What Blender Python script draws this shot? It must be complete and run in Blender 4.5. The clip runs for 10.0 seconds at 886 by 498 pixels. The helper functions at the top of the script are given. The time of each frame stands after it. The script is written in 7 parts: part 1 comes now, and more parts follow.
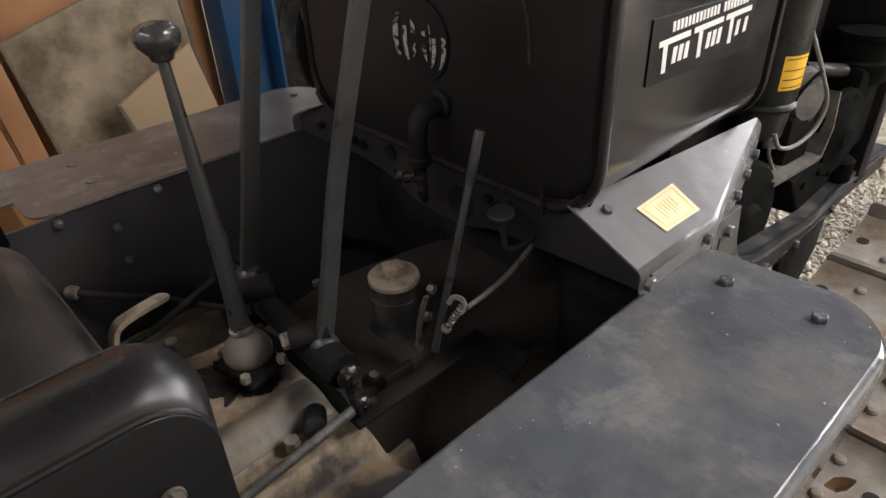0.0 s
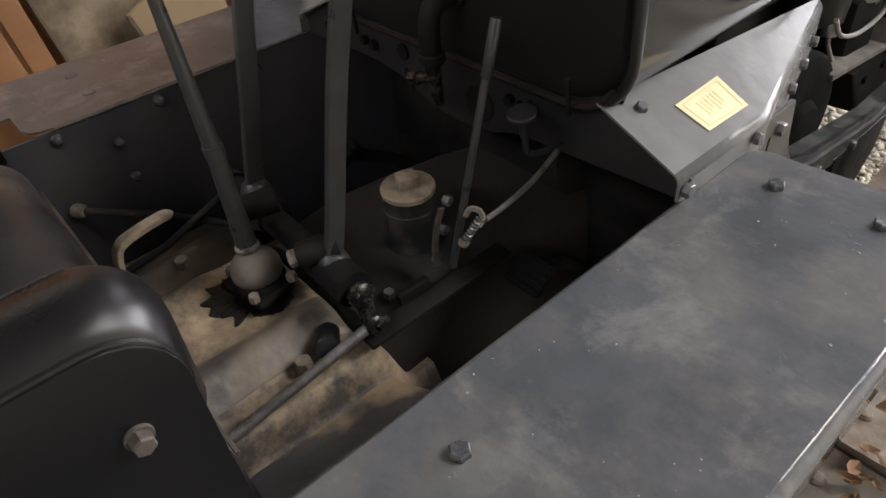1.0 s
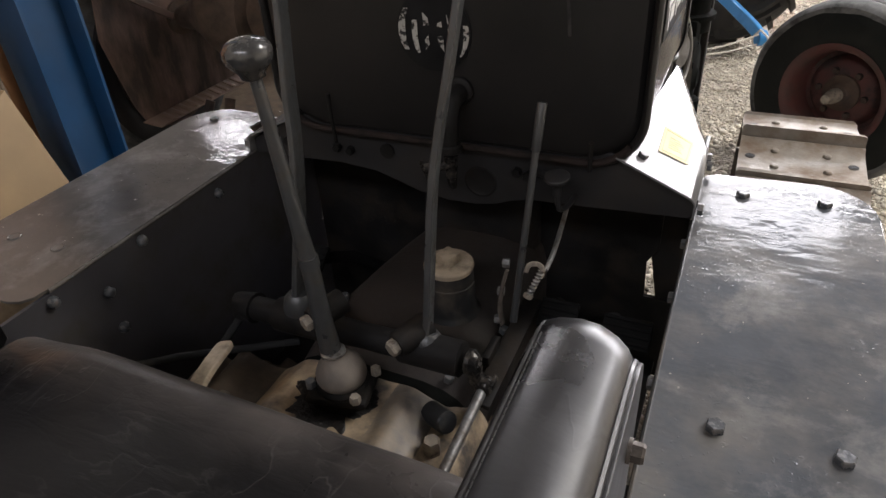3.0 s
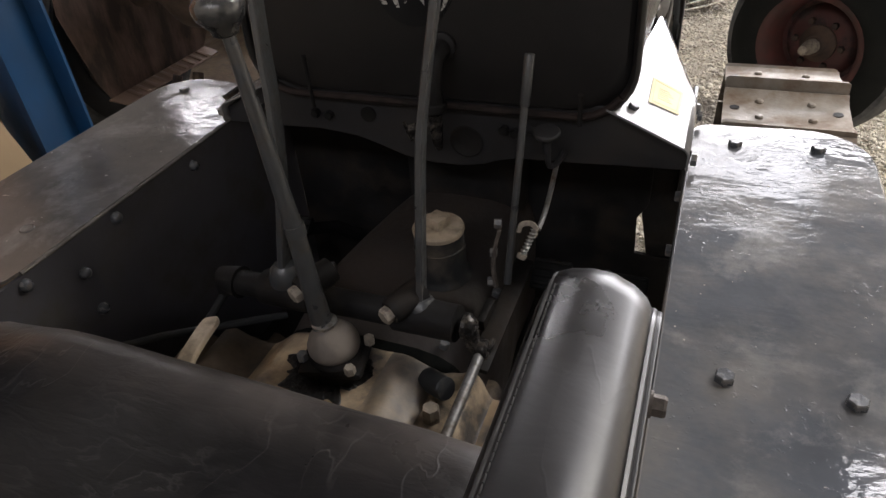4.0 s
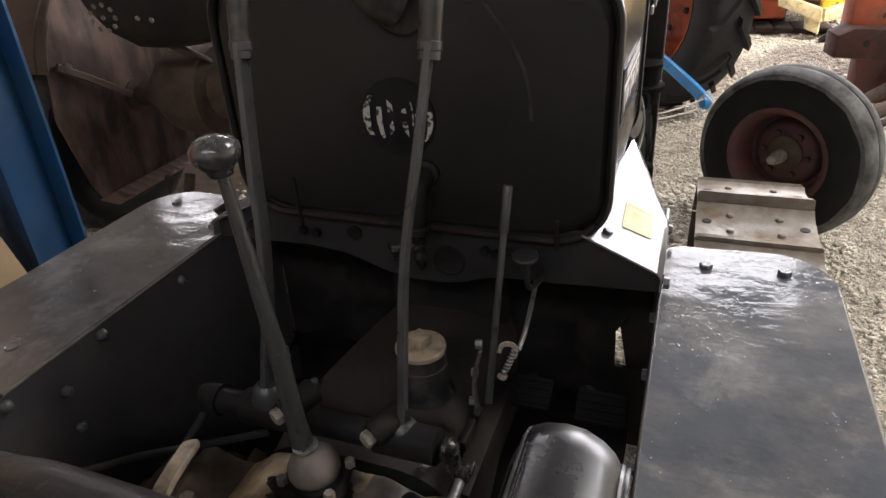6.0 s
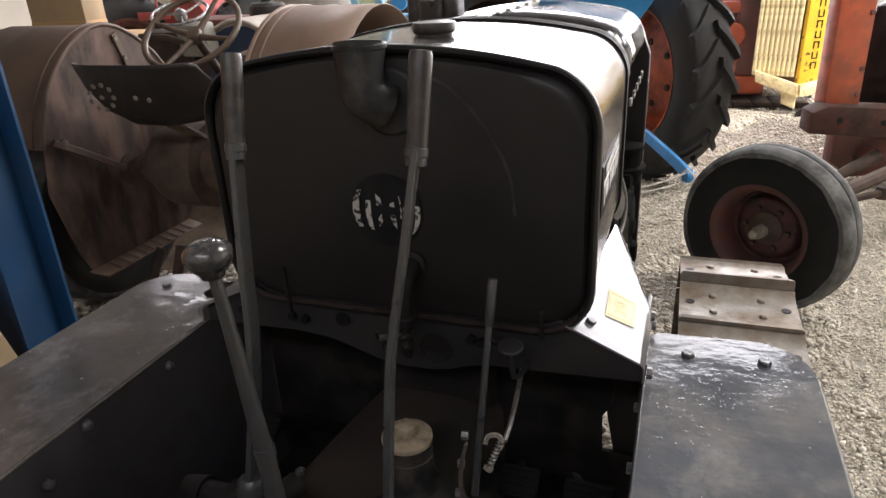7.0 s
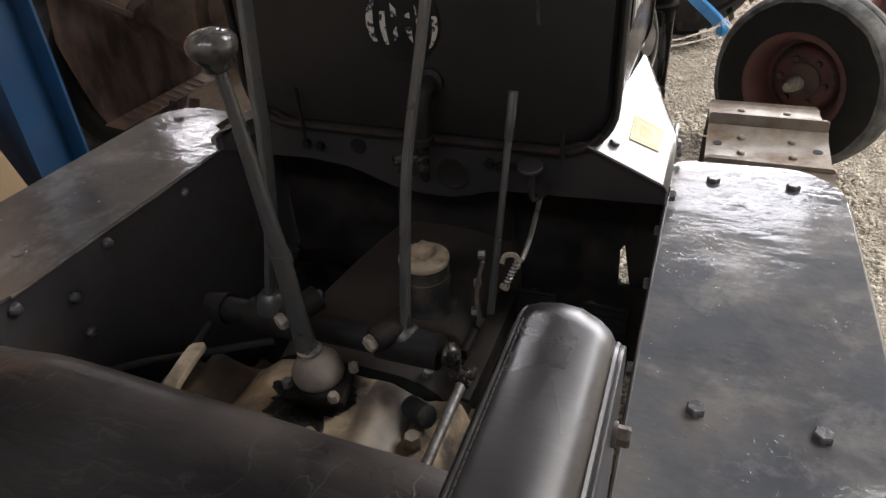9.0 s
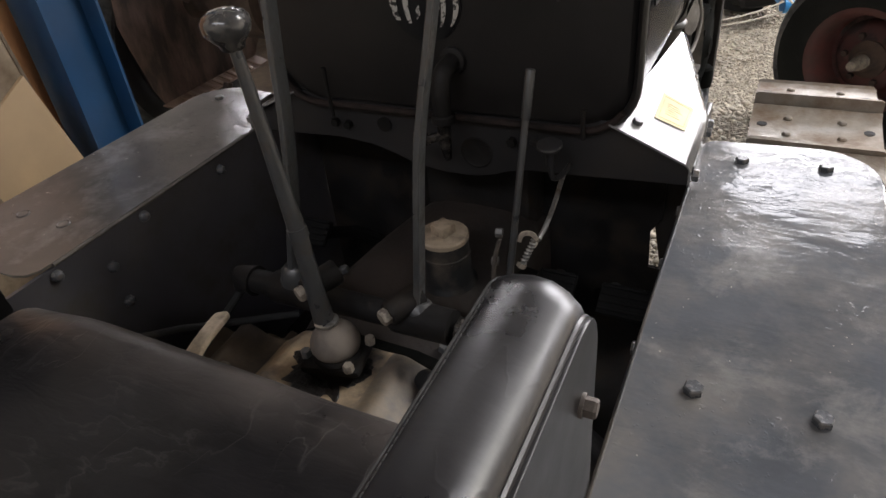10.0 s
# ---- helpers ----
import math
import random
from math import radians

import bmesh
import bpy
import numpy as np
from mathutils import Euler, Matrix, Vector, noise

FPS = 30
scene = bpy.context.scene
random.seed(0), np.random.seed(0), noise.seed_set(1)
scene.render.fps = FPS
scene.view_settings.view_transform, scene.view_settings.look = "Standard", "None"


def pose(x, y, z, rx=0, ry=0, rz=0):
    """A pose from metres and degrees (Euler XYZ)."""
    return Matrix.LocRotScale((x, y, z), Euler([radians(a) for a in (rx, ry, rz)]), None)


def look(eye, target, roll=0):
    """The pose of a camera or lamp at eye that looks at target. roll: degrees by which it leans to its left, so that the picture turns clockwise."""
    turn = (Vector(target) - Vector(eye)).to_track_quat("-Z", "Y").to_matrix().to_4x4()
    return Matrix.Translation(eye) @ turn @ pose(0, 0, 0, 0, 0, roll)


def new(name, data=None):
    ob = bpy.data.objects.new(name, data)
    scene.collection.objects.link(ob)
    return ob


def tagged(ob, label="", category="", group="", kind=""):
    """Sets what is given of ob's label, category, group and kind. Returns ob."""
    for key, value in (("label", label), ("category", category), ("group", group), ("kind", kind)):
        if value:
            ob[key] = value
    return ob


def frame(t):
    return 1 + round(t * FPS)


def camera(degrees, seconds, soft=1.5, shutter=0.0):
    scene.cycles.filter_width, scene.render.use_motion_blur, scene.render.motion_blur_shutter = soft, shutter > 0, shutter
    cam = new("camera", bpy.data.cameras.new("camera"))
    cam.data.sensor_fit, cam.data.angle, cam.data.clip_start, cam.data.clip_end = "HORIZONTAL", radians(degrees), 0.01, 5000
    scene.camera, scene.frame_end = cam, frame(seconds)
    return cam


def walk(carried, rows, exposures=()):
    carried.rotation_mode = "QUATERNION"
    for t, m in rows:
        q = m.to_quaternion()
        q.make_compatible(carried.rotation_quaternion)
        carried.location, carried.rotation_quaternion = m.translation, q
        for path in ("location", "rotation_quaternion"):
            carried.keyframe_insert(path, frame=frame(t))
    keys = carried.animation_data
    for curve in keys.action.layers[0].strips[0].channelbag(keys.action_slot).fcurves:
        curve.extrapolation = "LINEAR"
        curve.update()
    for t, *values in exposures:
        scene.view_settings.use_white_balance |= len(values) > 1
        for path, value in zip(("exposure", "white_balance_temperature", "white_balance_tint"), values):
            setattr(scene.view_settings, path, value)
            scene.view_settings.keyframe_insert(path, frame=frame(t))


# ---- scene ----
cam = camera(67.3, 10.0)
PATH = [
    (0, (0.694, 0.504, 1.274), (-0.551, 1.627, 0.184), -2.5),
    (0.5, (0.692, 0.521, 1.225), (-0.53, 1.563, 0.034), -4.1),
    (1, (0.669, 0.556, 1.229), (-0.54, 1.489, -0.061), -6.1),
    (1.5, (0.602, 0.483, 1.255), (-0.58, 1.518, 0.017), -5.4),
    (1.7, (0.544, 0.395, 1.259), (-0.44, 1.654, 0.056), -1.4),
    (2, (0.504, 0.277, 1.293), (-0.342, 1.689, 0.157), -2.5),
    (2.5, (0.462, 0.264, 1.29), (-0.42, 1.689, 0.2), -4.2),
    (2.7, (0.418, 0.25, 1.289), (-0.371, 1.726, 0.194), -2.9),
    (3.8, (0.381, 0.241, 1.251), (-0.257, 1.759, 0.116), -5.0),
    (4, (0.375, 0.254, 1.255), (-0.265, 1.739, 0.077), -5.0),
    (4.5, (0.384, 0.26, 1.253), (-0.26, 1.716, 0.041), -5.4),
    (5, (0.381, 0.267, 1.274), (-0.24, 1.789, 0.135), -4.9),
    (5.5, (0.378, 0.265, 1.289), (-0.261, 1.836, 0.229), -3.9),
    (6, (0.382, 0.259, 1.306), (-0.254, 1.897, 0.349), -3.5),
    (6.2, (0.383, 0.26, 1.313), (-0.243, 1.925, 0.398), -3.2),
    (7.3, (0.392, 0.259, 1.357), (-0.236, 1.992, 0.581), -2.8),
    (7.5, (0.393, 0.253, 1.346), (-0.231, 1.971, 0.535), -2.8),
    (8, (0.393, 0.253, 1.315), (-0.234, 1.903, 0.375), -3.3),
    (8.5, (0.395, 0.247, 1.286), (-0.24, 1.832, 0.244), -3.7),
    (9, (0.392, 0.246, 1.27), (-0.242, 1.781, 0.156), -3.7),
    (9.5, (0.404, 0.241, 1.262), (-0.241, 1.744, 0.11), -3.6),
    (10, (0.448, 0.254, 1.266), (-0.335, 1.696, 0.122), -6.1),
]
walk(cam, [(t, look(eye, target, roll)) for t, eye, target, roll in PATH],
     [(0.0, 0.12), (1.0, 0.14), (2.0, 0.26), (2.7, 0.22), (4.5, 0.12), (7.5, 0.15), (10.0, 0.14)])

# ---- light ----
GROUND = -0.035
world = bpy.data.worlds.new("world")
scene.world = world
world.use_nodes = True
wn = world.node_tree.nodes
sky = wn.new("ShaderNodeTexSky")
sky.sky_type, sky.sun_disc = "NISHITA", False
sky.sun_elevation, sky.sun_rotation = radians(47.5), radians(132)
wn["Background"].inputs["Strength"].default_value = 0.12
world.node_tree.links.new(sky.outputs["Color"], wn["Background"].inputs["Color"])


def area_lamp(name, eye, target, w, h, power, colour):
    data = bpy.data.lights.new(name, "AREA")
    data.shape, data.size, data.size_y, data.energy, data.color = "RECTANGLE", w, h, power, colour
    ob = new(name, data)
    ob.matrix_world = look(eye, target)
    return ob


sun = bpy.data.lights.new("sun", "SUN")
sun.energy, sun.angle, sun.color = 3.5, radians(0.6), (1.0, 0.95, 0.87)
sun_ob = new("sun", sun)
sun_ob.matrix_world = look((10.0, -9.0, 14.8), (0, 0, 0))
DAY = (1.0, 0.968, 1.01)
area_lamp("door_daylight", (1.6, 11.9, 2.4), (1.6, 0, 1.9), 10.6, 4.4, 2500, DAY)
area_lamp("skylight_front", (1.15, 8.65, 4.88), (1.15, 8.65, 0), 1.6, 1.2, 62, DAY)
area_lamp("skylight_west", (-7.55, 8.8, 4.88), (-7.55, 8.8, 0), 1.0, 0.55, 36, DAY)
# added fill lamp without a known source, brightens the far left things
area_lamp("fill_left", (-3.0, 7.3, 4.88), (-3.0, 7.3, 0), 2.0, 1.2, 170, DAY)
# added fill for the right background, kept out of the fender's reflection
area_lamp("fill_east", (5.6, 7.4, 4.88), (5.6, 7.4, 0), 1.8, 1.8, 270, DAY)
area_lamp("skylight_north", (3.05, 10.7, 4.88), (3.05, 10.7, 0), 5.7, 1.6, 560, DAY)
# added lamp and opening, placed to brighten the yellow slats and the gravel
area_lamp("fill_middle", (4.25, 4.1, 4.88), (4.25, 4.1, 0), 2.2, 2.0, 290, (1.0, 0.95, 0.87))
area_lamp("skylight_side", (2.45, 3.6, 4.88), (2.45, 3.6, 0), 1.0, 0.9, 65, DAY)
# added cool fill from behind for the tank face, levers and seat
area_lamp("fill_rear", (0.5, -3.7, 4.88), (0.5, -3.7, 0), 6.0, 0.8, 165, (0.97, 0.95, 1.0))


# ---- materials ----
def mat(name, base, rough=0.5, metal=0.0, vary=0.25, scale=8.0, second=None, amount=0.5, patch=5.0, sharp=0.12,
        bump=0.15, bump_scale=60.0, rough2=None, coat=0.0, spec=0.5, bump_dist=0.004):
    """Two scales of variation: a fine value grain, and patches of a second colour with their own roughness."""
    m = bpy.data.materials.new(name)
    m.use_nodes = True
    nt = m.node_tree
    n, ln = nt.nodes, nt.links
    b = n["Principled BSDF"]
    tc = n.new("ShaderNodeTexCoord")
    grain = n.new("ShaderNodeTexNoise")
    grain.inputs["Scale"].default_value, grain.inputs["Detail"].default_value = scale, 6
    ln.new(tc.outputs["Object"], grain.inputs["Vector"])
    ramp = n.new("ShaderNodeMapRange")
    ramp.inputs["From Min"].default_value, ramp.inputs["From Max"].default_value = 0.3, 0.7
    ramp.inputs["To Min"].default_value, ramp.inputs["To Max"].default_value = 1 - vary, 1 + vary
    ln.new(grain.outputs["Fac"], ramp.inputs["Value"])
    mul = n.new("ShaderNodeMix")
    mul.data_type, mul.blend_type = "RGBA", "MULTIPLY"
    mul.inputs["Factor"].default_value = 1.0
    mul.inputs["A"].default_value = (*base, 1)
    ln.new(ramp.outputs["Result"], mul.inputs["B"])
    colour = mul.outputs["Result"]
    b.inputs["Roughness"].default_value, b.inputs["Metallic"].default_value = rough, metal
    b.inputs["Coat Weight"].default_value = coat
    b.inputs["Coat Roughness"].default_value = 0.08
    b.inputs["Specular IOR Level"].default_value = spec
    rr = n.new("ShaderNodeMapRange")
    rr.inputs["From Min"].default_value, rr.inputs["From Max"].default_value = 0.3, 0.7
    rr.inputs["To Min"].default_value, rr.inputs["To Max"].default_value = rough * 0.8, min(1, rough * 1.25)
    ln.new(grain.outputs["Fac"], rr.inputs["Value"])
    rough_out = rr.outputs["Result"]
    if second:
        blot = n.new("ShaderNodeTexNoise")
        blot.inputs["Scale"].default_value, blot.inputs["Detail"].default_value = patch, 8
        blot.inputs["Roughness"].default_value = 0.65
        ln.new(tc.outputs["Object"], blot.inputs["Vector"])
        mask = n.new("ShaderNodeMapRange")
        edge = 0.72 - 0.44 * amount
        mask.inputs["From Min"].default_value, mask.inputs["From Max"].default_value = edge - sharp / 2, edge + sharp / 2
        ln.new(blot.outputs["Fac"], mask.inputs["Value"])
        mix = n.new("ShaderNodeMix")
        mix.data_type = "RGBA"
        ln.new(mask.outputs["Result"], mix.inputs["Factor"])
        ln.new(colour, mix.inputs["A"])
        mix.inputs["B"].default_value = (*second, 1)
        colour = mix.outputs["Result"]
        r2 = n.new("ShaderNodeMix")
        ln.new(mask.outputs["Result"], r2.inputs["Factor"])
        ln.new(rough_out, r2.inputs["A"])
        r2.inputs["B"].default_value = rough2 if rough2 is not None else min(1, rough + 0.3)
        rough_out = r2.outputs["Result"]
    ln.new(colour, b.inputs["Base Color"])
    ln.new(rough_out, b.inputs["Roughness"])
    if bump:
        bn = n.new("ShaderNodeTexNoise")
        bn.inputs["Scale"].default_value, bn.inputs["Detail"].default_value = bump_scale, 4
        ln.new(tc.outputs["Object"], bn.inputs["Vector"])
        bp = n.new("ShaderNodeBump")
        bp.inputs["Strength"].default_value, bp.inputs["Distance"].default_value = bump, bump_dist
        ln.new(bn.outputs["Fac"], bp.inputs["Height"])
        ln.new(bp.outputs["Normal"], b.inputs["Normal"])
    return m


def each_varies(m, spread=0.3):
    """Lets alike pieces differ a little in value, piece by piece."""
    nt = m.node_tree
    b = nt.nodes["Principled BSDF"]
    link = b.inputs["Base Color"].links[0]
    src = link.from_socket
    info = nt.nodes.new("ShaderNodeObjectInfo")
    rng = nt.nodes.new("ShaderNodeMapRange")
    rng.inputs["To Min"].default_value, rng.inputs["To Max"].default_value = 1 - spread, 1 + spread
    nt.links.new(info.outputs["Random"], rng.inputs["Value"])
    mx = nt.nodes.new("ShaderNodeMix")
    mx.data_type, mx.blend_type = "RGBA", "MULTIPLY"
    mx.inputs["Factor"].default_value = 1
    nt.links.new(src, mx.inputs["A"])
    nt.links.new(rng.outputs["Result"], mx.inputs["B"])
    nt.links.new(mx.outputs["Result"], b.inputs["Base Color"])
    return m


def fender_paint(name="grey_enamel_fender", base=(0.075, 0.082, 0.093), dust=(0.145, 0.138, 0.13), rough=0.06, rubbed=0.54):
    """Glossy grey enamel, brushed on: slow waves, thin dust, rubbed spots and small chips."""
    m = mat(name, base, rough, 0.0, 0.25, 7.0, dust, 0.38, 6.5, 0.26,
            0.19, 12.0, rough + 0.1, coat=0.05, spec=0.36, bump_dist=0.01)
    nt = m.node_tree
    n, ln = nt.nodes, nt.links
    b = n["Principled BSDF"]
    tc = n["Texture Coordinate"]
    src = b.inputs["Base Color"].links[0].from_socket
    chip = n.new("ShaderNodeTexNoise")
    chip.inputs["Scale"].default_value, chip.inputs["Detail"].default_value = 120, 1
    ln.new(tc.outputs["Object"], chip.inputs["Vector"])
    mr = n.new("ShaderNodeMapRange")
    mr.inputs["From Min"].default_value, mr.inputs["From Max"].default_value = 0.785, 0.80
    ln.new(chip.outputs["Fac"], mr.inputs["Value"])
    mx = n.new("ShaderNodeMix")
    mx.data_type = "RGBA"
    mx.inputs["B"].default_value = (0.33, 0.31, 0.28, 1)
    ln.new(mr.outputs["Result"], mx.inputs["Factor"])
    ln.new(src, mx.inputs["A"])
    ln.new(mx.outputs["Result"], b.inputs["Base Color"])
    scuff = n.new("ShaderNodeTexNoise")
    scuff.inputs["Scale"].default_value, scuff.inputs["Detail"].default_value = 10, 10
    scuff.inputs["Roughness"].default_value, scuff.inputs["Distortion"].default_value = 0.7, 0.25
    ln.new(tc.outputs["Object"], scuff.inputs["Vector"])
    sr = n.new("ShaderNodeMapRange")
    sr.inputs["From Min"].default_value, sr.inputs["From Max"].default_value = rubbed, rubbed + 0.18
    sr.inputs["To Max"].default_value = 0.6
    ln.new(scuff.outputs["Fac"], sr.inputs["Value"])
    sx = n.new("ShaderNodeMix")
    sx.data_type = "RGBA"
    sx.inputs["B"].default_value = (0.23, 0.225, 0.215, 1)
    ln.new(sr.outputs["Result"], sx.inputs["Factor"])
    ln.new(mx.outputs["Result"], sx.inputs["A"])
    ln.new(sx.outputs["Result"], b.inputs["Base Color"])
    dull = n.new("ShaderNodeMath")
    dull.operation = "MULTIPLY_ADD"
    dull.inputs[1].default_value = 0.14
    ln.new(sr.outputs["Result"], dull.inputs[0])
    ln.new(b.inputs["Roughness"].links[0].from_socket, dull.inputs[2])
    ln.new(dull.outputs[0], b.inputs["Roughness"])
    # runs and small drips in the brushed coat
    run = n.new("ShaderNodeTexNoise")
    run.inputs["Scale"].default_value, run.inputs["Detail"].default_value = 170, 2
    ln.new(tc.outputs["Object"], run.inputs["Vector"])
    spot = n.new("ShaderNodeMapRange")
    spot.inputs["From Min"].default_value, spot.inputs["From Max"].default_value = 0.64, 0.76
    ln.new(run.outputs["Fac"], spot.inputs["Value"])
    bp = n.new("ShaderNodeBump")
    bp.inputs["Strength"].default_value, bp.inputs["Distance"].default_value = 0.3, 0.001
    gate = n.new("ShaderNodeTexNoise")
    gate.inputs["Scale"].default_value = 5.5
    ln.new(tc.outputs["Object"], gate.inputs["Vector"])
    some = n.new("ShaderNodeMapRange")
    some.inputs["From Min"].default_value, some.inputs["From Max"].default_value = 0.48, 0.66
    ln.new(gate.outputs["Fac"], some.inputs["Value"])
    few = n.new("ShaderNodeMath")
    few.operation = "MULTIPLY"
    ln.new(spot.outputs["Result"], few.inputs[0])
    ln.new(some.outputs["Result"], few.inputs[1])
    ln.new(few.outputs[0], bp.inputs["Height"])
    # brush marks laid across the plate
    lay = n.new("ShaderNodeMapping")
    lay.inputs["Scale"].default_value = (7, 20, 10)
    lay.inputs["Rotation"].default_value = (0, 0, 0.12)
    ln.new(tc.outputs["Object"], lay.inputs["Vector"])
    brush = n.new("ShaderNodeTexNoise")
    brush.inputs["Scale"].default_value, brush.inputs["Detail"].default_value = 1.0, 5
    brush.inputs["Roughness"].default_value, brush.inputs["Distortion"].default_value = 0.55, 0.6
    ln.new(lay.outputs["Vector"], brush.inputs["Vector"])
    marks = n.new("ShaderNodeBump")
    marks.inputs["Strength"].default_value, marks.inputs["Distance"].default_value = 0.15, 0.006
    ln.new(brush.outputs["Fac"], marks.inputs["Height"])
    ln.new(b.inputs["Normal"].links[0].from_socket, marks.inputs["Normal"])
    ln.new(marks.outputs["Normal"], bp.inputs["Normal"])
    ln.new(bp.outputs["Normal"], b.inputs["Normal"])
    return m


M = {}
M["fender"] = fender_paint()
# left fender: dustier, and the boards' warm reflection put into its base colour
M["fender_dusty_tinted"] = fender_paint("dusty_fender_enamel_board_tint", (0.092, 0.086, 0.082), (0.125, 0.115, 0.105), 0.075, 0.5)
M["enamel"] = mat("grey_enamel", (0.055, 0.057, 0.06), 0.25, 0, 0.15, 6, (0.09, 0.082, 0.07), 0.25, 6, 0.3, 0.06, 14, 0.4, coat=0.1, spec=0.35)
M["hood"] = mat("grey_hood_enamel", (0.015, 0.015, 0.0155), 0.17, 0.0, 0.15, 5, (0.045, 0.041, 0.035), 0.3, 4, 0.3, 0.05, 9, 0.3, coat=0.14, spec=0.4)
M["cowl"] = mat("pale_grey_glossy_sheet", (0.13, 0.13, 0.134), 0.17, 0.0, 0.22, 9, (0.19, 0.186, 0.18), 0.42, 6, 0.3, 0.2, 14, 0.3, coat=0.1, spec=0.24, bump_dist=0.008)
M["railpaint"] = mat("dark_rail_paint", (0.02, 0.021, 0.022), 0.4, 0.0, 0.2, 12, (0.09, 0.075, 0.06), 0.26, 14, 0.25, 0.12, 60, 0.7, spec=0.22)
# olive engine paint, darkened to hold the shade inside the engine bay
M["engdark"] = mat("shaded_olive_engine_paint", (0.0075, 0.008, 0.0075), 0.75, 0, 0.3, 14, (0.018, 0.016, 0.014), 0.3, 12, 0.25, 0.2, 70, 0.85, spec=0.01)
M["cleaner"] = mat("olive_grey_canister_paint", (0.022, 0.024, 0.022), 0.3, 0, 0.2, 10, (0.05, 0.045, 0.038), 0.28, 10, 0.25, 0.08, 40, 0.55, spec=0.2)
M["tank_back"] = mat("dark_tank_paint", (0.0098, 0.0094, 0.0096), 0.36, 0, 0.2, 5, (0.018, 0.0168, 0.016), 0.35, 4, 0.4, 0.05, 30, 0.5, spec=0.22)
M["rub"] = mat("rubbed_grey_paint", (0.021, 0.0195, 0.019), 0.5, 0, 0.3, 40, (0.011, 0.0105, 0.0105), 0.55, 30, 0.15, 0)
M["inner"] = mat("dark_grey_inner_paint", (0.057, 0.0555, 0.063), 0.42, 0, 0.25, 6, (0.062, 0.056, 0.05), 0.28, 9, 0.2, 0.1, 40, 0.75)
M["dash"] = mat("near_black_dash_paint", (0.018, 0.0178, 0.019), 0.45, 0, 0.25, 6, (0.024, 0.021, 0.019), 0.28, 9, 0.2, 0.1, 40, 0.7, spec=0.35)
M["lever"] = mat("grey_lever_paint", (0.045, 0.047, 0.049), 0.32, 0.1, 0.2, 30, (0.05, 0.045, 0.04), 0.3, 40, 0.2, 0.15, 120, 0.6)
M["knob"] = mat("glossy_worn_knob", (0.042, 0.042, 0.043), 0.2, 0.1, 0.25, 40, (0.075, 0.07, 0.066), 0.3, 50, 0.2, 0.12, 60, 0.35, coat=0.4)
M["palepipe"] = mat("pale_tan_pipe", (0.5, 0.45, 0.38), 0.4, 0.4, 0.15, 20, (0.3, 0.25, 0.2), 0.3, 20, 0.3, 0.1, 60)
M["creamhood"] = mat("dusty_cream_hood", (0.5, 0.45, 0.38), 0.55, 0, 0.15, 5, (0.38, 0.32, 0.26), 0.4, 4, 0.35, 0.08, 40)
M["tarp"] = mat("grey_canvas", (0.36, 0.34, 0.3), 0.9, 0, 0.2, 6, (0.2, 0.18, 0.15), 0.4, 5, 0.35, 0.3, 20)
M["paleblue"] = mat("pale_blue_cab_paint", (0.2, 0.4, 0.55), 0.45, 0, 0.15, 6, (0.14, 0.25, 0.32), 0.3, 7, 0.3, 0.08, 50)
M["skyblue"] = mat("sky_blue_sheet", (0.04, 0.3, 0.66), 0.4, 0, 0.12, 6, (0.03, 0.22, 0.5), 0.35, 4, 0.35, 0.06, 40)
M["grip"] = mat("worn_dark_grip", (0.03, 0.0275, 0.027), 0.32, 0.2, 0.3, 40, (0.065, 0.056, 0.05), 0.3, 60, 0.2, 0.1, 150)
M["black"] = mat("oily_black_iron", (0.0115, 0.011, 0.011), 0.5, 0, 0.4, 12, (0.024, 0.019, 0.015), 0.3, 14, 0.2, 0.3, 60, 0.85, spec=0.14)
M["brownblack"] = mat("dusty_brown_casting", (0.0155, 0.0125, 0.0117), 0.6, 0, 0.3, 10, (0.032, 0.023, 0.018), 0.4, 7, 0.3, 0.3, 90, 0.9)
M["case"] = mat("dusty_tan_casting", (0.47, 0.36, 0.24), 0.85, 0, 0.3, 16, (0.085, 0.074, 0.066), 0.53, 11, 0.2, 0.35, 110, 0.45)
M["case_ridge"] = mat("rubbed_casting_ridge", (0.06, 0.048, 0.04), 0.65, 0.0, 0.3, 14, (0.2, 0.15, 0.10), 0.38, 8, 0.3, 0.25, 90, 0.85)
M["ridge"] = mat("rubbed_grey_casting", (0.105, 0.099, 0.097), 0.42, 0.15, 0.3, 14, (0.33, 0.26, 0.18), 0.3, 9, 0.3, 0.25, 80, 0.8)


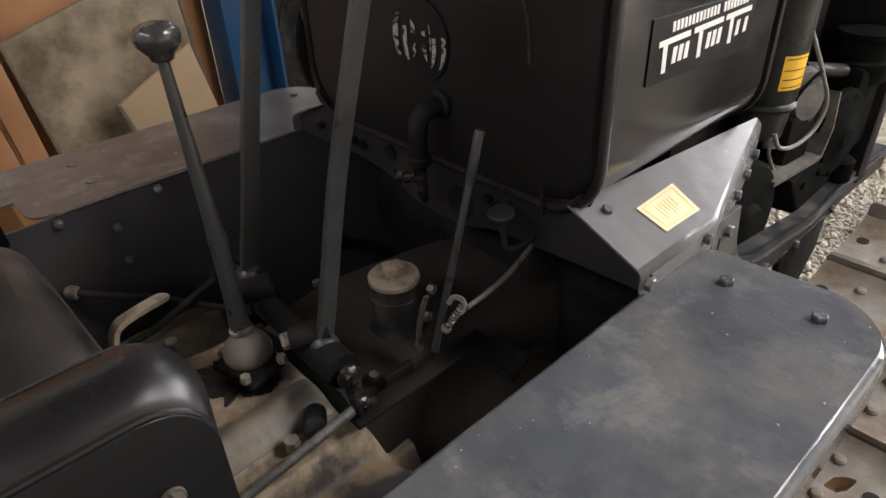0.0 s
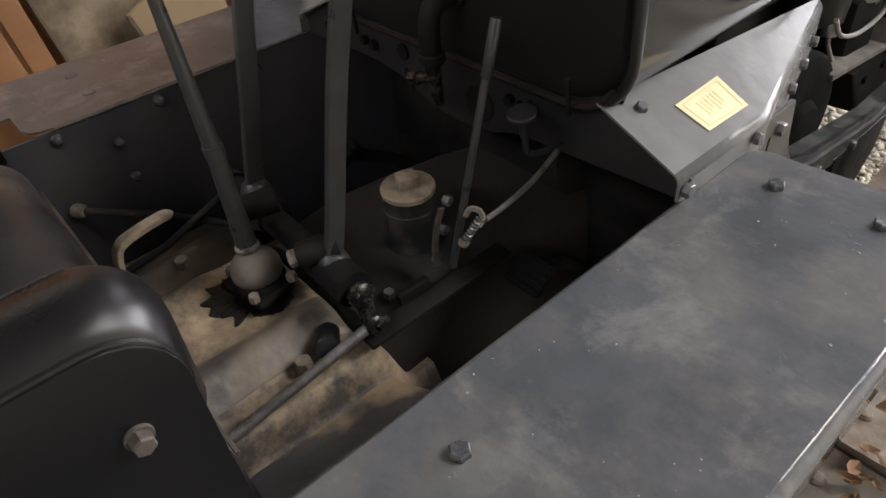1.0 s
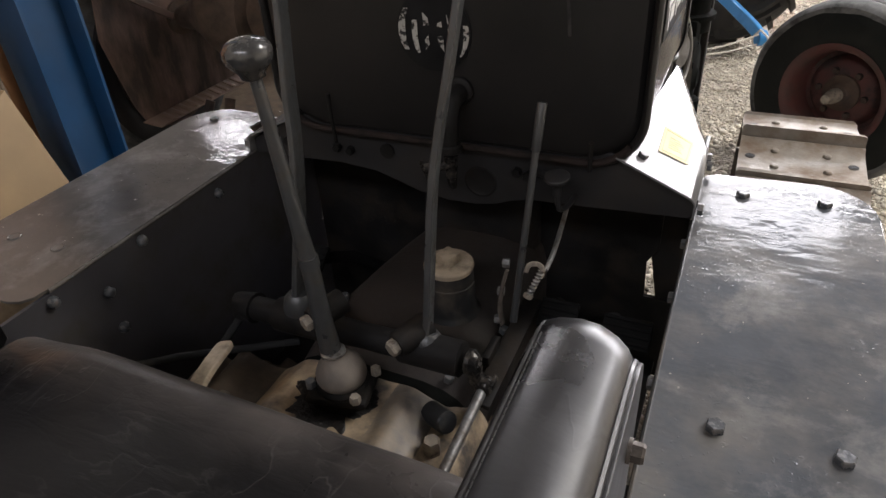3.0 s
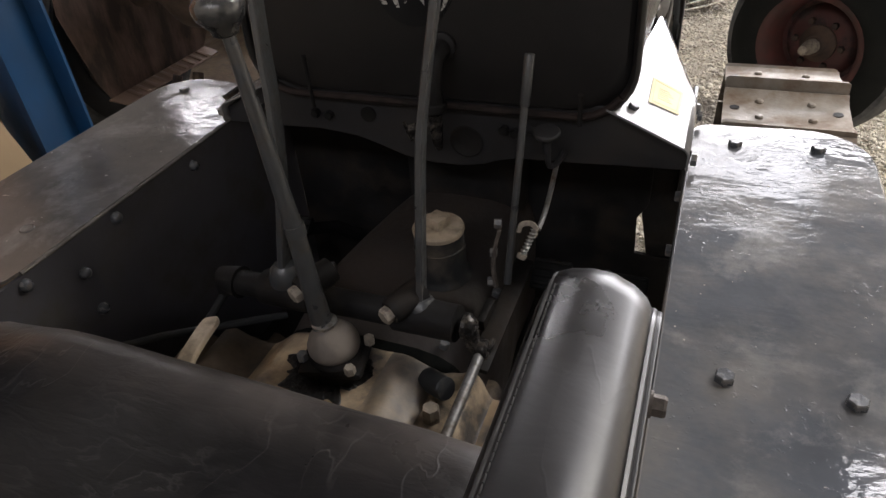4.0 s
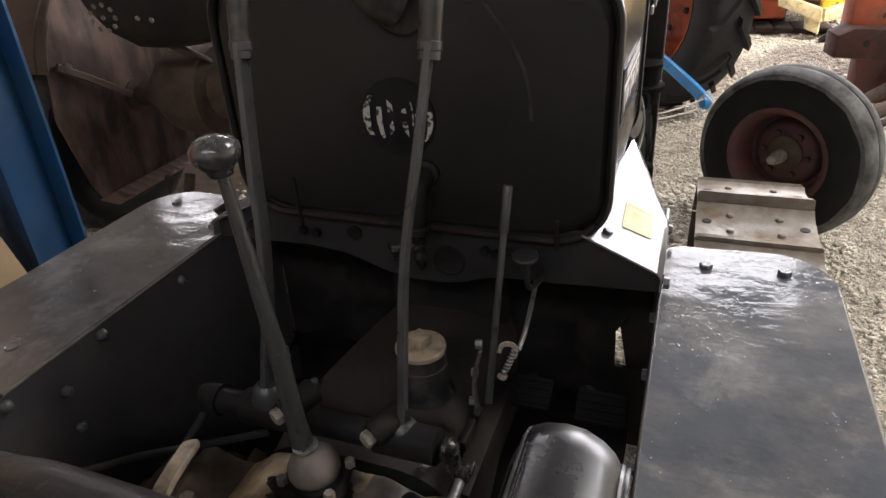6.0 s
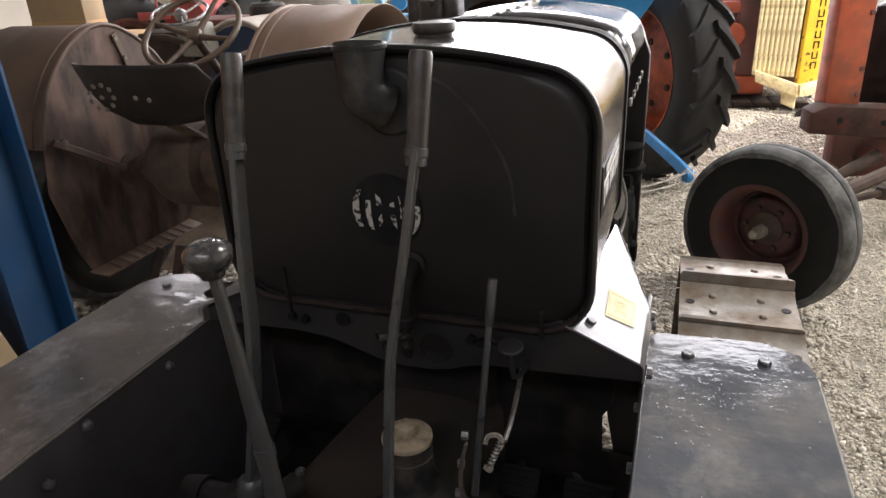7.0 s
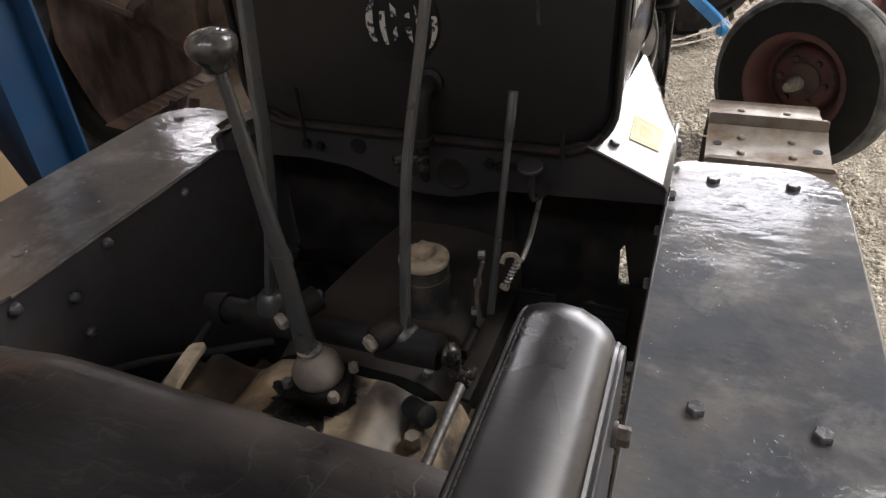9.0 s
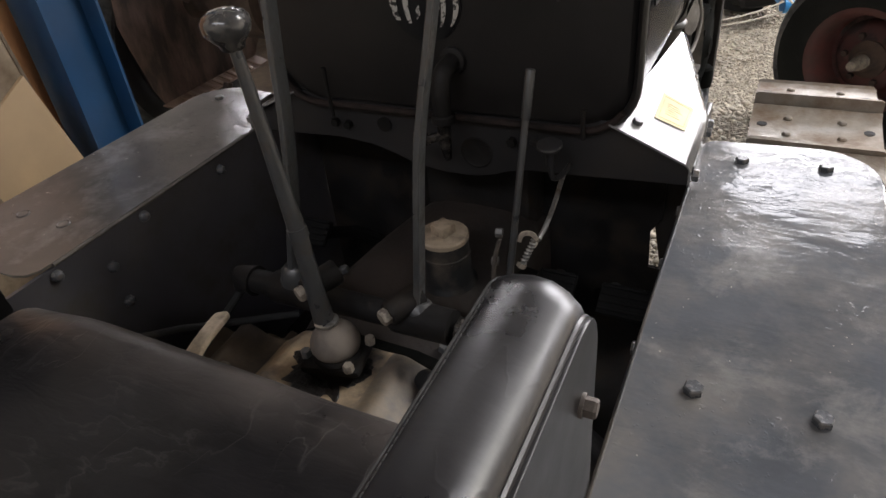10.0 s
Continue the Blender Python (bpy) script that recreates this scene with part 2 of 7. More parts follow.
def dust_banded():
    """Grey painted housing whose crest carries a band of tan dust with a ragged edge."""
    m = mat("dusty_side_housing", (0.085, 0.085, 0.092), 0.45, 0.05, 0.3, 14, (0.13, 0.115, 0.10), 0.35, 12, 0.25, 0.3, 90, 0.7)
    nt = m.node_tree
    n, ln = nt.nodes, nt.links
    b = n["Principled BSDF"]
    xyz = n.new("ShaderNodeSeparateXYZ")
    ln.new(n["Texture Coordinate"].outputs["Object"], xyz.inputs[0])
    rag = n.new("ShaderNodeTexNoise")
    rag.inputs["Scale"].default_value, rag.inputs["Detail"].default_value = 16, 7
    ln.new(n["Texture Coordinate"].outputs["Object"], rag.inputs["Vector"])
    wob = n.new("ShaderNodeMath")
    wob.operation = "MULTIPLY_ADD"
    wob.inputs[1].default_value = 0.15
    ln.new(rag.outputs["Fac"], wob.inputs[0])
    ln.new(xyz.outputs["X"], wob.inputs[2])
    far = n.new("ShaderNodeMath")
    far.operation = "MULTIPLY_ADD"
    far.inputs[1].default_value = -0.30
    ln.new(xyz.outputs["Y"], far.inputs[0])
    ln.new(wob.outputs[0], far.inputs[2])
    band = n.new("ShaderNodeMapRange")
    band.inputs["From Min"].default_value, band.inputs["From Max"].default_value = 0.028, 0.055
    band.inputs["To Min"].default_value, band.inputs["To Max"].default_value = 1, 0
    ln.new(far.outputs[0], band.inputs["Value"])
    mx = n.new("ShaderNodeMix")
    mx.data_type = "RGBA"
    mx.inputs["B"].default_value = (0.40, 0.30, 0.195, 1)
    ln.new(band.outputs["Result"], mx.inputs["Factor"])
    ln.new(b.inputs["Base Color"].links[0].from_socket, mx.inputs["A"])
    ln.new(mx.outputs["Result"], b.inputs["Base Color"])
    rm = n.new("ShaderNodeMix")
    rm.inputs["B"].default_value = 0.9
    ln.new(band.outputs["Result"], rm.inputs["Factor"])
    ln.new(b.inputs["Roughness"].links[0].from_socket, rm.inputs["A"])
    ln.new(rm.outputs["Result"], b.inputs["Roughness"])
    return m


M["case_low"] = dust_banded()
M["dust"] = mat("dust_covered_steel", (0.35, 0.285, 0.21), 0.85, 0.0, 0.25, 25, (0.17, 0.14, 0.105), 0.3, 30, 0.2, 0.2, 160)
M["domedust"] = mat("grey_dusted_dome", (0.125, 0.107, 0.09), 0.7, 0, 0.35, 18, (0.07, 0.06, 0.052), 0.42, 14, 0.25, 0.2, 120, 0.6)
M["boltdust"] = mat("pale_dusty_bolt", (0.27, 0.235, 0.19), 0.7, 0.2, 0.3, 60, (0.12, 0.1, 0.09), 0.3, 80, 0.2, 0.2, 200)
M["oilnut"] = mat("oily_dark_steel", (0.03, 0.028, 0.027), 0.22, 0.5, 0.3, 60, (0.1, 0.085, 0.07), 0.25, 70, 0.2, 0.25, 200, 0.5)
M["pedal"] = mat("dull_pedal_rubber", (0.006, 0.006, 0.006), 0.9, 0, 0.3, 30, None, bump=0.2, spec=0.2)
M["magneto"] = mat("dull_grey_magneto", (0.11, 0.104, 0.095), 0.55, 0.2, 0.3, 20, (0.045, 0.04, 0.034), 0.42, 14, 0.25, 0.2, 90, 0.8)
# tray casting: base darkened for the shade there, paler patches are dust
M["traydust_shaded"] = mat("shaded_dusty_casting", (0.04, 0.035, 0.029), 0.75, 0, 0.3, 20, (0.13, 0.115, 0.09), 0.4, 12, 0.25, 0.2, 120, 0.85)
M["dimbolt"] = mat("dull_brown_bolt", (0.095, 0.08, 0.068), 0.6, 0.3, 0.3, 60, (0.06, 0.05, 0.045), 0.4, 80, 0.2, 0.2, 200)
M["fbolt"] = mat("fender_grey_bolt", (0.07, 0.075, 0.082), 0.25, 0.1, 0.3, 60, (0.14, 0.12, 0.1), 0.25, 80, 0.2, 0.2, 200)
M["bolt"] = mat("painted_bolt", (0.11, 0.115, 0.12), 0.35, 0.3, 0.3, 60, (0.2, 0.17, 0.14), 0.3, 80, 0.2, 0.2, 200)
M["steel"] = mat("bright_worn_steel", (0.42, 0.42, 0.41), 0.32, 0.9, 0.25, 60, (0.12, 0.1, 0.09), 0.3, 50, 0.2, 0.15, 150)
M["greysteel"] = mat("grey_rod_steel", (0.2, 0.2, 0.2), 0.4, 0.6, 0.25, 50, (0.1, 0.08, 0.06), 0.35, 40, 0.2, 0.15, 150)
M["grease"] = mat("black_grease", (0.008, 0.007, 0.007), 0.35, 0, 0.3, 60, None, bump=0.8, bump_scale=150)
M["track"] = mat("worn_track_steel", (0.225, 0.203, 0.172), 0.5, 0.3, 0.3, 14, (0.15, 0.105, 0.07), 0.4, 9, 0.22, 0.25, 80, 0.8)
each_varies(M["track"], 0.12)
M["rubber"] = mat("black_tyre_rubber", (0.011, 0.011, 0.0115), 0.75, 0, 0.3, 12, (0.036, 0.033, 0.03), 0.36, 6, 0.35, 0.2, 70, 0.9)
M["sidewall"] = mat("dark_worn_sidewall_rubber", (0.0062, 0.0072, 0.0065), 0.6, 0, 0.35, 12, (0.016, 0.016, 0.0145), 0.3, 9, 0.25, 0.2, 60, 0.8, spec=0.2)
M["tread"] = mat("grey_dusty_tread", (0.115, 0.115, 0.112), 0.85, 0, 0.35, 12, (0.035, 0.035, 0.035), 0.45, 10, 0.25, 0.4, 50)
M["redrim"] = mat("faded_dark_red_rim", (0.075, 0.021, 0.018), 0.6, 0, 0.3, 12, (0.06, 0.04, 0.035), 0.4, 10, 0.3, 0.2, 70)
M["orange"] = mat("orange_red_paint", (0.42, 0.085, 0.035), 0.42, 0, 0.2, 8, (0.2, 0.08, 0.05), 0.3, 7, 0.25, 0.1, 60)
M["rimorange"] = mat("shaded_orange_rim", (0.45, 0.10, 0.042), 0.45, 0, 0.2, 8, (0.12, 0.05, 0.035), 0.35, 7, 0.25, 0.1, 60)
M["redbrown"] = mat("faded_red_axle_paint", (0.13, 0.042, 0.032), 0.6, 0, 0.25, 10, (0.09, 0.055, 0.045), 0.4, 8, 0.25, 0.2, 60)
# grimy red, its base darkened for the shadow on the axle beam
M["darkred"] = mat("grimy_shaded_red_paint", (0.062, 0.0185, 0.0125), 0.7, 0, 0.3, 10, (0.03, 0.018, 0.014), 0.45, 8, 0.25, 0.25, 60)
M["yellow"] = mat("chipped_yellow_paint", (0.75, 0.46, 0.03), 0.5, 0, 0.15, 8, (0.1, 0.07, 0.03), 0.24, 16, 0.06, 0.15, 60)
M["cream"] = mat("faded_cream_yellow_slats", (0.78, 0.66, 0.38), 0.55, 0, 0.2, 10, (0.35, 0.24, 0.08), 0.3, 18, 0.2, 0.15, 60)
M["navy"] = mat("dark_navy_paint", (0.012, 0.03, 0.075), 0.5, 0, 0.2, 6, (0.02, 0.03, 0.05), 0.35, 6, 0.3, 0.08, 50)
M["blue"] = mat("dark_blue_column_paint", (0.011, 0.058, 0.145), 0.38, 0, 0.15, 6, (0.02, 0.06, 0.13), 0.35, 5, 0.3, 0.08, 50)
M["ltblue"] = mat("bright_blue_paint", (0.03, 0.25, 0.6), 0.4, 0, 0.15, 8, (0.03, 0.13, 0.3), 0.3, 8, 0.3, 0.1, 50)
M["brown"] = mat("dull_brown_sheet", (0.115, 0.070, 0.054), 0.55, 0.1, 0.25, 5, (0.165, 0.115, 0.08), 0.42, 4.5, 0.3, 0.12, 40, 0.75)
M["stained"] = mat("stained_brown_plate", (0.15, 0.092, 0.068), 0.5, 0.1, 0.3, 5, (0.05, 0.034, 0.027), 0.5, 6, 0.22, 0.12, 40, 0.8)


def streaked(m):
    """Draws a material's grime out into runs down the sheet."""
    nt = m.node_tree
    down = nt.nodes.new("ShaderNodeMapping")
    down.inputs["Scale"].default_value = (1.0, 1.5, 0.5)
    nt.links.new(nt.nodes["Texture Coordinate"].outputs["Object"], down.inputs["Vector"])
    for nd in list(nt.nodes):
        if nd.type == "TEX_NOISE" and nd.inputs["Detail"].default_value == 8:
            nt.links.new(down.outputs["Vector"], nd.inputs["Vector"])


streaked(M["stained"])
M["pan"] = mat("dark_maroon_pan_paint", (0.011, 0.0068, 0.0064), 0.45, 0.1, 0.3, 14, (0.02, 0.014, 0.011), 0.35, 9, 0.3, 0.15, 80)
M["axledust"] = mat("dusty_brown_axle", (0.10, 0.066, 0.044), 0.75, 0, 0.3, 10, (0.04, 0.027, 0.02), 0.4, 7, 0.3, 0.3, 70)
M["brownpale"] = mat("pale_brown_sheet", (0.225, 0.152, 0.11), 0.45, 0.1, 0.15, 5, (0.18, 0.115, 0.082), 0.4, 3.2, 0.35, 0.1, 40)
M["rust"] = mat("dark_rusty_iron", (0.03, 0.02, 0.0165), 0.7, 0.1, 0.3, 14, (0.1, 0.065, 0.045), 0.4, 9, 0.3, 0.3, 80)
M["tanwood"] = mat("worn_tan_paint", (0.13, 0.088, 0.06), 0.5, 0, 0.2, 20, (0.08, 0.054, 0.038), 0.3, 20, 0.3, 0.1, 80)
M["plaster"] = mat("mottled_grey_brown_board", (0.29, 0.23, 0.16), 0.9, 0, 0.25, 9, (0.12, 0.088, 0.055), 0.45, 6, 0.25, 0.12, 60)
M["ply"] = mat("pale_plywood", (0.37, 0.262, 0.145), 0.75, 0, 0.12, 5, (0.29, 0.21, 0.13), 0.4, 3, 0.4, 0.06, 70)
M["edgewood"] = mat("dark_board_edge", (0.12, 0.09, 0.06), 0.85, 0, 0.3, 30, None, bump=0.3)
M["plank"] = mat("orange_brown_plank", (0.34, 0.165, 0.07), 0.6, 0, 0.2, 4, (0.24, 0.11, 0.045), 0.4, 3, 0.4, 0.1, 50)
M["wall"] = mat("cream_painted_wall", (0.47, 0.435, 0.375), 0.85, 0, 0.08, 2, (0.39, 0.355, 0.3), 0.3, 1.2, 0.4, 0.1, 40)
M["roof"] = mat("dark_timber_roof_lining", (0.13, 0.125, 0.12), 0.8, 0, 0.1, 2, (0.095, 0.09, 0.085), 0.3, 1, 0.4, 0.05, 20)
M["gravelbed"] = mat("gravel_bed", (0.6, 0.55, 0.455), 0.95, 0, 0.4, 30, (0.36, 0.32, 0.26), 0.35, 60, 0.2, 1.0, 120, bump_dist=0.01)
M["stone"] = mat("pale_gravel_stone", (0.61, 0.565, 0.48), 0.9, 0, 0.2, 12, (0.4, 0.355, 0.29), 0.35, 20, 0.3, 0.2, 200)
M["white"] = mat("white_lettering", (0.75, 0.74, 0.72), 0.5, 0, 0.06, 30, (0.2, 0.19, 0.18), 0.12, 60, 0.05, 0.0)
M["wornwhite"] = mat("flaking_white_paint", (0.34, 0.33, 0.305), 0.6, 0, 0.1, 40, (0.02, 0.02, 0.02), 0.42, 140, 0.05, 0.0)
M["signblack"] = mat("black_decal", (0.009, 0.009, 0.01), 0.35, 0, 0.2, 20, None, bump=0.0, spec=0.2)
M["sticker"] = mat("pale_yellow_paper", (0.76, 0.67, 0.40), 0.6, 0, 0.08, 20, (0.66, 0.58, 0.36), 0.4, 12, 0.3, 0.05, 60)
M["stickerline"] = mat("faded_sticker_print", (0.62, 0.5, 0.2), 0.6, 0, 0.1, 20, None, bump=0)
M["warn"] = mat("amber_label", (0.85, 0.5, 0.02), 0.4, 0, 0.05, 20, None, bump=0)
M["wire"] = mat("grey_cable", (0.2, 0.19, 0.175), 0.6, 0, 0.15, 40, None, bump=0.1)
M["rope"] = mat("white_cord", (0.65, 0.62, 0.55), 0.8, 0, 0.15, 80, None, bump=0.3)
M["cardboard"] = mat("brown_cardboard", (0.4, 0.25, 0.12), 0.85, 0, 0.12, 6, None, bump=0.1)


def tinted_pane():
    m = mat("green_tinted_pane", (0.42, 0.46, 0.3), 0.25, 0, 0.1, 4, (0.55, 0.55, 0.42), 0.4, 3, 0.4, 0)
    m.node_tree.nodes["Principled BSDF"].inputs["Transmission Weight"].default_value = 0.5
    return m


M["pane"] = tinted_pane()


def vinyl(name="black_vinyl", spec=0.55, rough=0.33, creased=0.5, worn=False, wrinkle=0.2, scratched=0.5):
    """Black padded vinyl: fine grain, and long thin creases whose raised edges have rubbed paler."""
    m = mat(name, (0.0062, 0.0058, 0.0066), rough, 0, 0.25, 10, (0.0105, 0.0096, 0.0098), 0.3, 7, 0.4, 0.0, spec=spec)
    nt = m.node_tree
    n, ln = nt.nodes, nt.links
    tc = n["Texture Coordinate"]
    long = n.new("ShaderNodeMapping")
    long.inputs["Scale"].default_value = (20, 7, 7)
    long.inputs["Rotation"].default_value = (0, 0, 0.25)
    ln.new(tc.outputs["Object"], long.inputs["Vector"])
    vein = n.new("ShaderNodeTexNoise")
    vein.inputs["Scale"].default_value, vein.inputs["Detail"].default_value = 1.0, 3
    ln.new(long.outputs["Vector"], vein.inputs["Vector"])
    mid = n.new("ShaderNodeMath")
    mid.operation = "SUBTRACT"
    mid.inputs[1].default_value = 0.5
    ln.new(vein.outputs["Fac"], mid.inputs[0])
    away = n.new("ShaderNodeMath")
    away.operation = "ABSOLUTE"
    ln.new(mid.outputs[0], away.inputs[0])
    crease = n.new("ShaderNodeMapRange")
    crease.inputs["From Min"].default_value, crease.inputs["From Max"].default_value = 0.0, 0.010
    crease.inputs["To Min"].default_value, crease.inputs["To Max"].default_value = 1, 0
    ln.new(away.outputs[0], crease.inputs["Value"])
    some = n.new("ShaderNodeTexNoise")
    some.inputs["Scale"].default_value = 6
    ln.new(tc.outputs["Object"], some.inputs["Vector"])
    gate = n.new("ShaderNodeMapRange")
    gate.inputs["From Min"].default_value, gate.inputs["From Max"].default_value = 0.42, 0.56
    ln.new(some.outputs["Fac"], gate.inputs["Value"])
    both = n.new("ShaderNodeMath")
    both.operation = "MULTIPLY"
    ln.new(crease.outputs["Result"], both.inputs[0])
    ln.new(gate.outputs["Result"], both.inputs[1])
    b = n["Principled BSDF"]
    src = b.inputs["Base Color"].links[0].from_socket
    mx = n.new("ShaderNodeMix")
    mx.data_type = "RGBA"
    mx.inputs["B"].default_value = (0.045, 0.041, 0.039, 1)
    half = n.new("ShaderNodeMath")
    half.operation = "MULTIPLY"
    half.inputs[1].default_value = creased
    ln.new(both.outputs[0], half.inputs[0])
    ln.new(half.outputs[0], mx.inputs["Factor"])
    ln.new(src, mx.inputs["A"])
    ln.new(mx.outputs["Result"], b.inputs["Base Color"])
    if worn:
        # the front roll: rubbed by years of use, its sheen added as brown-grey colour
        xyz = n.new("ShaderNodeSeparateXYZ")
        ln.new(tc.outputs["Object"], xyz.inputs[0])
        rub = n.new("ShaderNodeMapRange")
        rub.interpolation_type = "SMOOTHSTEP"
        rub.inputs["From Min"].default_value, rub.inputs["From Max"].default_value = 0.50, 0.60
        ln.new(xyz.outputs["Y"], rub.inputs["Value"])
        cloud = n.new("ShaderNodeTexNoise")
        cloud.inputs["Scale"].default_value, cloud.inputs["Detail"].default_value = 9, 6
        ln.new(tc.outputs["Object"], cloud.inputs["Vector"])
        cr = n.new("ShaderNodeMapRange")
        cr.inputs["From Min"].default_value, cr.inputs["From Max"].default_value = 0.33, 0.62
        ln.new(cloud.outputs["Fac"], cr.inputs["Value"])
        amt = n.new("ShaderNodeMath")
        amt.operation = "MULTIPLY"
        ln.new(rub.outputs["Result"], amt.inputs[0])
        ln.new(cr.outputs["Result"], amt.inputs[1])
        wx = n.new("ShaderNodeMix")
        wx.data_type = "RGBA"
        wx.inputs["B"].default_value = (0.07, 0.061, 0.056, 1)
        ln.new(amt.outputs[0], wx.inputs["Factor"])
        ln.new(mx.outputs["Result"], wx.inputs["A"])
        ln.new(wx.outputs["Result"], b.inputs["Base Color"])
    fine = n.new("ShaderNodeTexNoise")
    fine.inputs["Scale"].default_value = 420
    ln.new(tc.outputs["Object"], fine.inputs["Vector"])
    hgt = n.new("ShaderNodeMath")
    hgt.operation = "MULTIPLY_ADD"
    hgt.inputs[1].default_value = 0.12
    ln.new(fine.outputs["Fac"], hgt.inputs[0])
    ln.new(both.outputs[0], hgt.inputs[2])
    bp = n.new("ShaderNodeBump")
    bp.inputs["Strength"].default_value, bp.inputs["Distance"].default_value = 0.04 + 0.22 * creased, 0.003
    ln.new(hgt.outputs[0], bp.inputs["Height"])
    # soft wrinkles across the stretched cover, and thin rubbed scratches along them
    across = n.new("ShaderNodeMapping")
    across.inputs["Scale"].default_value = (13, 34, 20)
    across.inputs["Rotation"].default_value = (0, 0, -0.45)
    ln.new(tc.outputs["Object"], across.inputs["Vector"])
    fold = n.new("ShaderNodeTexNoise")
    fold.inputs["Scale"].default_value, fold.inputs["Detail"].default_value = 1.0, 5
    fold.inputs["Distortion"].default_value = 0.4
    ln.new(across.outputs["Vector"], fold.inputs["Vector"])
    off = n.new("ShaderNodeMath")
    off.operation = "SUBTRACT"
    off.inputs[1].default_value = 0.5
    ln.new(fold.outputs["Fac"], off.inputs[0])
    ridge = n.new("ShaderNodeMath")
    ridge.operation = "ABSOLUTE"
    ln.new(off.outputs[0], ridge.inputs[0])
    wr = n.new("ShaderNodeBump")
    wr.inputs["Strength"].default_value, wr.inputs["Distance"].default_value = wrinkle, 0.006
    ln.new(ridge.outputs[0], wr.inputs["Height"])
    ln.new(bp.outputs["Normal"], wr.inputs["Normal"])
    ln.new(wr.outputs["Normal"], b.inputs["Normal"])
    line = n.new("ShaderNodeMapRange")
    line.inputs["From Min"].default_value, line.inputs["From Max"].default_value = 0.0, 0.02
    line.inputs["To Min"].default_value, line.inputs["To Max"].default_value = scratched, 0
    ln.new(ridge.outputs[0], line.inputs["Value"])
    place = n.new("ShaderNodeTexNoise")
    place.inputs["Scale"].default_value = 7.5
    ln.new(tc.outputs["Object"], place.inputs["Vector"])
    here = n.new("ShaderNodeMapRange")
    here.inputs["From Min"].default_value, here.inputs["From Max"].default_value = 0.46, 0.62
    ln.new(place.outputs["Fac"], here.inputs["Value"])
    thin = n.new("ShaderNodeMath")
    thin.operation = "MULTIPLY"
    ln.new(line.outputs["Result"], thin.inputs[0])
    ln.new(here.outputs["Result"], thin.inputs[1])
    sx = n.new("ShaderNodeMix")
    sx.data_type = "RGBA"
    sx.inputs["B"].default_value = (0.095, 0.086, 0.083, 1)
    ln.new(thin.outputs[0], sx.inputs["Factor"])
    ln.new(b.inputs["Base Color"].links[0].from_socket, sx.inputs["A"])
    ln.new(sx.outputs["Result"], b.inputs["Base Color"])
    return m


# worn also carries the front roll's sheen as a paler band of colour
M["vinyl"] = vinyl(spec=0.38, rough=0.3, creased=0.5, worn=True, wrinkle=0.4, scratched=0.17)
M["armvinyl"] = vinyl("black_armrest_vinyl", 0.42, 0.22, 0.02, wrinkle=0.07, scratched=0.02)
M["thread"] = mat("dull_thread", (0.016, 0.015, 0.0145), 0.8, 0, 0.2, 60, None, bump=0.1)
M["armside"] = mat("black_armrest_sheet", (0.0048, 0.0048, 0.0054), 0.3, 0, 0.2, 8, (0.007, 0.0067, 0.0069), 0.3, 6, 0.4, 0.08, 24, 0.38, spec=0.34)


# ---- mesh helpers ----
def finish(bm, name, material, angle=35):
    me = bpy.data.meshes.new(name)
    bmesh.ops.recalc_face_normals(bm, faces=bm.faces)
    bm.to_mesh(me)
    bm.free()
    me.materials.append(material)
    me.shade_smooth()
    me.set_sharp_from_angle(angle=radians(angle))
    return me


def part(name, bm, material, parent=None, label="", angle=35, flat=0.0):
    """Links a bmesh as one mesh object under a thing or under a part; faces larger than flat keep their own plane."""
    ob = new(name, finish(bm, name, material, angle))
    if flat:
        for p in ob.data.polygons:
            if p.area > flat:
                p.use_smooth = False
    if parent:
        ob.parent = parent
    return tagged(ob, label)


def copy_part(ob, m, parent):
    o = ob.copy()
    scene.collection.objects.link(o)
    o.parent = parent
    o.matrix_basis = m
    return o


def thing(name, label, category, at=(0, 0, 0), group=""):
    e = new(name)
    e.empty_display_size = 0.05
    return tagged(e, label, category, group)


def bm_new():
    return bmesh.new()


def box(bm, centre, size, rot=(0, 0, 0), bevel=0.0, seg=2):
    r = bmesh.ops.create_cube(bm, size=1, matrix=pose(*centre, *rot) @ Matrix.Diagonal((*size, 1)))
    if bevel:
        es = list({e for v in r["verts"] for e in v.link_edges})
        bmesh.ops.bevel(bm, geom=es, offset=bevel, segments=seg, affect="EDGES", profile=0.5)
    return bm


def loft(bm, rings, closed=True, caps=True):
    """Skins a row of rings of points."""
    vs = [[bm.verts.new(p) for p in ring] for ring in rings]
    n = len(vs[0])
    for a, b in zip(vs, vs[1:]):
        for i in range(n if closed else n - 1):
            j = (i + 1) % n
            bm.faces.new((a[i], a[j], b[j], b[i]))
    if caps and closed:
        bm.faces.new(vs[0][::-1])
        bm.faces.new(vs[-1])
    return bm


def frame_of(d):
    d = Vector(d).normalized()
    u = d.orthogonal().normalized()
    return u, d.cross(u)


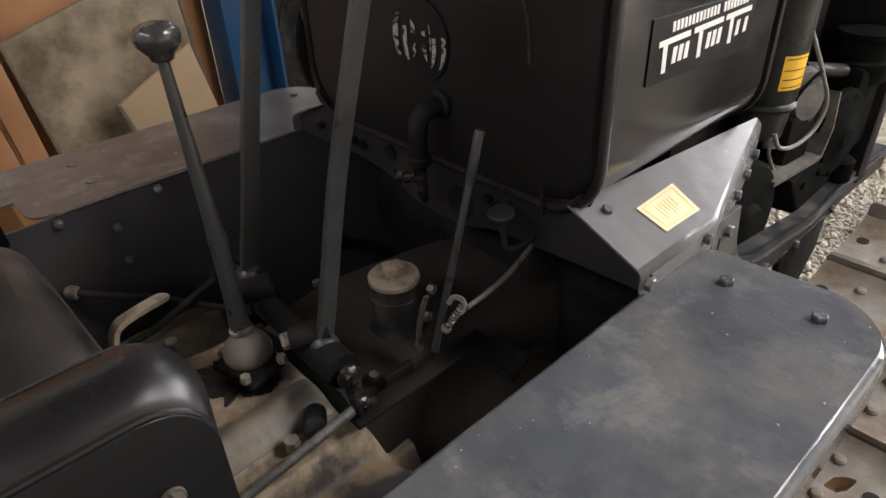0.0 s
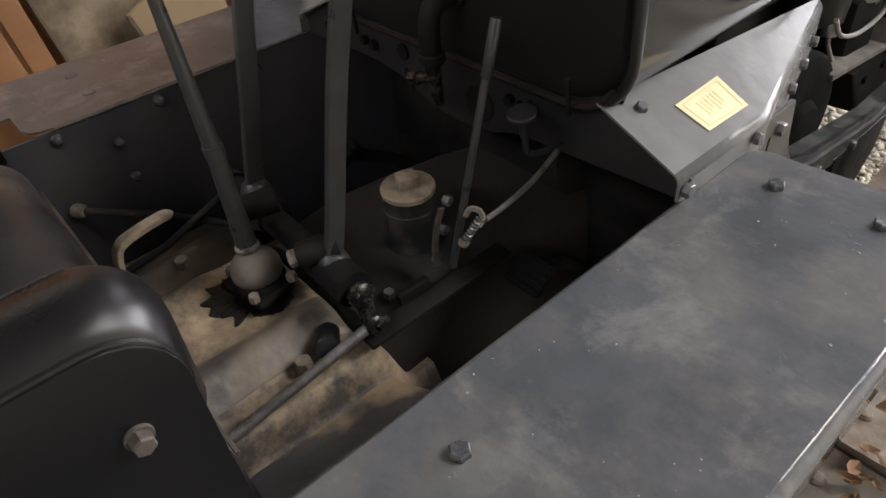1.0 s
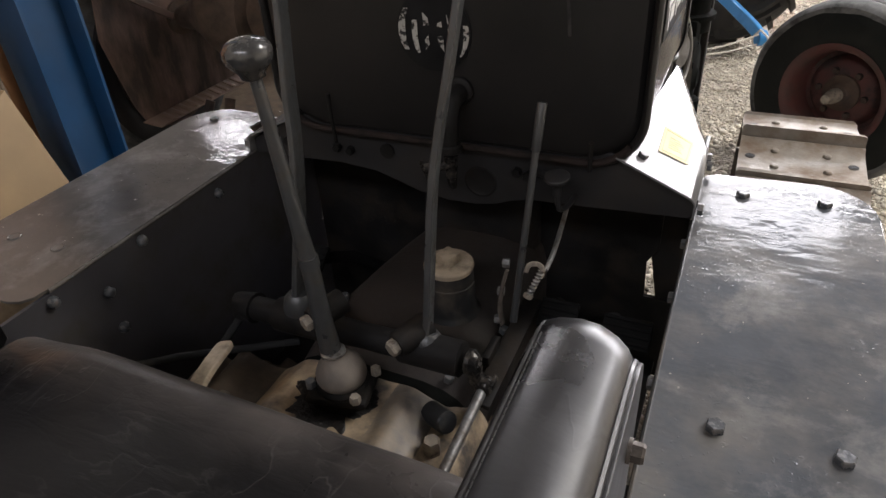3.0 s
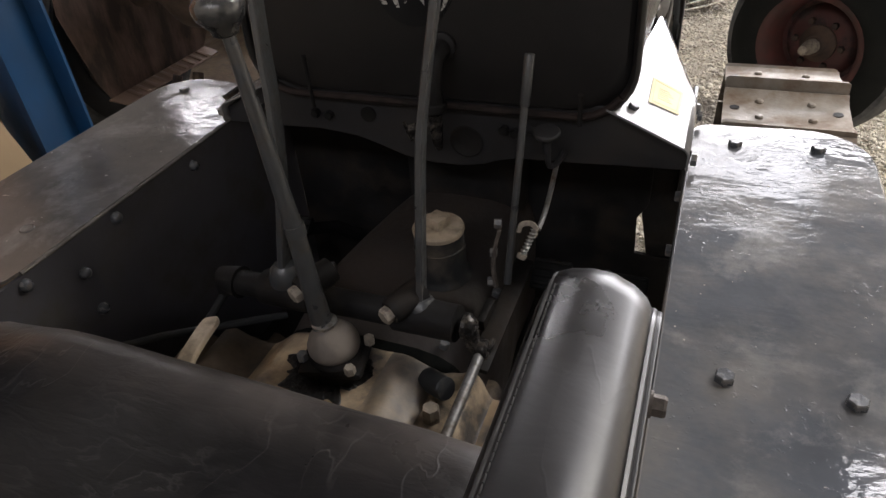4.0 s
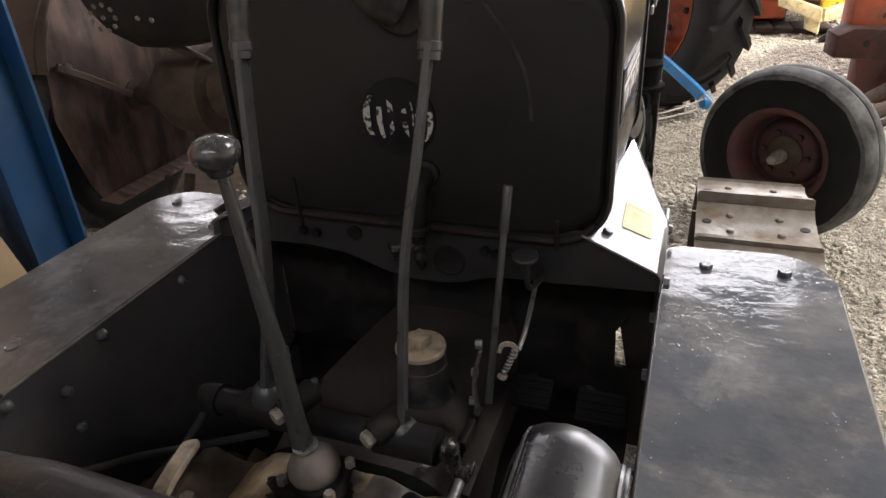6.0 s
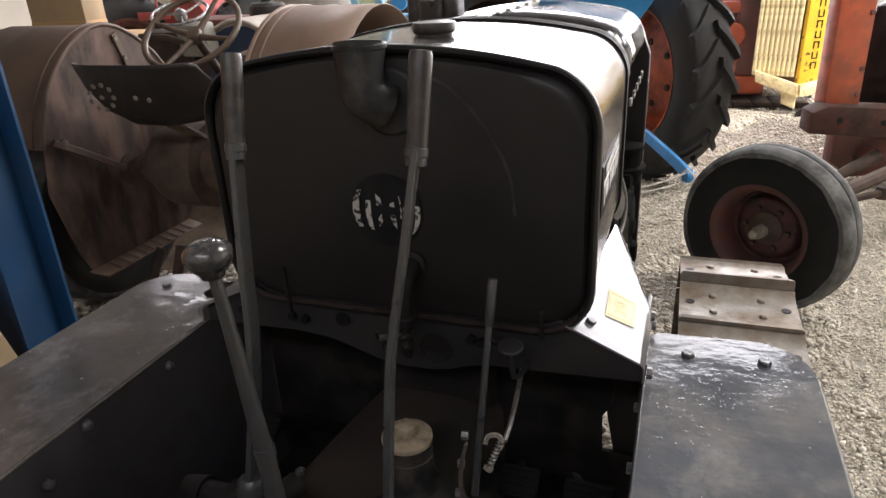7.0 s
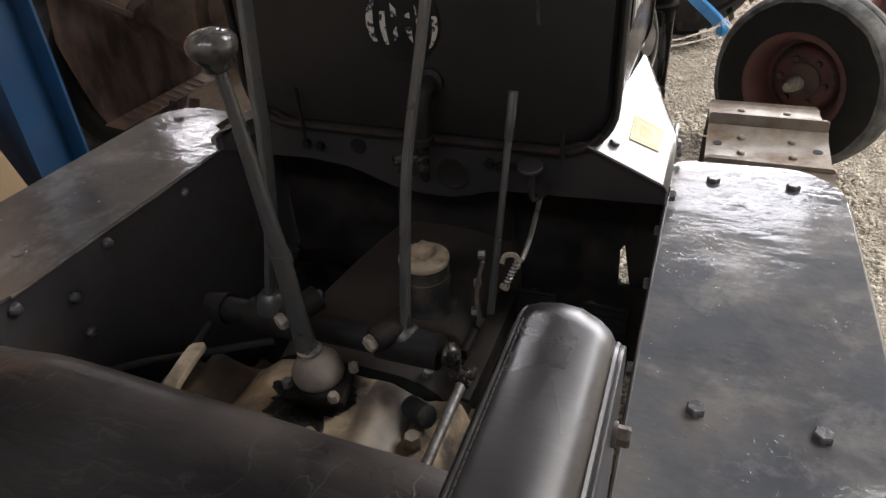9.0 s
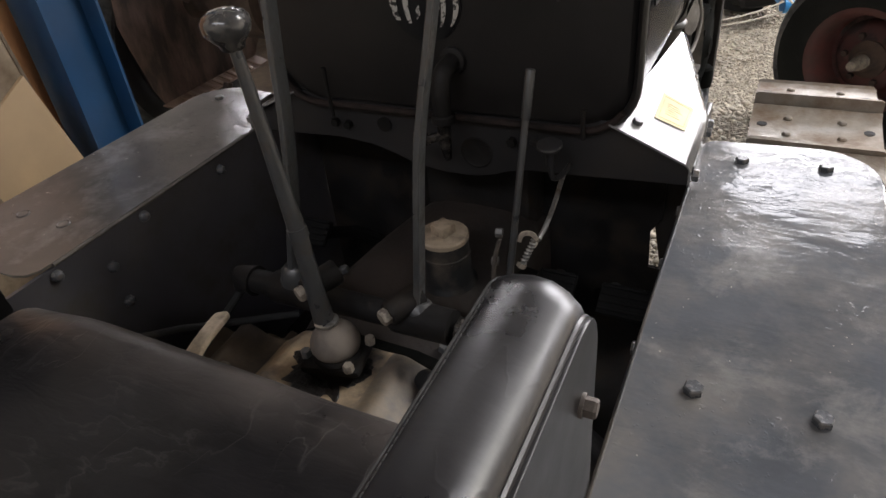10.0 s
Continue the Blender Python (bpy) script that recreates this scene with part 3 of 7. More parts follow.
def tube(bm, pts, radii, seg=14, flat=None, side=None):
    """A round bar along points; flat=(a, b) makes it a bar of that half-width and half-depth, its width along side."""
    pts = [Vector(p) for p in pts]
    if not hasattr(radii, "__len__"):
        radii = [radii] * len(pts)
    rings = []
    u = None
    for i, p in enumerate(pts):
        d = (pts[min(i + 1, len(pts) - 1)] - pts[max(i - 1, 0)]).normalized()
        if side is not None:
            u = (Vector(side) - d * d.dot(Vector(side))).normalized()
        elif u is None:
            u = d.orthogonal().normalized()
        else:
            u = (u - d * d.dot(u)).normalized()
        w = d.cross(u)
        if flat:
            a, b = flat[0] * radii[i], flat[1] * radii[i]
            c = min(a, b) * 0.35
            prof = [(a, b - c), (a - c, b), (c - a, b), (-a, b - c), (-a, c - b), (c - a, -b), (a - c, -b), (a, c - b)]
            rings.append([p + u * x + w * y for x, y in prof])
        else:
            rings.append([p + radii[i] * (u * math.cos(2 * math.pi * k / seg) + w * math.sin(2 * math.pi * k / seg)) for k in range(seg)])
    return loft(bm, rings)


def lathe(bm, profile, origin, axis=(0, 0, 1), seg=28, caps=True):
    """Turns (radius, height) points round an axis."""
    u, w = frame_of(axis)
    d = Vector(axis).normalized()
    o = Vector(origin)
    rings = [[o + d * h + max(r, 1e-4) * (u * math.cos(2 * math.pi * k / seg) + w * math.sin(2 * math.pi * k / seg)) for k in range(seg)]
             for r, h in profile]
    return loft(bm, rings, caps=caps)


def smooth_path(pts, n=6):
    """Points along a soft curve through pts."""
    P = [Vector(p) for p in pts]
    P = [2 * P[0] - P[1]] + P + [2 * P[-1] - P[-2]]
    out = []
    for i in range(1, len(P) - 2):
        a, b, c, d = P[i - 1:i + 3]
        for k in range(n):
            t = k / n
            out.append(0.5 * (2 * b + (c - a) * t + (2 * a - 5 * b + 4 * c - d) * t * t + (3 * b - a - 3 * c + d) * t ** 3))
    return out + [P[-2]]


def slab(bm, outline, thick, bevel=0.0, seg=2):
    """A plate from an outline of 3D points in one plane, thick along the outline's normal, edges eased."""
    pts = [Vector(p) for p in outline]
    nrm = Vector((0, 0, 0))
    for a, b in zip(pts, pts[1:] + pts[:1]):
        nrm += a.cross(b)
    nrm.normalize()
    lo = [bm.verts.new(p - nrm * thick / 2) for p in pts]
    hi = [bm.verts.new(p + nrm * thick / 2) for p in pts]
    n = len(pts)
    made = [bm.faces.new(lo[::-1]), bm.faces.new(hi)]
    made += [bm.faces.new((lo[i], lo[(i + 1) % n], hi[(i + 1) % n], hi[i])) for i in range(n)]
    if bevel:
        rim = {e for f in made[:2] for e in f.edges}
        bmesh.ops.bevel(bm, geom=list(rim), offset=bevel, segments=seg, affect="EDGES", profile=0.5)
    return bm


def arc(cx, cy, r, a0, a1, n=8):
    return [(cx + r * math.cos(radians(a0 + (a1 - a0) * k / n)), cy + r * math.sin(radians(a0 + (a1 - a0) * k / n))) for k in range(n + 1)]


def hex_mesh(name, r, h, material, washer=0.0):
    """A hex bolt head along +z, its corners eased on top, on a washer where there is one."""
    bm = bm_new()
    z0 = 0.0
    if washer:
        lathe(bm, [(washer, 0), (washer, 0.002), (washer * 0.97, 0.0026)], (0, 0, 0), seg=20)
        z0 = 0.0022
    rings = []
    for k, z in ((1, z0), (1, z0 + h * 0.8), (0.86, z0 + h)):
        rings.append([(r * k * math.cos(math.pi / 3 * i), r * k * math.sin(math.pi / 3 * i), z) for i in range(6)])
    loft(bm, rings)
    return finish(bm, name, material, 25)


HEX = {}


def bolt(parent, place, axis=(0, 0, 1), r=0.0105, h=0.008, kind="bolt", washer=0.0, turn=None, name="bolt"):
    key = (round(r, 4), round(h, 4), kind, washer)
    if key not in HEX:
        HEX[key] = hex_mesh("hex_head", r, h, M[kind], washer)
    ob = new(name, HEX[key])
    ob.parent = parent
    q = Vector(axis).to_track_quat("Z", "Y").to_matrix().to_4x4()
    ob.matrix_basis = Matrix.Translation(place) @ q @ pose(0, 0, 0, 0, 0, random.uniform(0, 60) if turn is None else turn)
    return ob


# ---- the shed ----
def room():
    def wall(name, centre, size, label):
        ob = part(name, box(bm_new(), centre, size, bevel=0.01), M["wall"])
        tagged(ob, label, "wall", kind="structure")
    wall("wall_south", (-1, -6.1, 2.5), (20, 0.2, 5.1), "cream painted shed wall")
    wall("wall_west", (-10.1, 3, 2.5), (0.2, 18, 5.1), "cream painted shed wall")
    wall("wall_east", (9.1, 3, 2.5), (0.2, 18, 5.1), "cream painted shed wall")
    # the north wall with its wide door opening
    bm = bm_new()
    box(bm, (-7.1, 12.1, 2.5), (6.0, 0.2, 5.1))
    box(bm, (8.05, 12.1, 2.5), (2.3, 0.2, 5.1))
    box(bm, (1.4, 12.1, 4.83), (11.0, 0.2, 0.44))
    tagged(part("wall_north", bm, M["wall"]), "cream shed wall with a wide open doorway", "wall", kind="structure")
    # the ceiling, with an opening cut through it for every lamp, added ones included
    bm = bm_new()
    holes = [(1.15, 8.65, 1.7, 1.3), (-7.55, 8.8, 1.1, 0.65), (-3.0, 7.3, 2.1, 1.3), (5.6, 7.4, 1.9, 1.9), (3.05, 10.7, 5.8, 1.7), (4.25, 4.1, 2.3, 2.1), (2.45, 3.6, 1.1, 1.0), (0.5, -3.7, 6.1, 0.9)]
    ys = sorted({-6.2, 12.2} | {y + s * h / 2 for _, y, _, h in holes for s in (-1, 1)})
    for y0, y1 in zip(ys, ys[1:]):
        ym = (y0 + y1) / 2
        cuts = sorted((x - w / 2, x + w / 2) for x, y, w, h in holes if abs(ym - y) < h / 2)
        xs = [-10.2] + [v for c in cuts for v in c] + [9.2]
        for x0, x1 in zip(xs[::2], xs[1::2]):
            box(bm, ((x0 + x1) / 2, ym, 5.0), (x1 - x0, y1 - y0, 0.12))
    tagged(part("ceiling", bm, M["roof"]), "dark roof lining with skylight strips", "ceiling", kind="structure")
    # the partition behind the leaning boards
    wall("wall_partition", (-1.66, -2.3, 1.3), (0.12, 7.5, 2.7), "cream painted partition wall behind leaning boards")


def gravel():
    bm = bm_new()
    xs = np.concatenate([np.linspace(-60, -3, 12), np.linspace(-2.8, 3.5, 64), np.linspace(4, 60, 12)])
    ys = np.concatenate([np.linspace(-60, -1, 12), np.linspace(-0.8, 7.5, 80), np.linspace(8, 60, 12)])
    grid = []
    for y in ys:
        grid.append([bm.verts.new((x, y, GROUND - 0.012 + 0.014 * noise.noise(Vector((x * 1.7, y * 1.7, 0))) + 0.006 * noise.noise(Vector((x * 7, y * 7, 3))))) for x in xs])
    for a, b in zip(grid, grid[1:]):
        for i in range(len(xs) - 1):
            bm.faces.new((a[i], a[i + 1], b[i + 1], b[i]))
    tagged(part("ground", bm, M["gravelbed"]), "pale grey loose gravel floor", "ground", kind="structure")


def stones():
    """Loose stones, thickest beside the track."""
    rng = np.random.default_rng(4)
    t = bmesh.new()
    bmesh.ops.create_icosphere(t, subdivisions=1, radius=1)
    base = np.array([v.co for v in t.verts])
    tri = np.array([[v.index for v in f.verts] for f in t.faces])
    t.free()
    areas = [(0.05, 1.9, 1.3, 3.6, 46000, 0.0050), (0.2, 2.4, 3.6, 7.2, 38000, 0.0066), (-0.7, 0.9, 1.9, 3.4, 7000, 0.011),
             (-2.7, -0.7, 1.7, 4.2, 5000, 0.016), (0.72, 1.5, 0.4, 1.4, 11000, 0.0050), (0.4, 3.2, 5.2, 9.0, 7000, 0.015), (-3.5, 4.5, -2.0, 9.5, 14000, 0.012)]
    P, S = [], []
    for x0, x1, y0, y1, count, size in areas:
        P.append(np.column_stack([rng.uniform(x0, x1, count), rng.uniform(y0, y1, count)]))
        S.append(size * rng.uniform(0.55, 1.45, count))
    P, S = np.vstack(P), np.concatenate(S)
    P = P + rng.normal(0, 0.16, P.shape)
    n = len(P)
    ang = rng.uniform(0, 2 * np.pi, (n, 3))
    scl = np.column_stack([rng.uniform(0.8, 1.3, n), rng.uniform(0.7, 1.0, n), rng.uniform(0.45, 0.8, n)]) * S[:, None]
    v = base[None] * (1 + 0.18 * rng.standard_normal((n, len(base), 1))) * scl[:, None, :]
    for ax, lim in ((0, 0.35), (1, 0.35), (2, 1.0)):
        a = ang[:, ax] * lim if ax == 2 else (ang[:, ax] - np.pi) * lim / np.pi
        c, s_ = np.cos(a)[:, None], np.sin(a)[:, None]
        i, j = [(1, 2), (0, 2), (0, 1)][ax]
        vi, vj = v[:, :, i].copy(), v[:, :, j].copy()
        v[:, :, i], v[:, :, j] = c * vi - s_ * vj, s_ * vi + c * vj
    v[:, :, 0] += P[:, 0, None]
    v[:, :, 1] += P[:, 1, None]
    v[:, :, 2] += GROUND + (rng.uniform(-0.3, 0.6, n) * S)[:, None]
    f = (tri[None] + (np.arange(n) * len(base))[:, None, None]).reshape(-1, 3)
    me = bpy.data.meshes.new("gravel_stones")
    me.from_pydata(v.reshape(-1, 3).tolist(), [], f.tolist())
    me.materials.append(M["stone"])
    me.shade_smooth()
    tagged(new("gravel_stones", me), "loose pale grey and buff gravel stones", "gravel", kind="stuff")


def stone_variety():
    nt = M["stone"].node_tree
    geo = nt.nodes.new("ShaderNodeNewGeometry")
    rng = nt.nodes.new("ShaderNodeMapRange")
    rng.inputs["To Min"].default_value, rng.inputs["To Max"].default_value = 0.84, 1.1
    nt.links.new(geo.outputs["Random Per Island"], rng.inputs["Value"])
    b = nt.nodes["Principled BSDF"]
    src = b.inputs["Base Color"].links[0].from_socket
    mx = nt.nodes.new("ShaderNodeMix")
    mx.data_type, mx.blend_type = "RGBA", "MULTIPLY"
    mx.inputs["Factor"].default_value = 1
    nt.links.new(src, mx.inputs["A"])
    nt.links.new(rng.outputs["Result"], mx.inputs["B"])
    nt.links.new(mx.outputs["Result"], b.inputs["Base Color"])


M["soil"] = mat("dark_brown_soil", (0.075, 0.05, 0.032), 0.95, 0, 0.4, 30, (0.13, 0.095, 0.06), 0.4, 16, 0.3, 0.6, 60, 1.0)


def soil():
    """A low spread of dirt under the old tractor."""
    bm = bm_new()
    rings = []
    for f in (1.0, 0.9, 0.75, 0.6, 0.45, 0.3, 0.15, 0.02):
        ring = []
        for k in range(56):
            a = 2 * math.pi * k / 56
            x, y = -2.35 + f * 1.05 * math.cos(a), 3.5 + f * 1.0 * math.sin(a)
            ring.append((x, y, GROUND - 0.02 + 0.075 * min(1.0, 2.5 * (1 - f)) + 0.025 * noise.noise(Vector((x * 8, y * 8, 1))) + 0.012 * noise.noise(Vector((x * 25, y * 25, 5)))))
        rings.append(ring)
    loft(bm, rings)
    tagged(part("soil", bm, M["soil"], None, "", 60), "loose dark brown soil spread over the gravel", "soil", kind="stuff")


stone_variety()
room()
gravel()
stones()
soil()

# ---- the crawler tractor ----
crawler = thing("crawler_tractor", "dark grey vintage crawler tractor with worn paint on gravel", "crawler tractor")
IN, OUT, TOP = 0.378, 0.614, 0.78


def fender(side):
    """A flat-topped track fender with a rounded front corner, a rolled outer skirt and a deep inner wall."""
    s = side
    rear = -0.25
    back = [(IN, rear)] if s > 0 else [(0.47, rear), (0.47, 0.632), (0.412, 0.632), (0.394, 0.638), (IN + 0.006, 0.652), (IN + 0.004, 0.67)]
    xi = IN if s > 0 else IN + 0.004
    nose = arc(xi + 0.03, 1.232, 0.03, 90, 180, 5) if s > 0 else [(0.455, 1.262), (0.455, 1.2), (0.40, 1.16), (xi, 1.155)]
    outline = [(OUT, rear)] + arc(OUT - 0.085, 1.185, 0.085, 0, 90, 10)[:-1] + [(0.50, 1.267)] + ([(0.43, 1.262)] if s > 0 else []) + nose + back[::-1]
    bm = bm_new()
    slab(bm, [(s * x, y, TOP - 0.002) for x, y in outline], 0.004)
    # rolled skirt on the outer and front edges
    lip = [(OUT, rear)] + arc(OUT - 0.085, 1.185, 0.085, 0, 90, 10)[:-1] + [(0.50, 1.267), (0.43, 1.262)]
    rings = []
    for k, (x, y) in enumerate(lip):
        a, b = lip[max(k - 1, 0)], lip[min(k + 1, len(lip) - 1)]
        tx, ty = b[0] - a[0], b[1] - a[1]
        ln_ = math.hypot(tx, ty)
        nx, ny = ty / ln_, -tx / ln_
        ring = []
        for q in range(7):
            an = radians(90 - 15 * q)
            ring.append((s * (x - 0.008 * nx + nx * 0.018 * math.cos(an)), y - 0.008 * ny + ny * 0.018 * math.cos(an), TOP - 0.018 + 0.0175 * math.sin(an)))
        ring.append((s * (x + nx * 0.010), y + ny * 0.010, TOP - 0.055))
        rings.append(ring)
    loft(bm, rings, closed=False, caps=False)
    paint = M["fender"] if s > 0 else M["fender_dusty_tinted"]
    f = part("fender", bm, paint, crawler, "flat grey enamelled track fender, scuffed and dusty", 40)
    sol = f.modifiers.new("thick", "SOLIDIFY")
    sol.thickness, sol.offset = 0.002, -1
    # inner wall with its top flange
    bm = bm_new()
    y0, y1 = -0.2, 1.262
    wall = [(y0, TOP - 0.006), (y1 - 0.04, TOP - 0.006), (y1 - 0.03, 0.66), (y1 - 0.08, 0.52), (y1 - 0.2, 0.36), (y0, 0.36)]
    if s < 0:
        wall = [(y0, TOP - 0.006), (1.32, TOP - 0.006), (1.32, 0.30), (y0, 0.30)]
    slab(bm, [(s * (IN + 0.004), y, z) for y, z in wall], 0.006)
    w = part("inner_wall", bm, M["inner"], f, "dark grey inner wall plate")
    bm = bm_new()
    tube(bm, [(s * (IN + 0.001), -0.2 if s > 0 else 0.67, TOP - 0.002), (s * (IN + 0.001), 0.9, TOP - 0.003), (s * (IN + 0.001), 1.225 if s > 0 else 1.15, TOP - 0.002)], 0.0032, 8)
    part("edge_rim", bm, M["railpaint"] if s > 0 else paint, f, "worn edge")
    return f


fr = fender(1)
fl = fender(-1)
for x, y in ((0.439, 1.2), (0.547, 1.205), (0.439, 0.729), (0.547, 0.73), (0.439, 0.2), (0.547, 0.2)):
    bolt(fr, (x, y, TOP), r=0.0095, h=0.0075, kind="fbolt")
for y in (0.585, 0.80, 0.96, 1.09):
    bolt(fr, (IN - 0.001, y, TOP - 0.03), (-1, 0, 0), r=0.008, h=0.008)
bolt(fl, (-0.548, 1.209, TOP), r=0.0095, h=0.006)
for x, y in ((-0.546, 0.75), (-0.454, 0.749)):
    bm = bm_new()
    lathe(bm, [(0.0105, 0), (0.0102, 0.0012), (0.0088, 0.0022), (0.0074, 0.0012)], (x, y, TOP), (0, 0, 1), 18)
    burr = part("hole_burr", bm, M["fender_dusty_tinted"], fl, "raised rim of an empty bolt hole")
    bm = bm_new()
    lathe(bm, [(0.0076, 0.0), (0.0074, 0.0009), (0.0005, 0.0009)], (x, y, TOP), (0, 0, 1), 18)
    part("bolt_hole", bm, M["black"], burr, "dark empty bolt hole")
for y, z in ((0.667, 0.762), (0.746, 0.722), (0.747, 0.656), (0.826, 0.762), (1.0, 0.752)):
    bm = bm_new()
    lathe(bm, [(0.0092, 0), (0.0092, 0.002), (0.0082, 0.005), (0.0068, 0.0075), (0.004, 0.009), (0.001, 0.0095)], (-IN, y, z), (1, 0, 0), 10)
    part("rivet", bm, M["fbolt"], fl)


def tank_ring(y, grow=0.0):
    """The section of tank and hood: a soft arched top, rounded shoulders and a flat bottom."""
    hw, zb, zt = 0.297 + grow, 0.843 - grow, 1.248 + grow
    pts = []
    for x, z in arc(hw - 0.075, zb + 0.075, 0.075, -90, 0, 8):
        pts.append((x, z))
    rs = 0.085
    for x, z in arc(hw - rs, 1.225 + grow - rs, rs, 0, 74, 7):
        pts.append((x, z))
    x0, z0 = pts[-1]
    for k in range(1, 7):
        x = x0 * (1 - k / 6.0)
        pts.append((x, z0 + (zt - z0) * (1 - (x / x0) ** 2)))
    left = [(-x, z) for x, z in pts[-2::-1]]
    return [Vector((x, y, z)) for x, z in pts + left]


def tank():
    bm = bm_new()
    loft(bm, [tank_ring(1.128), tank_ring(1.53)])
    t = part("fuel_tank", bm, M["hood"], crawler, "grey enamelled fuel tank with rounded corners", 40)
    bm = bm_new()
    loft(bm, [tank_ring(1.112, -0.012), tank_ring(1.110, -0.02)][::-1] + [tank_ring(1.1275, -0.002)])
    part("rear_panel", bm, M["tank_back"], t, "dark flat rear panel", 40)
    # rolled seam round the back edge
    ring = tank_ring(1.118, 0.001)
    bm = bm_new()
    n = len(ring)
    c = Vector((0, 1.118, 1.04))
    rings = []
    for i, p in enumerate(ring + ring[:1]):
        d = (p - c)
        d.y = 0
        d.normalize()
        rings.append([p + 0.0065 * (d * math.cos(a) + Vector((0, 1, 0)) * math.sin(a) * 1.5) for a in [2 * math.pi * k / 8 for k in range(8)]])
    loft(bm, rings, caps=False)
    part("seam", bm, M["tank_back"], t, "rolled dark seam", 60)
    # brighter bare lip along the bottom of the seam
    bm = bm_new()
    tube(bm, [(-q.x, 1.1075, q.z + 0.002) for q in tank_ring(1.106, -0.001)[:6]][::-1] + [(x, 1.1075, 0.846) for x in np.linspace(-0.20, 0.20, 9)] + [(q.x, 1.1075, q.z + 0.002) for q in tank_ring(1.106, -0.001)[:6]], 0.0055, 8)
    part("bottom_lip", bm, mat("rubbed_brown_lip", (0.022, 0.016, 0.0145), 0.7, 0, 0.3, 20, (0.014, 0.012, 0.011), 0.45, 25, spec=0.15), t, "rubbed brown lip")
    # filler cap
    bm = bm_new()
    lathe(bm, [(0.030, 0), (0.030, 0.008), (0.0335, 0.009), (0.0345, 0.011), (0.0345, 0.022), (0.033, 0.0245), (0.012, 0.026)], (0.0175, 1.295, 1.243))
    part("filler_cap", bm, M["grip"], t, "dark filler cap")
    # swept pipe elbow on the rear panel
    bm = bm_new()
    pts = smooth_path([(-0.0185, 1.096, 1.258), (-0.0165, 1.088, 1.222), (-0.009, 1.083, 1.192), (0.010, 1.102, 1.176)], 5)
    tube(bm, pts, [0.0355, 0.035, 0.0345, 0.034, 0.0335] + [0.0325, 0.032, 0.0315, 0.031, 0.031, 0.031, 0.0315, 0.032, 0.0325, 0.033, 0.033], 20)
    lathe(bm, [(0.0355, 0), (0.0372, 0.002), (0.0372, 0.007), (0.035, 0.009), (0.031, 0.009), (0.030, -0.01)], (-0.0185, 1.096, 1.250), caps=False)
    lathe(bm, [(0.046, 0), (0.047, 0.003), (0.043, 0.006)], (0.014, 1.1095, 1.178), (0, -1, 0), 24)
    part("elbow", bm, M["railpaint"], t, "dark painted elbow pipe")
    # a faint curved rub mark on the panel
    bm = bm_new()
    tube(bm, smooth_path([(0.028, 1.1095, 1.225), (0.086, 1.1095, 1.207), (0.116, 1.1095, 1.185), (0.142, 1.1095, 1.156), (0.167, 1.1095, 1.118), (0.185, 1.1095, 1.072), (0.190, 1.1095, 1.023)], 5), 1, flat=(0.0022, 0.0004), side=(1, 0, 1))
    part("rub_mark", bm, M["rub"], t, "faint grey rub mark")
    # the flaking round badge
    bm = bm_new()
    cx, cz, y = -0.004, 1.018, 1.1065
    lathe(bm, [(0.057, 0), (0.057, 0.002)], (cx, y + 0.002, cz), (0, -1, 0), 36)
    badge = part("badge", bm, M["signblack"], t, "round black badge with flaking white bars")
    bm = bm_new()
    yb = y - 0.0012

    def blade(o, i, a0, a1, half, n=10):
        """A curved bar between two upright arcs, o and i away from the middle, tapering to its ends."""
        out, back = [], []
        for k in range(n + 1):
            v = a0 + (a1 - a0) * k / n
            out.append((cx + o * math.sqrt(max(0.0, 1 - (v / 1.02) ** 2)), yb, cz + half * v))
            back.append((cx + i * math.sqrt(max(0.0, 1 - (v / 1.25) ** 2)), yb, cz + half * v))
        slab(bm, out + back[::-1], 0.0008)
    blade(-0.0545, -0.0435, -0.55, 0.62, 0.05)
    blade(-0.0330, -0.0245, -0.62, 0.30, 0.05)
    blade(0.0545, 0.0465, -0.66, 0.22, 0.05)
    blade(0.0250, 0.0228, -0.2, 0.5, 0.05)
    blade(0.0350, 0.0275, -0.68, 0.15, 0.05)
    for pts in (((-0.0145, 0.008), (-0.0065, 0.009), (-0.0075, 0.019), (-0.0150, 0.026)), ((-0.0075, -0.004), (-0.0065, -0.018), (-0.0125, -0.026), (-0.0130, -0.012)),
                ((0.0065, 0.008), (0.0140, 0.007), (0.0130, 0.015), (0.0075, 0.0125)), ((0.0060, -0.006), (0.0150, -0.005), (0.0160, -0.027), (0.0090, -0.018))):
        slab(bm, [(cx + u, yb, cz + v) for u, v in pts], 0.0008)
    part("badge_marking", bm, M["wornwhite"], badge)
    # decal with its letter shapes as plain bars on the side
    bm = bm_new()
    x = 0.2985
    slab(bm, [(x, 1.192, 0.997), (x, 1.459, 0.984), (x, 1.450, 1.064), (x, 1.192, 1.075)], 0.001)
    dec = part("decal", bm, M["signblack"], t, "black side decal with white bar shapes")
    bm = bm_new()

    def bar(y0, y1, z0, z1, lean=0.0):
        slab(bm, [(x + 0.0008, y0, z0), (x + 0.0008, y1, z0), (x + 0.0008, y1 + lean, z1), (x + 0.0008, y0 + lean, z1)], 0.0006)
    for y0, y1 in ((1.210, 1.280), (1.289, 1.362), (1.369, 1.439)):
        bar(y0, y1, 1.0395, 1.0465)
    for y0 in (1.222, 1.304, 1.384):
        bar(y0, y0 + 0.009, 1.006, 1.0395, -0.002)
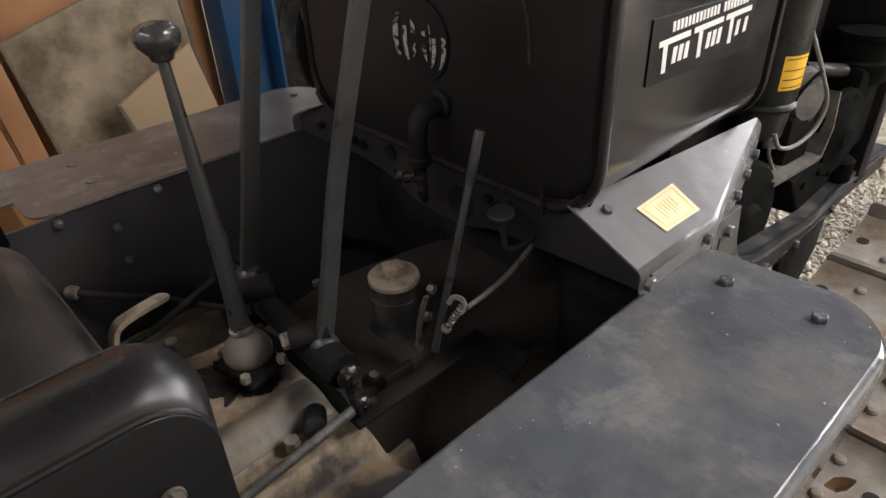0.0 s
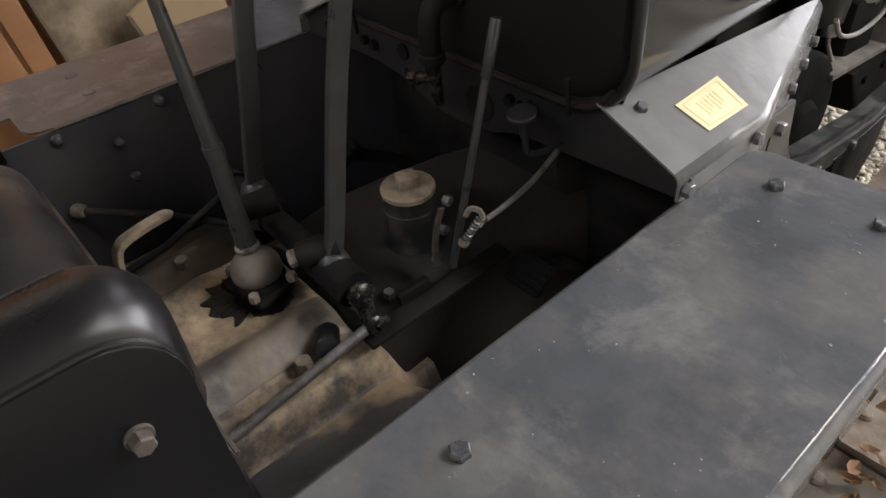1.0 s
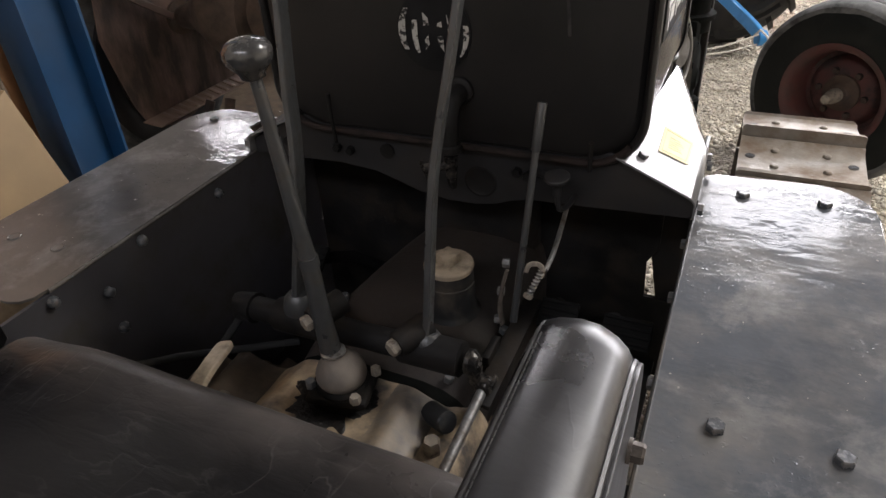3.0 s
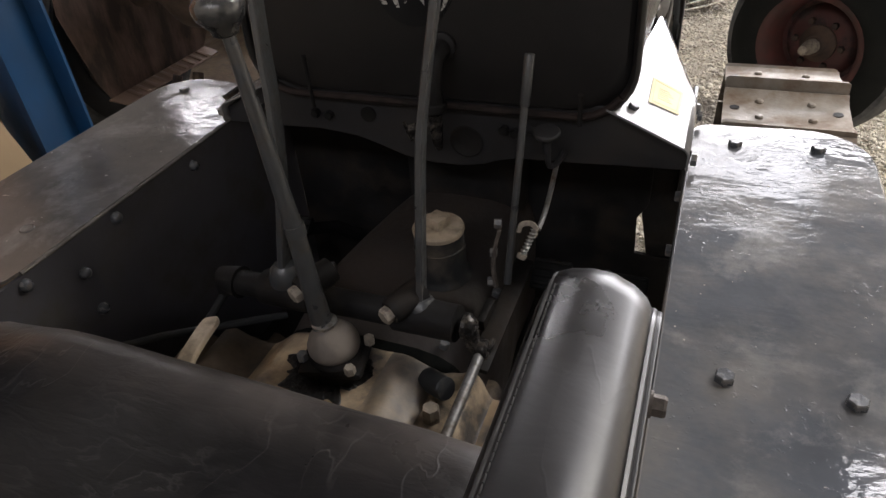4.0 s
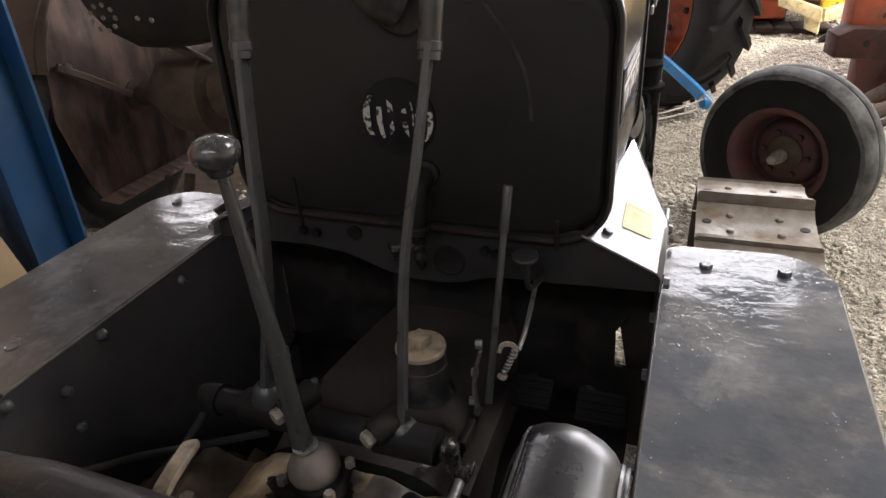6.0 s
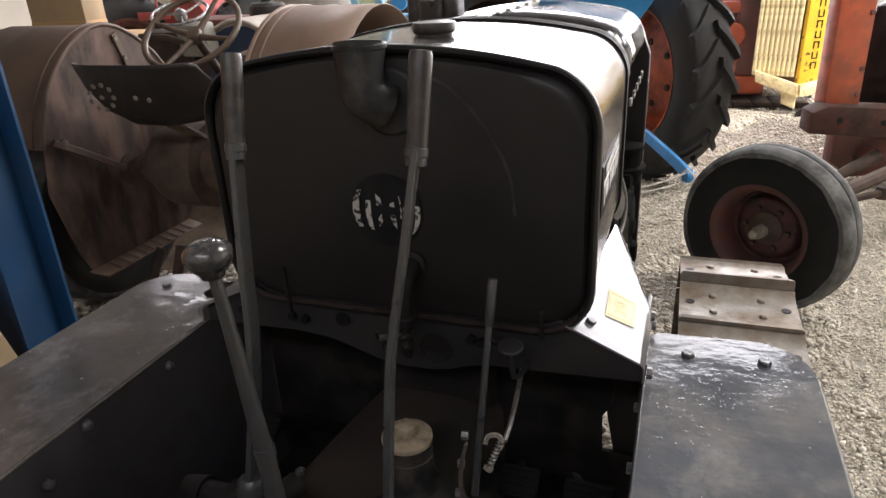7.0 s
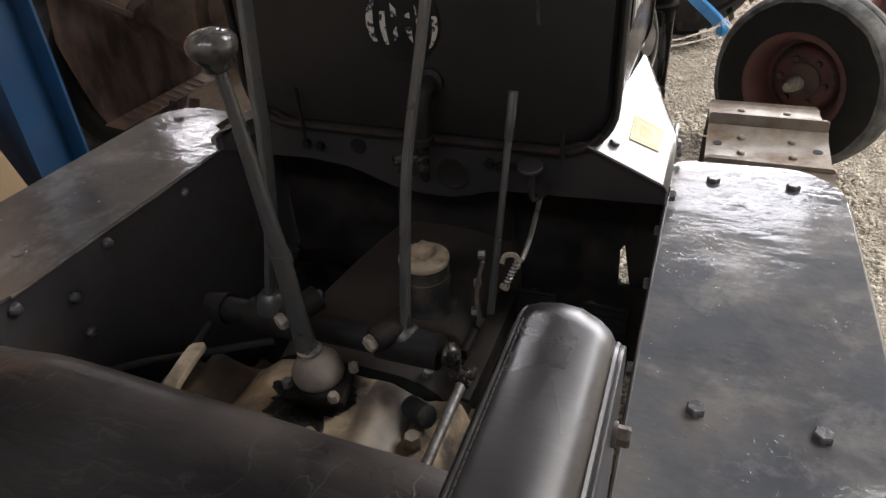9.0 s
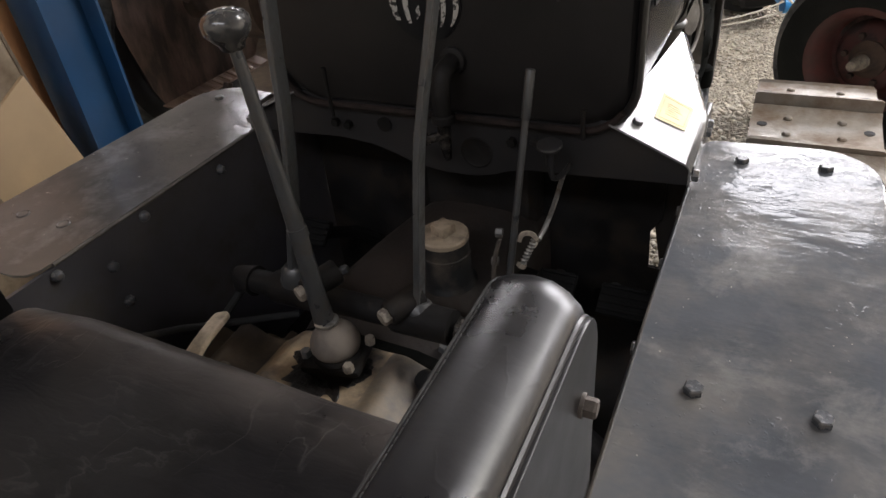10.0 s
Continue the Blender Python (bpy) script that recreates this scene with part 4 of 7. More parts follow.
    for y0 in (1.243, 1.257, 1.271, 1.324, 1.338, 1.352, 1.402, 1.424):
        bar(y0, y0 + 0.009, 1.013, 1.033, 0.001)
    for k in range(22):
        y0 = 1.236 + k * 0.0087
        if k != 13:
            bar(y0, y0 + 0.0056, 1.0525, 1.0645, -0.001)
    part("decal_marking", bm, M["white"], dec)
    return t


tank_ob = tank()


def hood():
    """The engine hood in front of the tank, its joint bands and the radiator shell."""
    def upper(y, grow=0.0):
        return [p for p in tank_ring(y, grow) if p.z > 1.06]
    bm = bm_new()
    loft(bm, [upper(1.575, -0.004), upper(1.9, -0.006), upper(2.24, -0.008)], closed=False, caps=False)
    h = part("hood", bm, M["hood"], crawler, "glossy grey curved engine hood", 40)
    sol = h.modifiers.new("thick", "SOLIDIFY")
    sol.thickness, sol.offset = 0.003, -1
    for y0, g in ((1.545, 0.002), (1.566, 0.002), (1.60, 0.0)):
        bm = bm_new()
        ring = tank_ring(y0, g) if y0 < 1.56 else upper(y0, g)
        c = Vector((0, y0, 1.0))
        rings = []
        for p in ring:
            d = p - c
            d.normalize()
            rings.append([p + 0.0045 * (d * math.cos(a) * 0.8 + Vector((0, 1, 0)) * math.sin(a) * 1.5) for a in [2 * math.pi * k / 6 for k in range(6)]])
        if y0 < 1.56:
            rings.append(rings[0])
        loft(bm, rings, caps=False)
        part("joint_band", bm, M["black"], h, "dark joint band", 60)
    for k in range(5):
        bm = bm_new()
        box(bm, (0.298, 1.70 + 0.09 * k, 1.068), (0.006, 0.02, 0.016), (0, 0, 0), 0.002)
        part("clip", bm, M["wornwhite"], h, "pale hood clip")
    bm = bm_new()
    arch = [(p.x, p.z) for p in tank_ring(2.27, -0.010) if p.z > 1.16]
    slab(bm, [(x, 2.27, z) for x, z in [(0.308, 0.47), (0.308, 1.09), (0.292, 1.13)] + arch + [(-0.292, 1.13), (-0.308, 1.09), (-0.308, 0.47)]], 0.06, 0.006)
    part("radiator_shell", bm, M["black"], h, "black radiator shell")
    # exhaust with a pale pipe between two dark housings
    bm = bm_new()
    lathe(bm, [(0.036, 0), (0.036, 0.03), (0.031, 0.034), (0.031, 0.075)], (-0.19, 1.86, 1.195), seg=24)
    ex = part("exhaust_stub", bm, M["grip"], h, "dark exhaust stub")
    bm = bm_new()
    lathe(bm, [(0.030, 0), (0.031, 0.004), (0.031, 0.50), (0.027, 0.50)], (-0.19, 1.86, 1.272), seg=24)
    part("pipe", bm, M["palepipe"], ex, "pale tan exhaust pipe")
    for dx in (-0.045, 0.040):
        bm = bm_new()
        box(bm, (-0.19 + dx, 1.90, 1.245), (0.046, 0.08, 0.085), (0, 0, 0), 0.018, 3)
        part("valve_housing", bm, M["grip"], ex)
    # hinge rod along the crown and the radiator cap
    bm = bm_new()
    tube(bm, [(-0.006, 1.61, 1.247), (-0.006, 1.9, 1.244), (-0.006, 2.23, 1.243)], 0.006, 8)
    for q in range(6):
        box(bm, (-0.006, 1.66 + 0.1 * q, 1.246), (0.03, 0.035, 0.005), (0, 0, 0), 0.001)
    part("hinge", bm, M["steel"], h, "bright hinge rod")
    bm = bm_new()
    lathe(bm, [(0.06, 0), (0.064, 0.006), (0.064, 0.022), (0.054, 0.03), (0.03, 0.034)], (0.0, 2.27, 1.258), seg=28)
    rc = part("radiator_cap", bm, M["knob"], h, "dark radiator cap")
    bm = bm_new()
    lathe(bm, [(0.046, 0), (0.048, 0.003), (0.046, 0.006), (0.042, 0.003)], (0.0, 2.27, 1.289), seg=28)
    part("rim", bm, M["warn"], rc, "brass-coloured rim")
    return h


hood_ob = hood()


def cowl(s):
    """The bare sheet apron that slopes from the tank down to the fender, with its bent flanges."""
    B, C, D, E, A = (0.380, 1.102, 0.813), (0.380, 1.285, 0.811), (0.304, 1.56, 0.842), (0.292, 1.56, 0.8474), (0.266, 1.102, 0.864)
    bm = bm_new()
    top = [bm.verts.new((s * p[0], p[1], p[2])) for p in (A, B, C, D, E)]
    bm.faces.new(top)
    dn = [bm.verts.new((s * p[0], p[1], z)) for p, z in ((B, 0.784), (C, 0.735), (D, 0.775))]
    bm.faces.new((top[1], dn[0], dn[1], top[2]))
    bm.faces.new((top[2], dn[1], dn[2], top[3]))
    edges = [e for e in bm.edges if len(e.link_faces) == 2]
    bmesh.ops.bevel(bm, geom=edges, offset=0.009, segments=4, affect="EDGES", profile=0.5)
    c = part("cowl", bm, M["cowl"], crawler, "glossy pale grey sheet-metal apron", 50, 0.003)
    sol = c.modifiers.new("thick", "SOLIDIFY")
    sol.thickness, sol.offset = 0.003, -1
    slope = Vector((s * 0.42, 0, 0.9)).normalized()
    bolt(c, (s * 0.296, 1.143, 0.8505), slope, r=0.0075, h=0.006, kind="inner")
    bolt(c, (s * 0.277, 1.128, 0.8595), slope, r=0.006, h=0.006, kind="black")
    bolt(c, (s * 0.382, 1.112, 0.797), (s, 0, 0), r=0.009, h=0.008)
    bolt(c, (s * 0.382, 1.255, 0.795), (s, 0, 0), r=0.008, h=0.007)
    out = Vector((s * 0.275, 0.076, 0)).normalized()
    for k in (0.2, 0.42, 0.64, 0.86):
        p = Vector(C).lerp(Vector(D), k)
        bolt(c, Vector((s * p.x, p.y, p.z - 0.034)) + out * 0.001, out, r=0.008, h=0.008)
    if s > 0:
        bm = bm_new()
        q = [(x, y, 0.864 - 0.4474 * (x - 0.266) - 0.0109 * (y - 1.102)) for x, y in ((0.313, 1.184), (0.310, 1.275), (0.357, 1.271), (0.356, 1.190))]
        n = Vector((0.408, 0, 0.913)).normalized() * 0.0012
        slab(bm, [Vector(p) + n for p in q], 0.0008)
        st = part("sticker", bm, M["sticker"], c, "faded pale yellow paper sticker")
        bm = bm_new()
        P = [Vector(p) + n * 1.4 for p in q]
        mid = sum(P, Vector((0, 0, 0))) / 4
        for a, b in zip(P, P[1:] + P[:1]):
            a2, b2 = a.lerp(mid, 0.16), b.lerp(mid, 0.16)
            a3, b3 = a.lerp(mid, 0.2), b.lerp(mid, 0.2)
            slab(bm, [a2, b2, b3, a3], 0.0004)
        for k in range(6):
            t0 = 0.28 + 0.08 * k
            a, b = P[0].lerp(P[1], t0), P[3].lerp(P[2], t0)
            a2, b2 = P[0].lerp(P[1], t0 + 0.02), P[3].lerp(P[2], t0 + 0.02)
            slab(bm, [a.lerp(b, 0.25), a.lerp(b, 0.72 - 0.07 * (k % 3)), a2.lerp(b2, 0.72 - 0.07 * (k % 3)), a2.lerp(b2, 0.25)], 0.0004)
        part("print", bm, M["stickerline"], st)
    # bracket down to the frame rail
    bm = bm_new()
    prof = [(1.285, 0.80), (1.358, 0.80), (1.362, 0.77)] + [(1.48 - 0.118 * math.cos(radians(a)), 0.77 - 0.115 * math.sin(radians(a))) for a in (15, 32, 50, 66)] + [(1.47, 0.648), (1.46, 0.615), (1.285, 0.62)]
    slab(bm, [(s * 0.374, y, z) for y, z in prof], 0.008, 0.002)
    part("bracket", bm, M["enamel"], c, "grey enamelled curved bracket")
    for y, z in ((1.325, 0.775), (1.335, 0.70), (1.43, 0.65)):
        bolt(c, (s * 0.378, y, z), (s, 0, 0), r=0.009, h=0.008)
    return c


cowl_r = cowl(1)
cowl_l = cowl(-1)


def dash():
    """The dark scalloped plate under the tank, with its holes and small fittings."""
    up = [(-0.382, 0.80), (-0.27, 0.86), (0.27, 0.86), (0.382, 0.805)]
    low = [(0.380, 0.775), (0.295, 0.772), (0.222, 0.768), (0.14, 0.765), (0.11, 0.760), (0.085, 0.748), (0.05, 0.741), (0.0, 0.741), (-0.05, 0.747),
           (-0.09, 0.762), (-0.13, 0.776), (-0.2, 0.781), (-0.268, 0.778), (-0.38, 0.775)]
    bm = bm_new()
    slab(bm, [(x, 1.122, z) for x, z in up + low], 0.006, 0.0015)
    d = part("dash_plate", bm, M["dash"], crawler, "dark scalloped plate below the tank", 35, 0.01)
    bm = bm_new()
    lathe(bm, [(0.026, 0), (0.027, 0.002), (0.024, 0.0025), (0.022, 0.0012)], (0.058, 1.1185, 0.785), (0, -1, 0))
    part("hole_rim", bm, M["black"], d, "round black hole with a rim")
    bm = bm_new()
    lathe(bm, [(0.013, 0), (0.013, 0.003)], (-0.105, 1.1185, 0.815), (0, -1, 0), 20)
    part("hole_rim", bm, M["black"], d, "small dark hole")
    for x, z in ((0.118, 0.812), (0.135, 0.808), (-0.2, 0.81), (-0.175, 0.808), (-0.3, 0.81)):
        bolt(d, (x, 1.1185, z), (0, -1, 0), r=0.008, h=0.010, kind="black")
    # short upright pins in front of the tank
    for x in (-0.187, 0.232):
        bm = bm_new()
        tube(bm, [(x, 1.095, 0.83 if x < 0 else 0.84), (x, 1.092, 0.875), (x + 0.001, 1.09, 0.915 if x < 0 else 0.887)], [0.0035, 0.003, 0.0042], 10)
        part("upright_pin", bm, M["black"], d, "small dark upright pin")
    # flat disc knob and its crank
    bm = bm_new()
    lathe(bm, [(0.006, -0.03), (0.006, -0.004), (0.017, -0.002), (0.0185, 0.0), (0.0185, 0.003), (0.017, 0.0045), (0.005, 0.005)], (0.195, 1.058, 0.842), (0, -0.15, 1))
    tube(bm, smooth_path([(0.197, 1.06, 0.825), (0.197, 1.062, 0.80), (0.2, 1.066, 0.788), (0.207, 1.085, 0.786), (0.21, 1.11, 0.789)], 4), 0.0042, 8)
    tube(bm, [(0.15, 1.118, 0.815), (0.175, 1.09, 0.826), (0.19, 1.065, 0.832)], 0.006, 8)
    part("disc_knob", bm, M["dash"], d, "flat steel disc knob on a crank")
    # drain elbow and tap
    bm = bm_new()
    pts = smooth_path([(0.034, 1.105, 0.935), (0.034, 1.072, 0.93), (0.033, 1.062, 0.905), (0.033, 1.062, 0.86)], 4)
    tube(bm, pts, 0.014, 14)
    lathe(bm, [(0.02, 0), (0.02, 0.006), (0.017, 0.008)], (0.034, 1.108, 0.936), (0, -1, 0), 16)
    lathe(bm, [(0.016, 0), (0.018, 0.002), (0.018, 0.012), (0.016, 0.014)], (0.033, 1.062, 0.858), seg=16)
    el = part("drain_elbow", bm, M["black"], d, "dark pipe elbow")
    bm = bm_new()
    tube(bm, [(0.033, 1.062, 0.858), (0.032, 1.064, 0.82), (0.031, 1.07, 0.795)], [0.011, 0.009, 0.006], 10)
    tube(bm, [(0.033, 1.06, 0.838), (-0.004, 1.054, 0.828)], 0.0075, 10)
    lathe(bm, [(0.010, 0), (0.010, 0.014)], (0.008, 1.056, 0.831), (-1, -0.15, -0.25), 6)
    tube(bm, [(-0.012, 1.05, 0.842), (-0.008, 1.052, 0.827), (-0.004, 1.054, 0.812)], 0.0028, 6)
    part("drain_tap", bm, M["oilnut"], el, "small grey drain tap")
    return d


dash_ob = dash()


def ease(v, a, c):
    q = min(1.0, max(0.0, (v - a) / (c - a)))
    return q * q * (3 - 2 * q)


def case_top(x, y):
    """Height of the casting: flat deck, rounded ridge, ledge, and a shoulder on either side."""
    z = 0.606 + 0.016 * ease(-x, -0.112, -0.06) * ease(-x, 0.16, 0.10)
    z += 0.017 * math.exp(-((x - 0.080) / 0.024) ** 2) * ease(y, 0.83, 0.76)
    z += 0.011 * math.exp(-((x + 0.088) / 0.036) ** 2 - ((y - 0.70) / 0.085) ** 2)
    z -= 0.006 * ease(x, 0.105, 0.118)
    z -= 0.042 * ease(x, 0.158, 0.182)
    z += 0.026 * math.exp(-((x - 0.262) / 0.055) ** 2)
    z -= 0.030 * ease(x, 0.29, 0.376)
    z -= 0.022 * ease(-x, 0.085, 0.15)
    z += 0.016 * math.exp(-((x + 0.205 + 0.12 * (y - 0.7)) / 0.026) ** 2) - 0.02 * ease(-x, 0.225, 0.25) + 0.012 * math.exp(-((x + 0.28) / 0.02) ** 2) - 0.08 * ease(-x, 0.285, 0.34)
    edge = 0.812 + 0.014 * ease(x, 0.1, 0.16) - 0.016 * ease(x, 0.15, 0.24) - 0.02 * ease(x, 0.24, 0.376)
    z -= 0.10 * ease(y, edge, edge + 0.05 + 0.06 * ease(x, 0.17, 0.22))
    return z + 0.0022 * noise.noise(Vector((x * 22, y * 22, 1))) + 0.001 * noise.noise(Vector((x * 70, y * 70, 4)))


def transmission():
    """The dusty gearbox top, the dark hump with its filler, and the lower housings."""
    bm = bm_new()
    ys = np.linspace(0.30, 0.91, 92)
    loft(bm, [[(x, y, case_top(x, y)) for x in np.linspace(-0.145, 0.048, 42)] + [(0.048, y, 0.36), (-0.145, y, 0.36)] for y in ys])
    case = part("gearbox_case", bm, M["case"], crawler, "gearbox casting thick with tan dust", 40)
    bm = bm_new()
    loft(bm, [[(x, y, case_top(x, y)) for x in np.linspace(0.048, 0.114, 26)] + [(0.114, y, 0.36), (0.048, y, 0.36)] for y in ys])
    part("casting_ridge", bm, M["ridge"], case, "rubbed grey rounded casting ridge", 60)
    bm = bm_new()
    loft(bm, [[(x, y, case_top(x, y)) for x in np.linspace(0.114, 0.182, 20)] + [(0.182, y, 0.36), (0.114, y, 0.36)] for y in ys])
    part("casting_ledge", bm, M["case"], case, "flat ledge coated in tan dust", 40)
    bm = bm_new()
    loft(bm, [[(x, y, case_top(x, y)) for x in np.linspace(0.182, 0.3755, 40)] + [(0.3755, y, 0.36), (0.182, y, 0.36)] for y in ys])
    lh = bm_new()
    loft(lh, [[(x, y, case_top(x, y)) for x in np.linspace(-0.3755, -0.145, 47)] + [(-0.145, y, 0.36), (-0.3755, y, 0.36)] for y in ys])
    part("side_housing", lh, M["case_ridge"], case, "dark dusty lobed housing", 40)
    part("side_housing", bm, M["case_low"], case, "blue-grey painted housing with a tan dust patch", 40)
    bm = bm_new()
    tube(bm, [(0.106, 0.792, 0.612), (0.122, 0.782, 0.618), (0.138, 0.772, 0.624), (0.140, 0.771, 0.625)], [0.0155, 0.0155, 0.0155, 0.0135], 18)
    part("lug", bm, M["railpaint"], case, "short dark boss")
    bolt(case, (0.130, 0.741, 0.600), (0, 0, 1), r=0.0118, h=0.022, kind="boltdust")
    bolt(case, (-0.262, 0.655, 0.565), (0.1, -0.2, 1), r=0.014, h=0.018, kind="boltdust")
    bolt(case, (-0.190, 0.722, 0.59), (0, 0, 1), r=0.012, h=0.014, kind="boltdust")
    bolt(case, (-0.13, 0.70, 0.583), (0, 0, 1), r=0.010, h=0.010, kind="boltdust")
    # forward hump
    bm = bm_new()
    rings = []
    for y, w, z in ((0.812, 0.150, 0.590), (0.842, 0.150, 0.612), (0.90, 0.148, 0.632), (0.96, 0.145, 0.642), (1.05, 0.135, 0.640), (1.16, 0.125, 0.630), (1.30, 0.125, 0.60)):
        r = [(w * 1.0, y, 0.3)]
        for a in range(0, 181, 15):
            cx = math.cos(radians(a))
            sx = math.copysign(abs(cx) ** 0.55, cx)
            r.append((w * sx, y, z - 0.13 + 0.13 * math.sin(radians(a)) ** 0.5))
        r.append((-w * 1.0, y, 0.3))
        rings.append(r)
    loft(bm, rings)
    # front of the hump skinned again in near-black to put shade there
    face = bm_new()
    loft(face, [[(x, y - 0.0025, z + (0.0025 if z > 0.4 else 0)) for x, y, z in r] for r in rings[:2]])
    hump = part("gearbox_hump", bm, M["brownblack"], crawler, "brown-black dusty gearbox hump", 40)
    part("hump_flange", face, M["engdark"], hump, "black front face with the shade below the shaft in its colour", 40)
    for x, y, z in ((0.115, 0.885, 0.618), (-0.115, 0.95, 0.628), (0.105, 0.855, 0.61), (0.138, 0.93, 0.60), (0.139, 0.99, 0.60)):
        bolt(hump, (x, y, z), (0.2 if x > 0 else -0.2, 0, 1), r=0.008, h=0.010, kind="bolt")
    # oil filler neck and its dusty cap
    bm = bm_new()
    lathe(bm, [(0.046, 0), (0.042, 0.006), (0.0385, 0.012), (0.0372, 0.05), (0.0385, 0.051), (0.0385, 0.055), (0.0365, 0.056), (0.0365, 0.07), (0.0355, 0.0775)], (0.058, 0.979, 0.635), seg=36)
    neck = part("filler_neck", bm, M["railpaint"], hump, "dark ribbed filler neck")
    bm = bm_new()
    lathe(bm, [(0.0368, 0.0), (0.0378, 0.003), (0.0378, 0.0075), (0.0362, 0.0095), (0.004, 0.0105)], (0.058, 0.979, 0.7115), seg=36)
    cap = part("filler_cap", bm, M["dust"], neck, "round filler cap coated in tan dust")
    bm = bm_new()
    box(bm, (0.058, 0.979, 0.7285), (0.027, 0.027, 0.018), (0, 0, -21), 0.002)
    part("cap_lug", bm, M["dust"], neck, "square lug")
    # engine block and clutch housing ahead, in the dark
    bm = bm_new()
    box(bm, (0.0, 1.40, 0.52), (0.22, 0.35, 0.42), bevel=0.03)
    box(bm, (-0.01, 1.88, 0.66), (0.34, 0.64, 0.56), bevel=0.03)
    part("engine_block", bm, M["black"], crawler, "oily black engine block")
    return case


case_ob = transmission()


def gear_lever():
    bm = bm_new()
    c = Vector((-0.010, 0.769, 0.0))
    lathe(bm, [(0.037, 0.61), (0.035, 0.638), (0.0355, 0.650), (0.032, 0.655), (0.026, 0.657)], (c.x, c.y, 0), seg=28)
    box(bm, (c.x, c.y - 0.004, 0.642), (0.086, 0.066, 0.014), (0, 0, 12), 0.008)
    g = part("gear_lever", bm, M["black"], crawler, "slim grey gear lever with an oval knob")
    for dx, dy in ((0.034, -0.026), (-0.036, -0.022), (0.034, 0.03), (-0.036, 0.026)):
        bolt(g, (c.x + dx, c.y + dy, 0.648), r=0.0075, h=0.011, kind="boltdust" if dx > 0 else "bolt")
    bm = bm_new()
    lathe(bm, [(0.026, 0.652), (0.0318, 0.657), (0.0340, 0.664), (0.0335, 0.671), (0.0300, 0.680), (0.0232, 0.688), (0.0160, 0.695)], (c.x, c.y, 0), seg=32)
    part("ball_dome", bm, M["domedust"], g, "round dusty ball housing", 60)
    bm = bm_new()
    lathe(bm, [(0.0145, 0), (0.0165, 0.001), (0.0165, 0.004), (0.0145, 0.005)], (-0.0175, 0.770, 0.697), (-0.06, 0.0, 1), 24)
    part("collar", bm, M["steel"], g, "thin brass-coloured ring")
    bm = bm_new()
    pts = [(-0.016, 0.770, 0.672), (-0.0225, 0.7715, 0.70), (-0.027, 0.773, 0.75), (-0.0325, 0.775, 0.835), (-0.037, 0.775, 0.88), (-0.044, 0.7745, 0.965), (-0.0515, 0.7745, 1.04), (-0.055, 0.775, 1.066)]
    tube(bm, pts, [0.0145, 0.014, 0.0122, 0.0112, 0.0098, 0.0085, 0.007, 0.0068], 18)
    tube(bm, [(-0.0315, 0.775, 0.828), (-0.0328, 0.775, 0.842)], [0.0125, 0.0125], 18)
    part("stick", bm, M["lever"], g, "tapered grey stick", 50)
    bm = bm_new()
    ax = Vector((-0.09, 0.02, 1)).normalized()
    lathe(bm, [(0.0085, -0.022), (0.0125, -0.020), (0.0145, -0.014), (0.0185, -0.010), (0.0235, -0.004), (0.0262, 0.004), (0.0255, 0.0105), (0.021, 0.0165), (0.013, 0.0205), (0.004, 0.022)], (-0.058, 0.776, 1.079), ax, 32)
    part("knob", bm, M["knob"], g, "dark worn oval knob", 60)
    # smear of old grease round the foot
    bm = bm_new()
    rings = []
    for f in (1.0, 0.86, 0.66, 0.4):
        ring = []
        for k in range(240):
            a = 2 * math.pi * k / 240
            d = Vector((math.cos(a), math.sin(a), 0.3))
            near = max(0.0, math.cos(a + 1.75))
            r = 0.057 + 0.020 * noise.noise(d * 2.2) + 0.005 * noise.noise(d * 5.0) + near * (0.012 + 0.030 * noise.noise(d * 4.5)) + 0.0022 * noise.noise(d * 17.0)
            x, y = c.x - 0.014 + f * r * math.cos(a), c.y - 0.012 + 0.82 * f * r * math.sin(a)
            ring.append((x, y, case_top(x, y) + (0.0022 if f < 1 else -0.001)))
        rings.append(ring)
    loft(bm, rings)
    part("grease_smear", bm, M["grease"], g, "ragged black grease")


gear_lever()


def steering_lever(pts, grip0, grip1):
    bm = bm_new()
    tube(bm, smooth_path(pts, 5), 1.0, flat=(0.0142, 0.0042), side=(-0.17, 1, 0))
    lathe(bm, [(0.02, -0.012), (0.022, -0.004), (0.02, 0.012), (0.014, 0.02)], pts[0], Vector(pts[1]) - Vector(pts[0]), 16)
    lv = part("steering_lever", bm, M["lever"], crawler, "tall flat grey steering lever with a round grip", 30)
    g0, g1 = Vector(grip0), Vector(grip1)
    ax = g1 - g0
    L_ = ax.length
    bm = bm_new()
    lathe(bm, [(0.0095, 0), (0.0125, 0.004), (0.0132, L_ * 0.5), (0.0135, L_ - 0.006), (0.012, L_ - 0.001), (0.003, L_)], g0, ax, 20)
    part("grip", bm, M["grip"], lv, "dark worn cylindrical grip")
    bm = bm_new()
    lathe(bm, [(0.0105, -0.016), (0.0125, -0.015), (0.0125, -0.006), (0.0138, -0.005), (0.0138, 0.004), (0.0115, 0.006)], g0, ax, 20)
    part("collar", bm, M["lever"], lv)


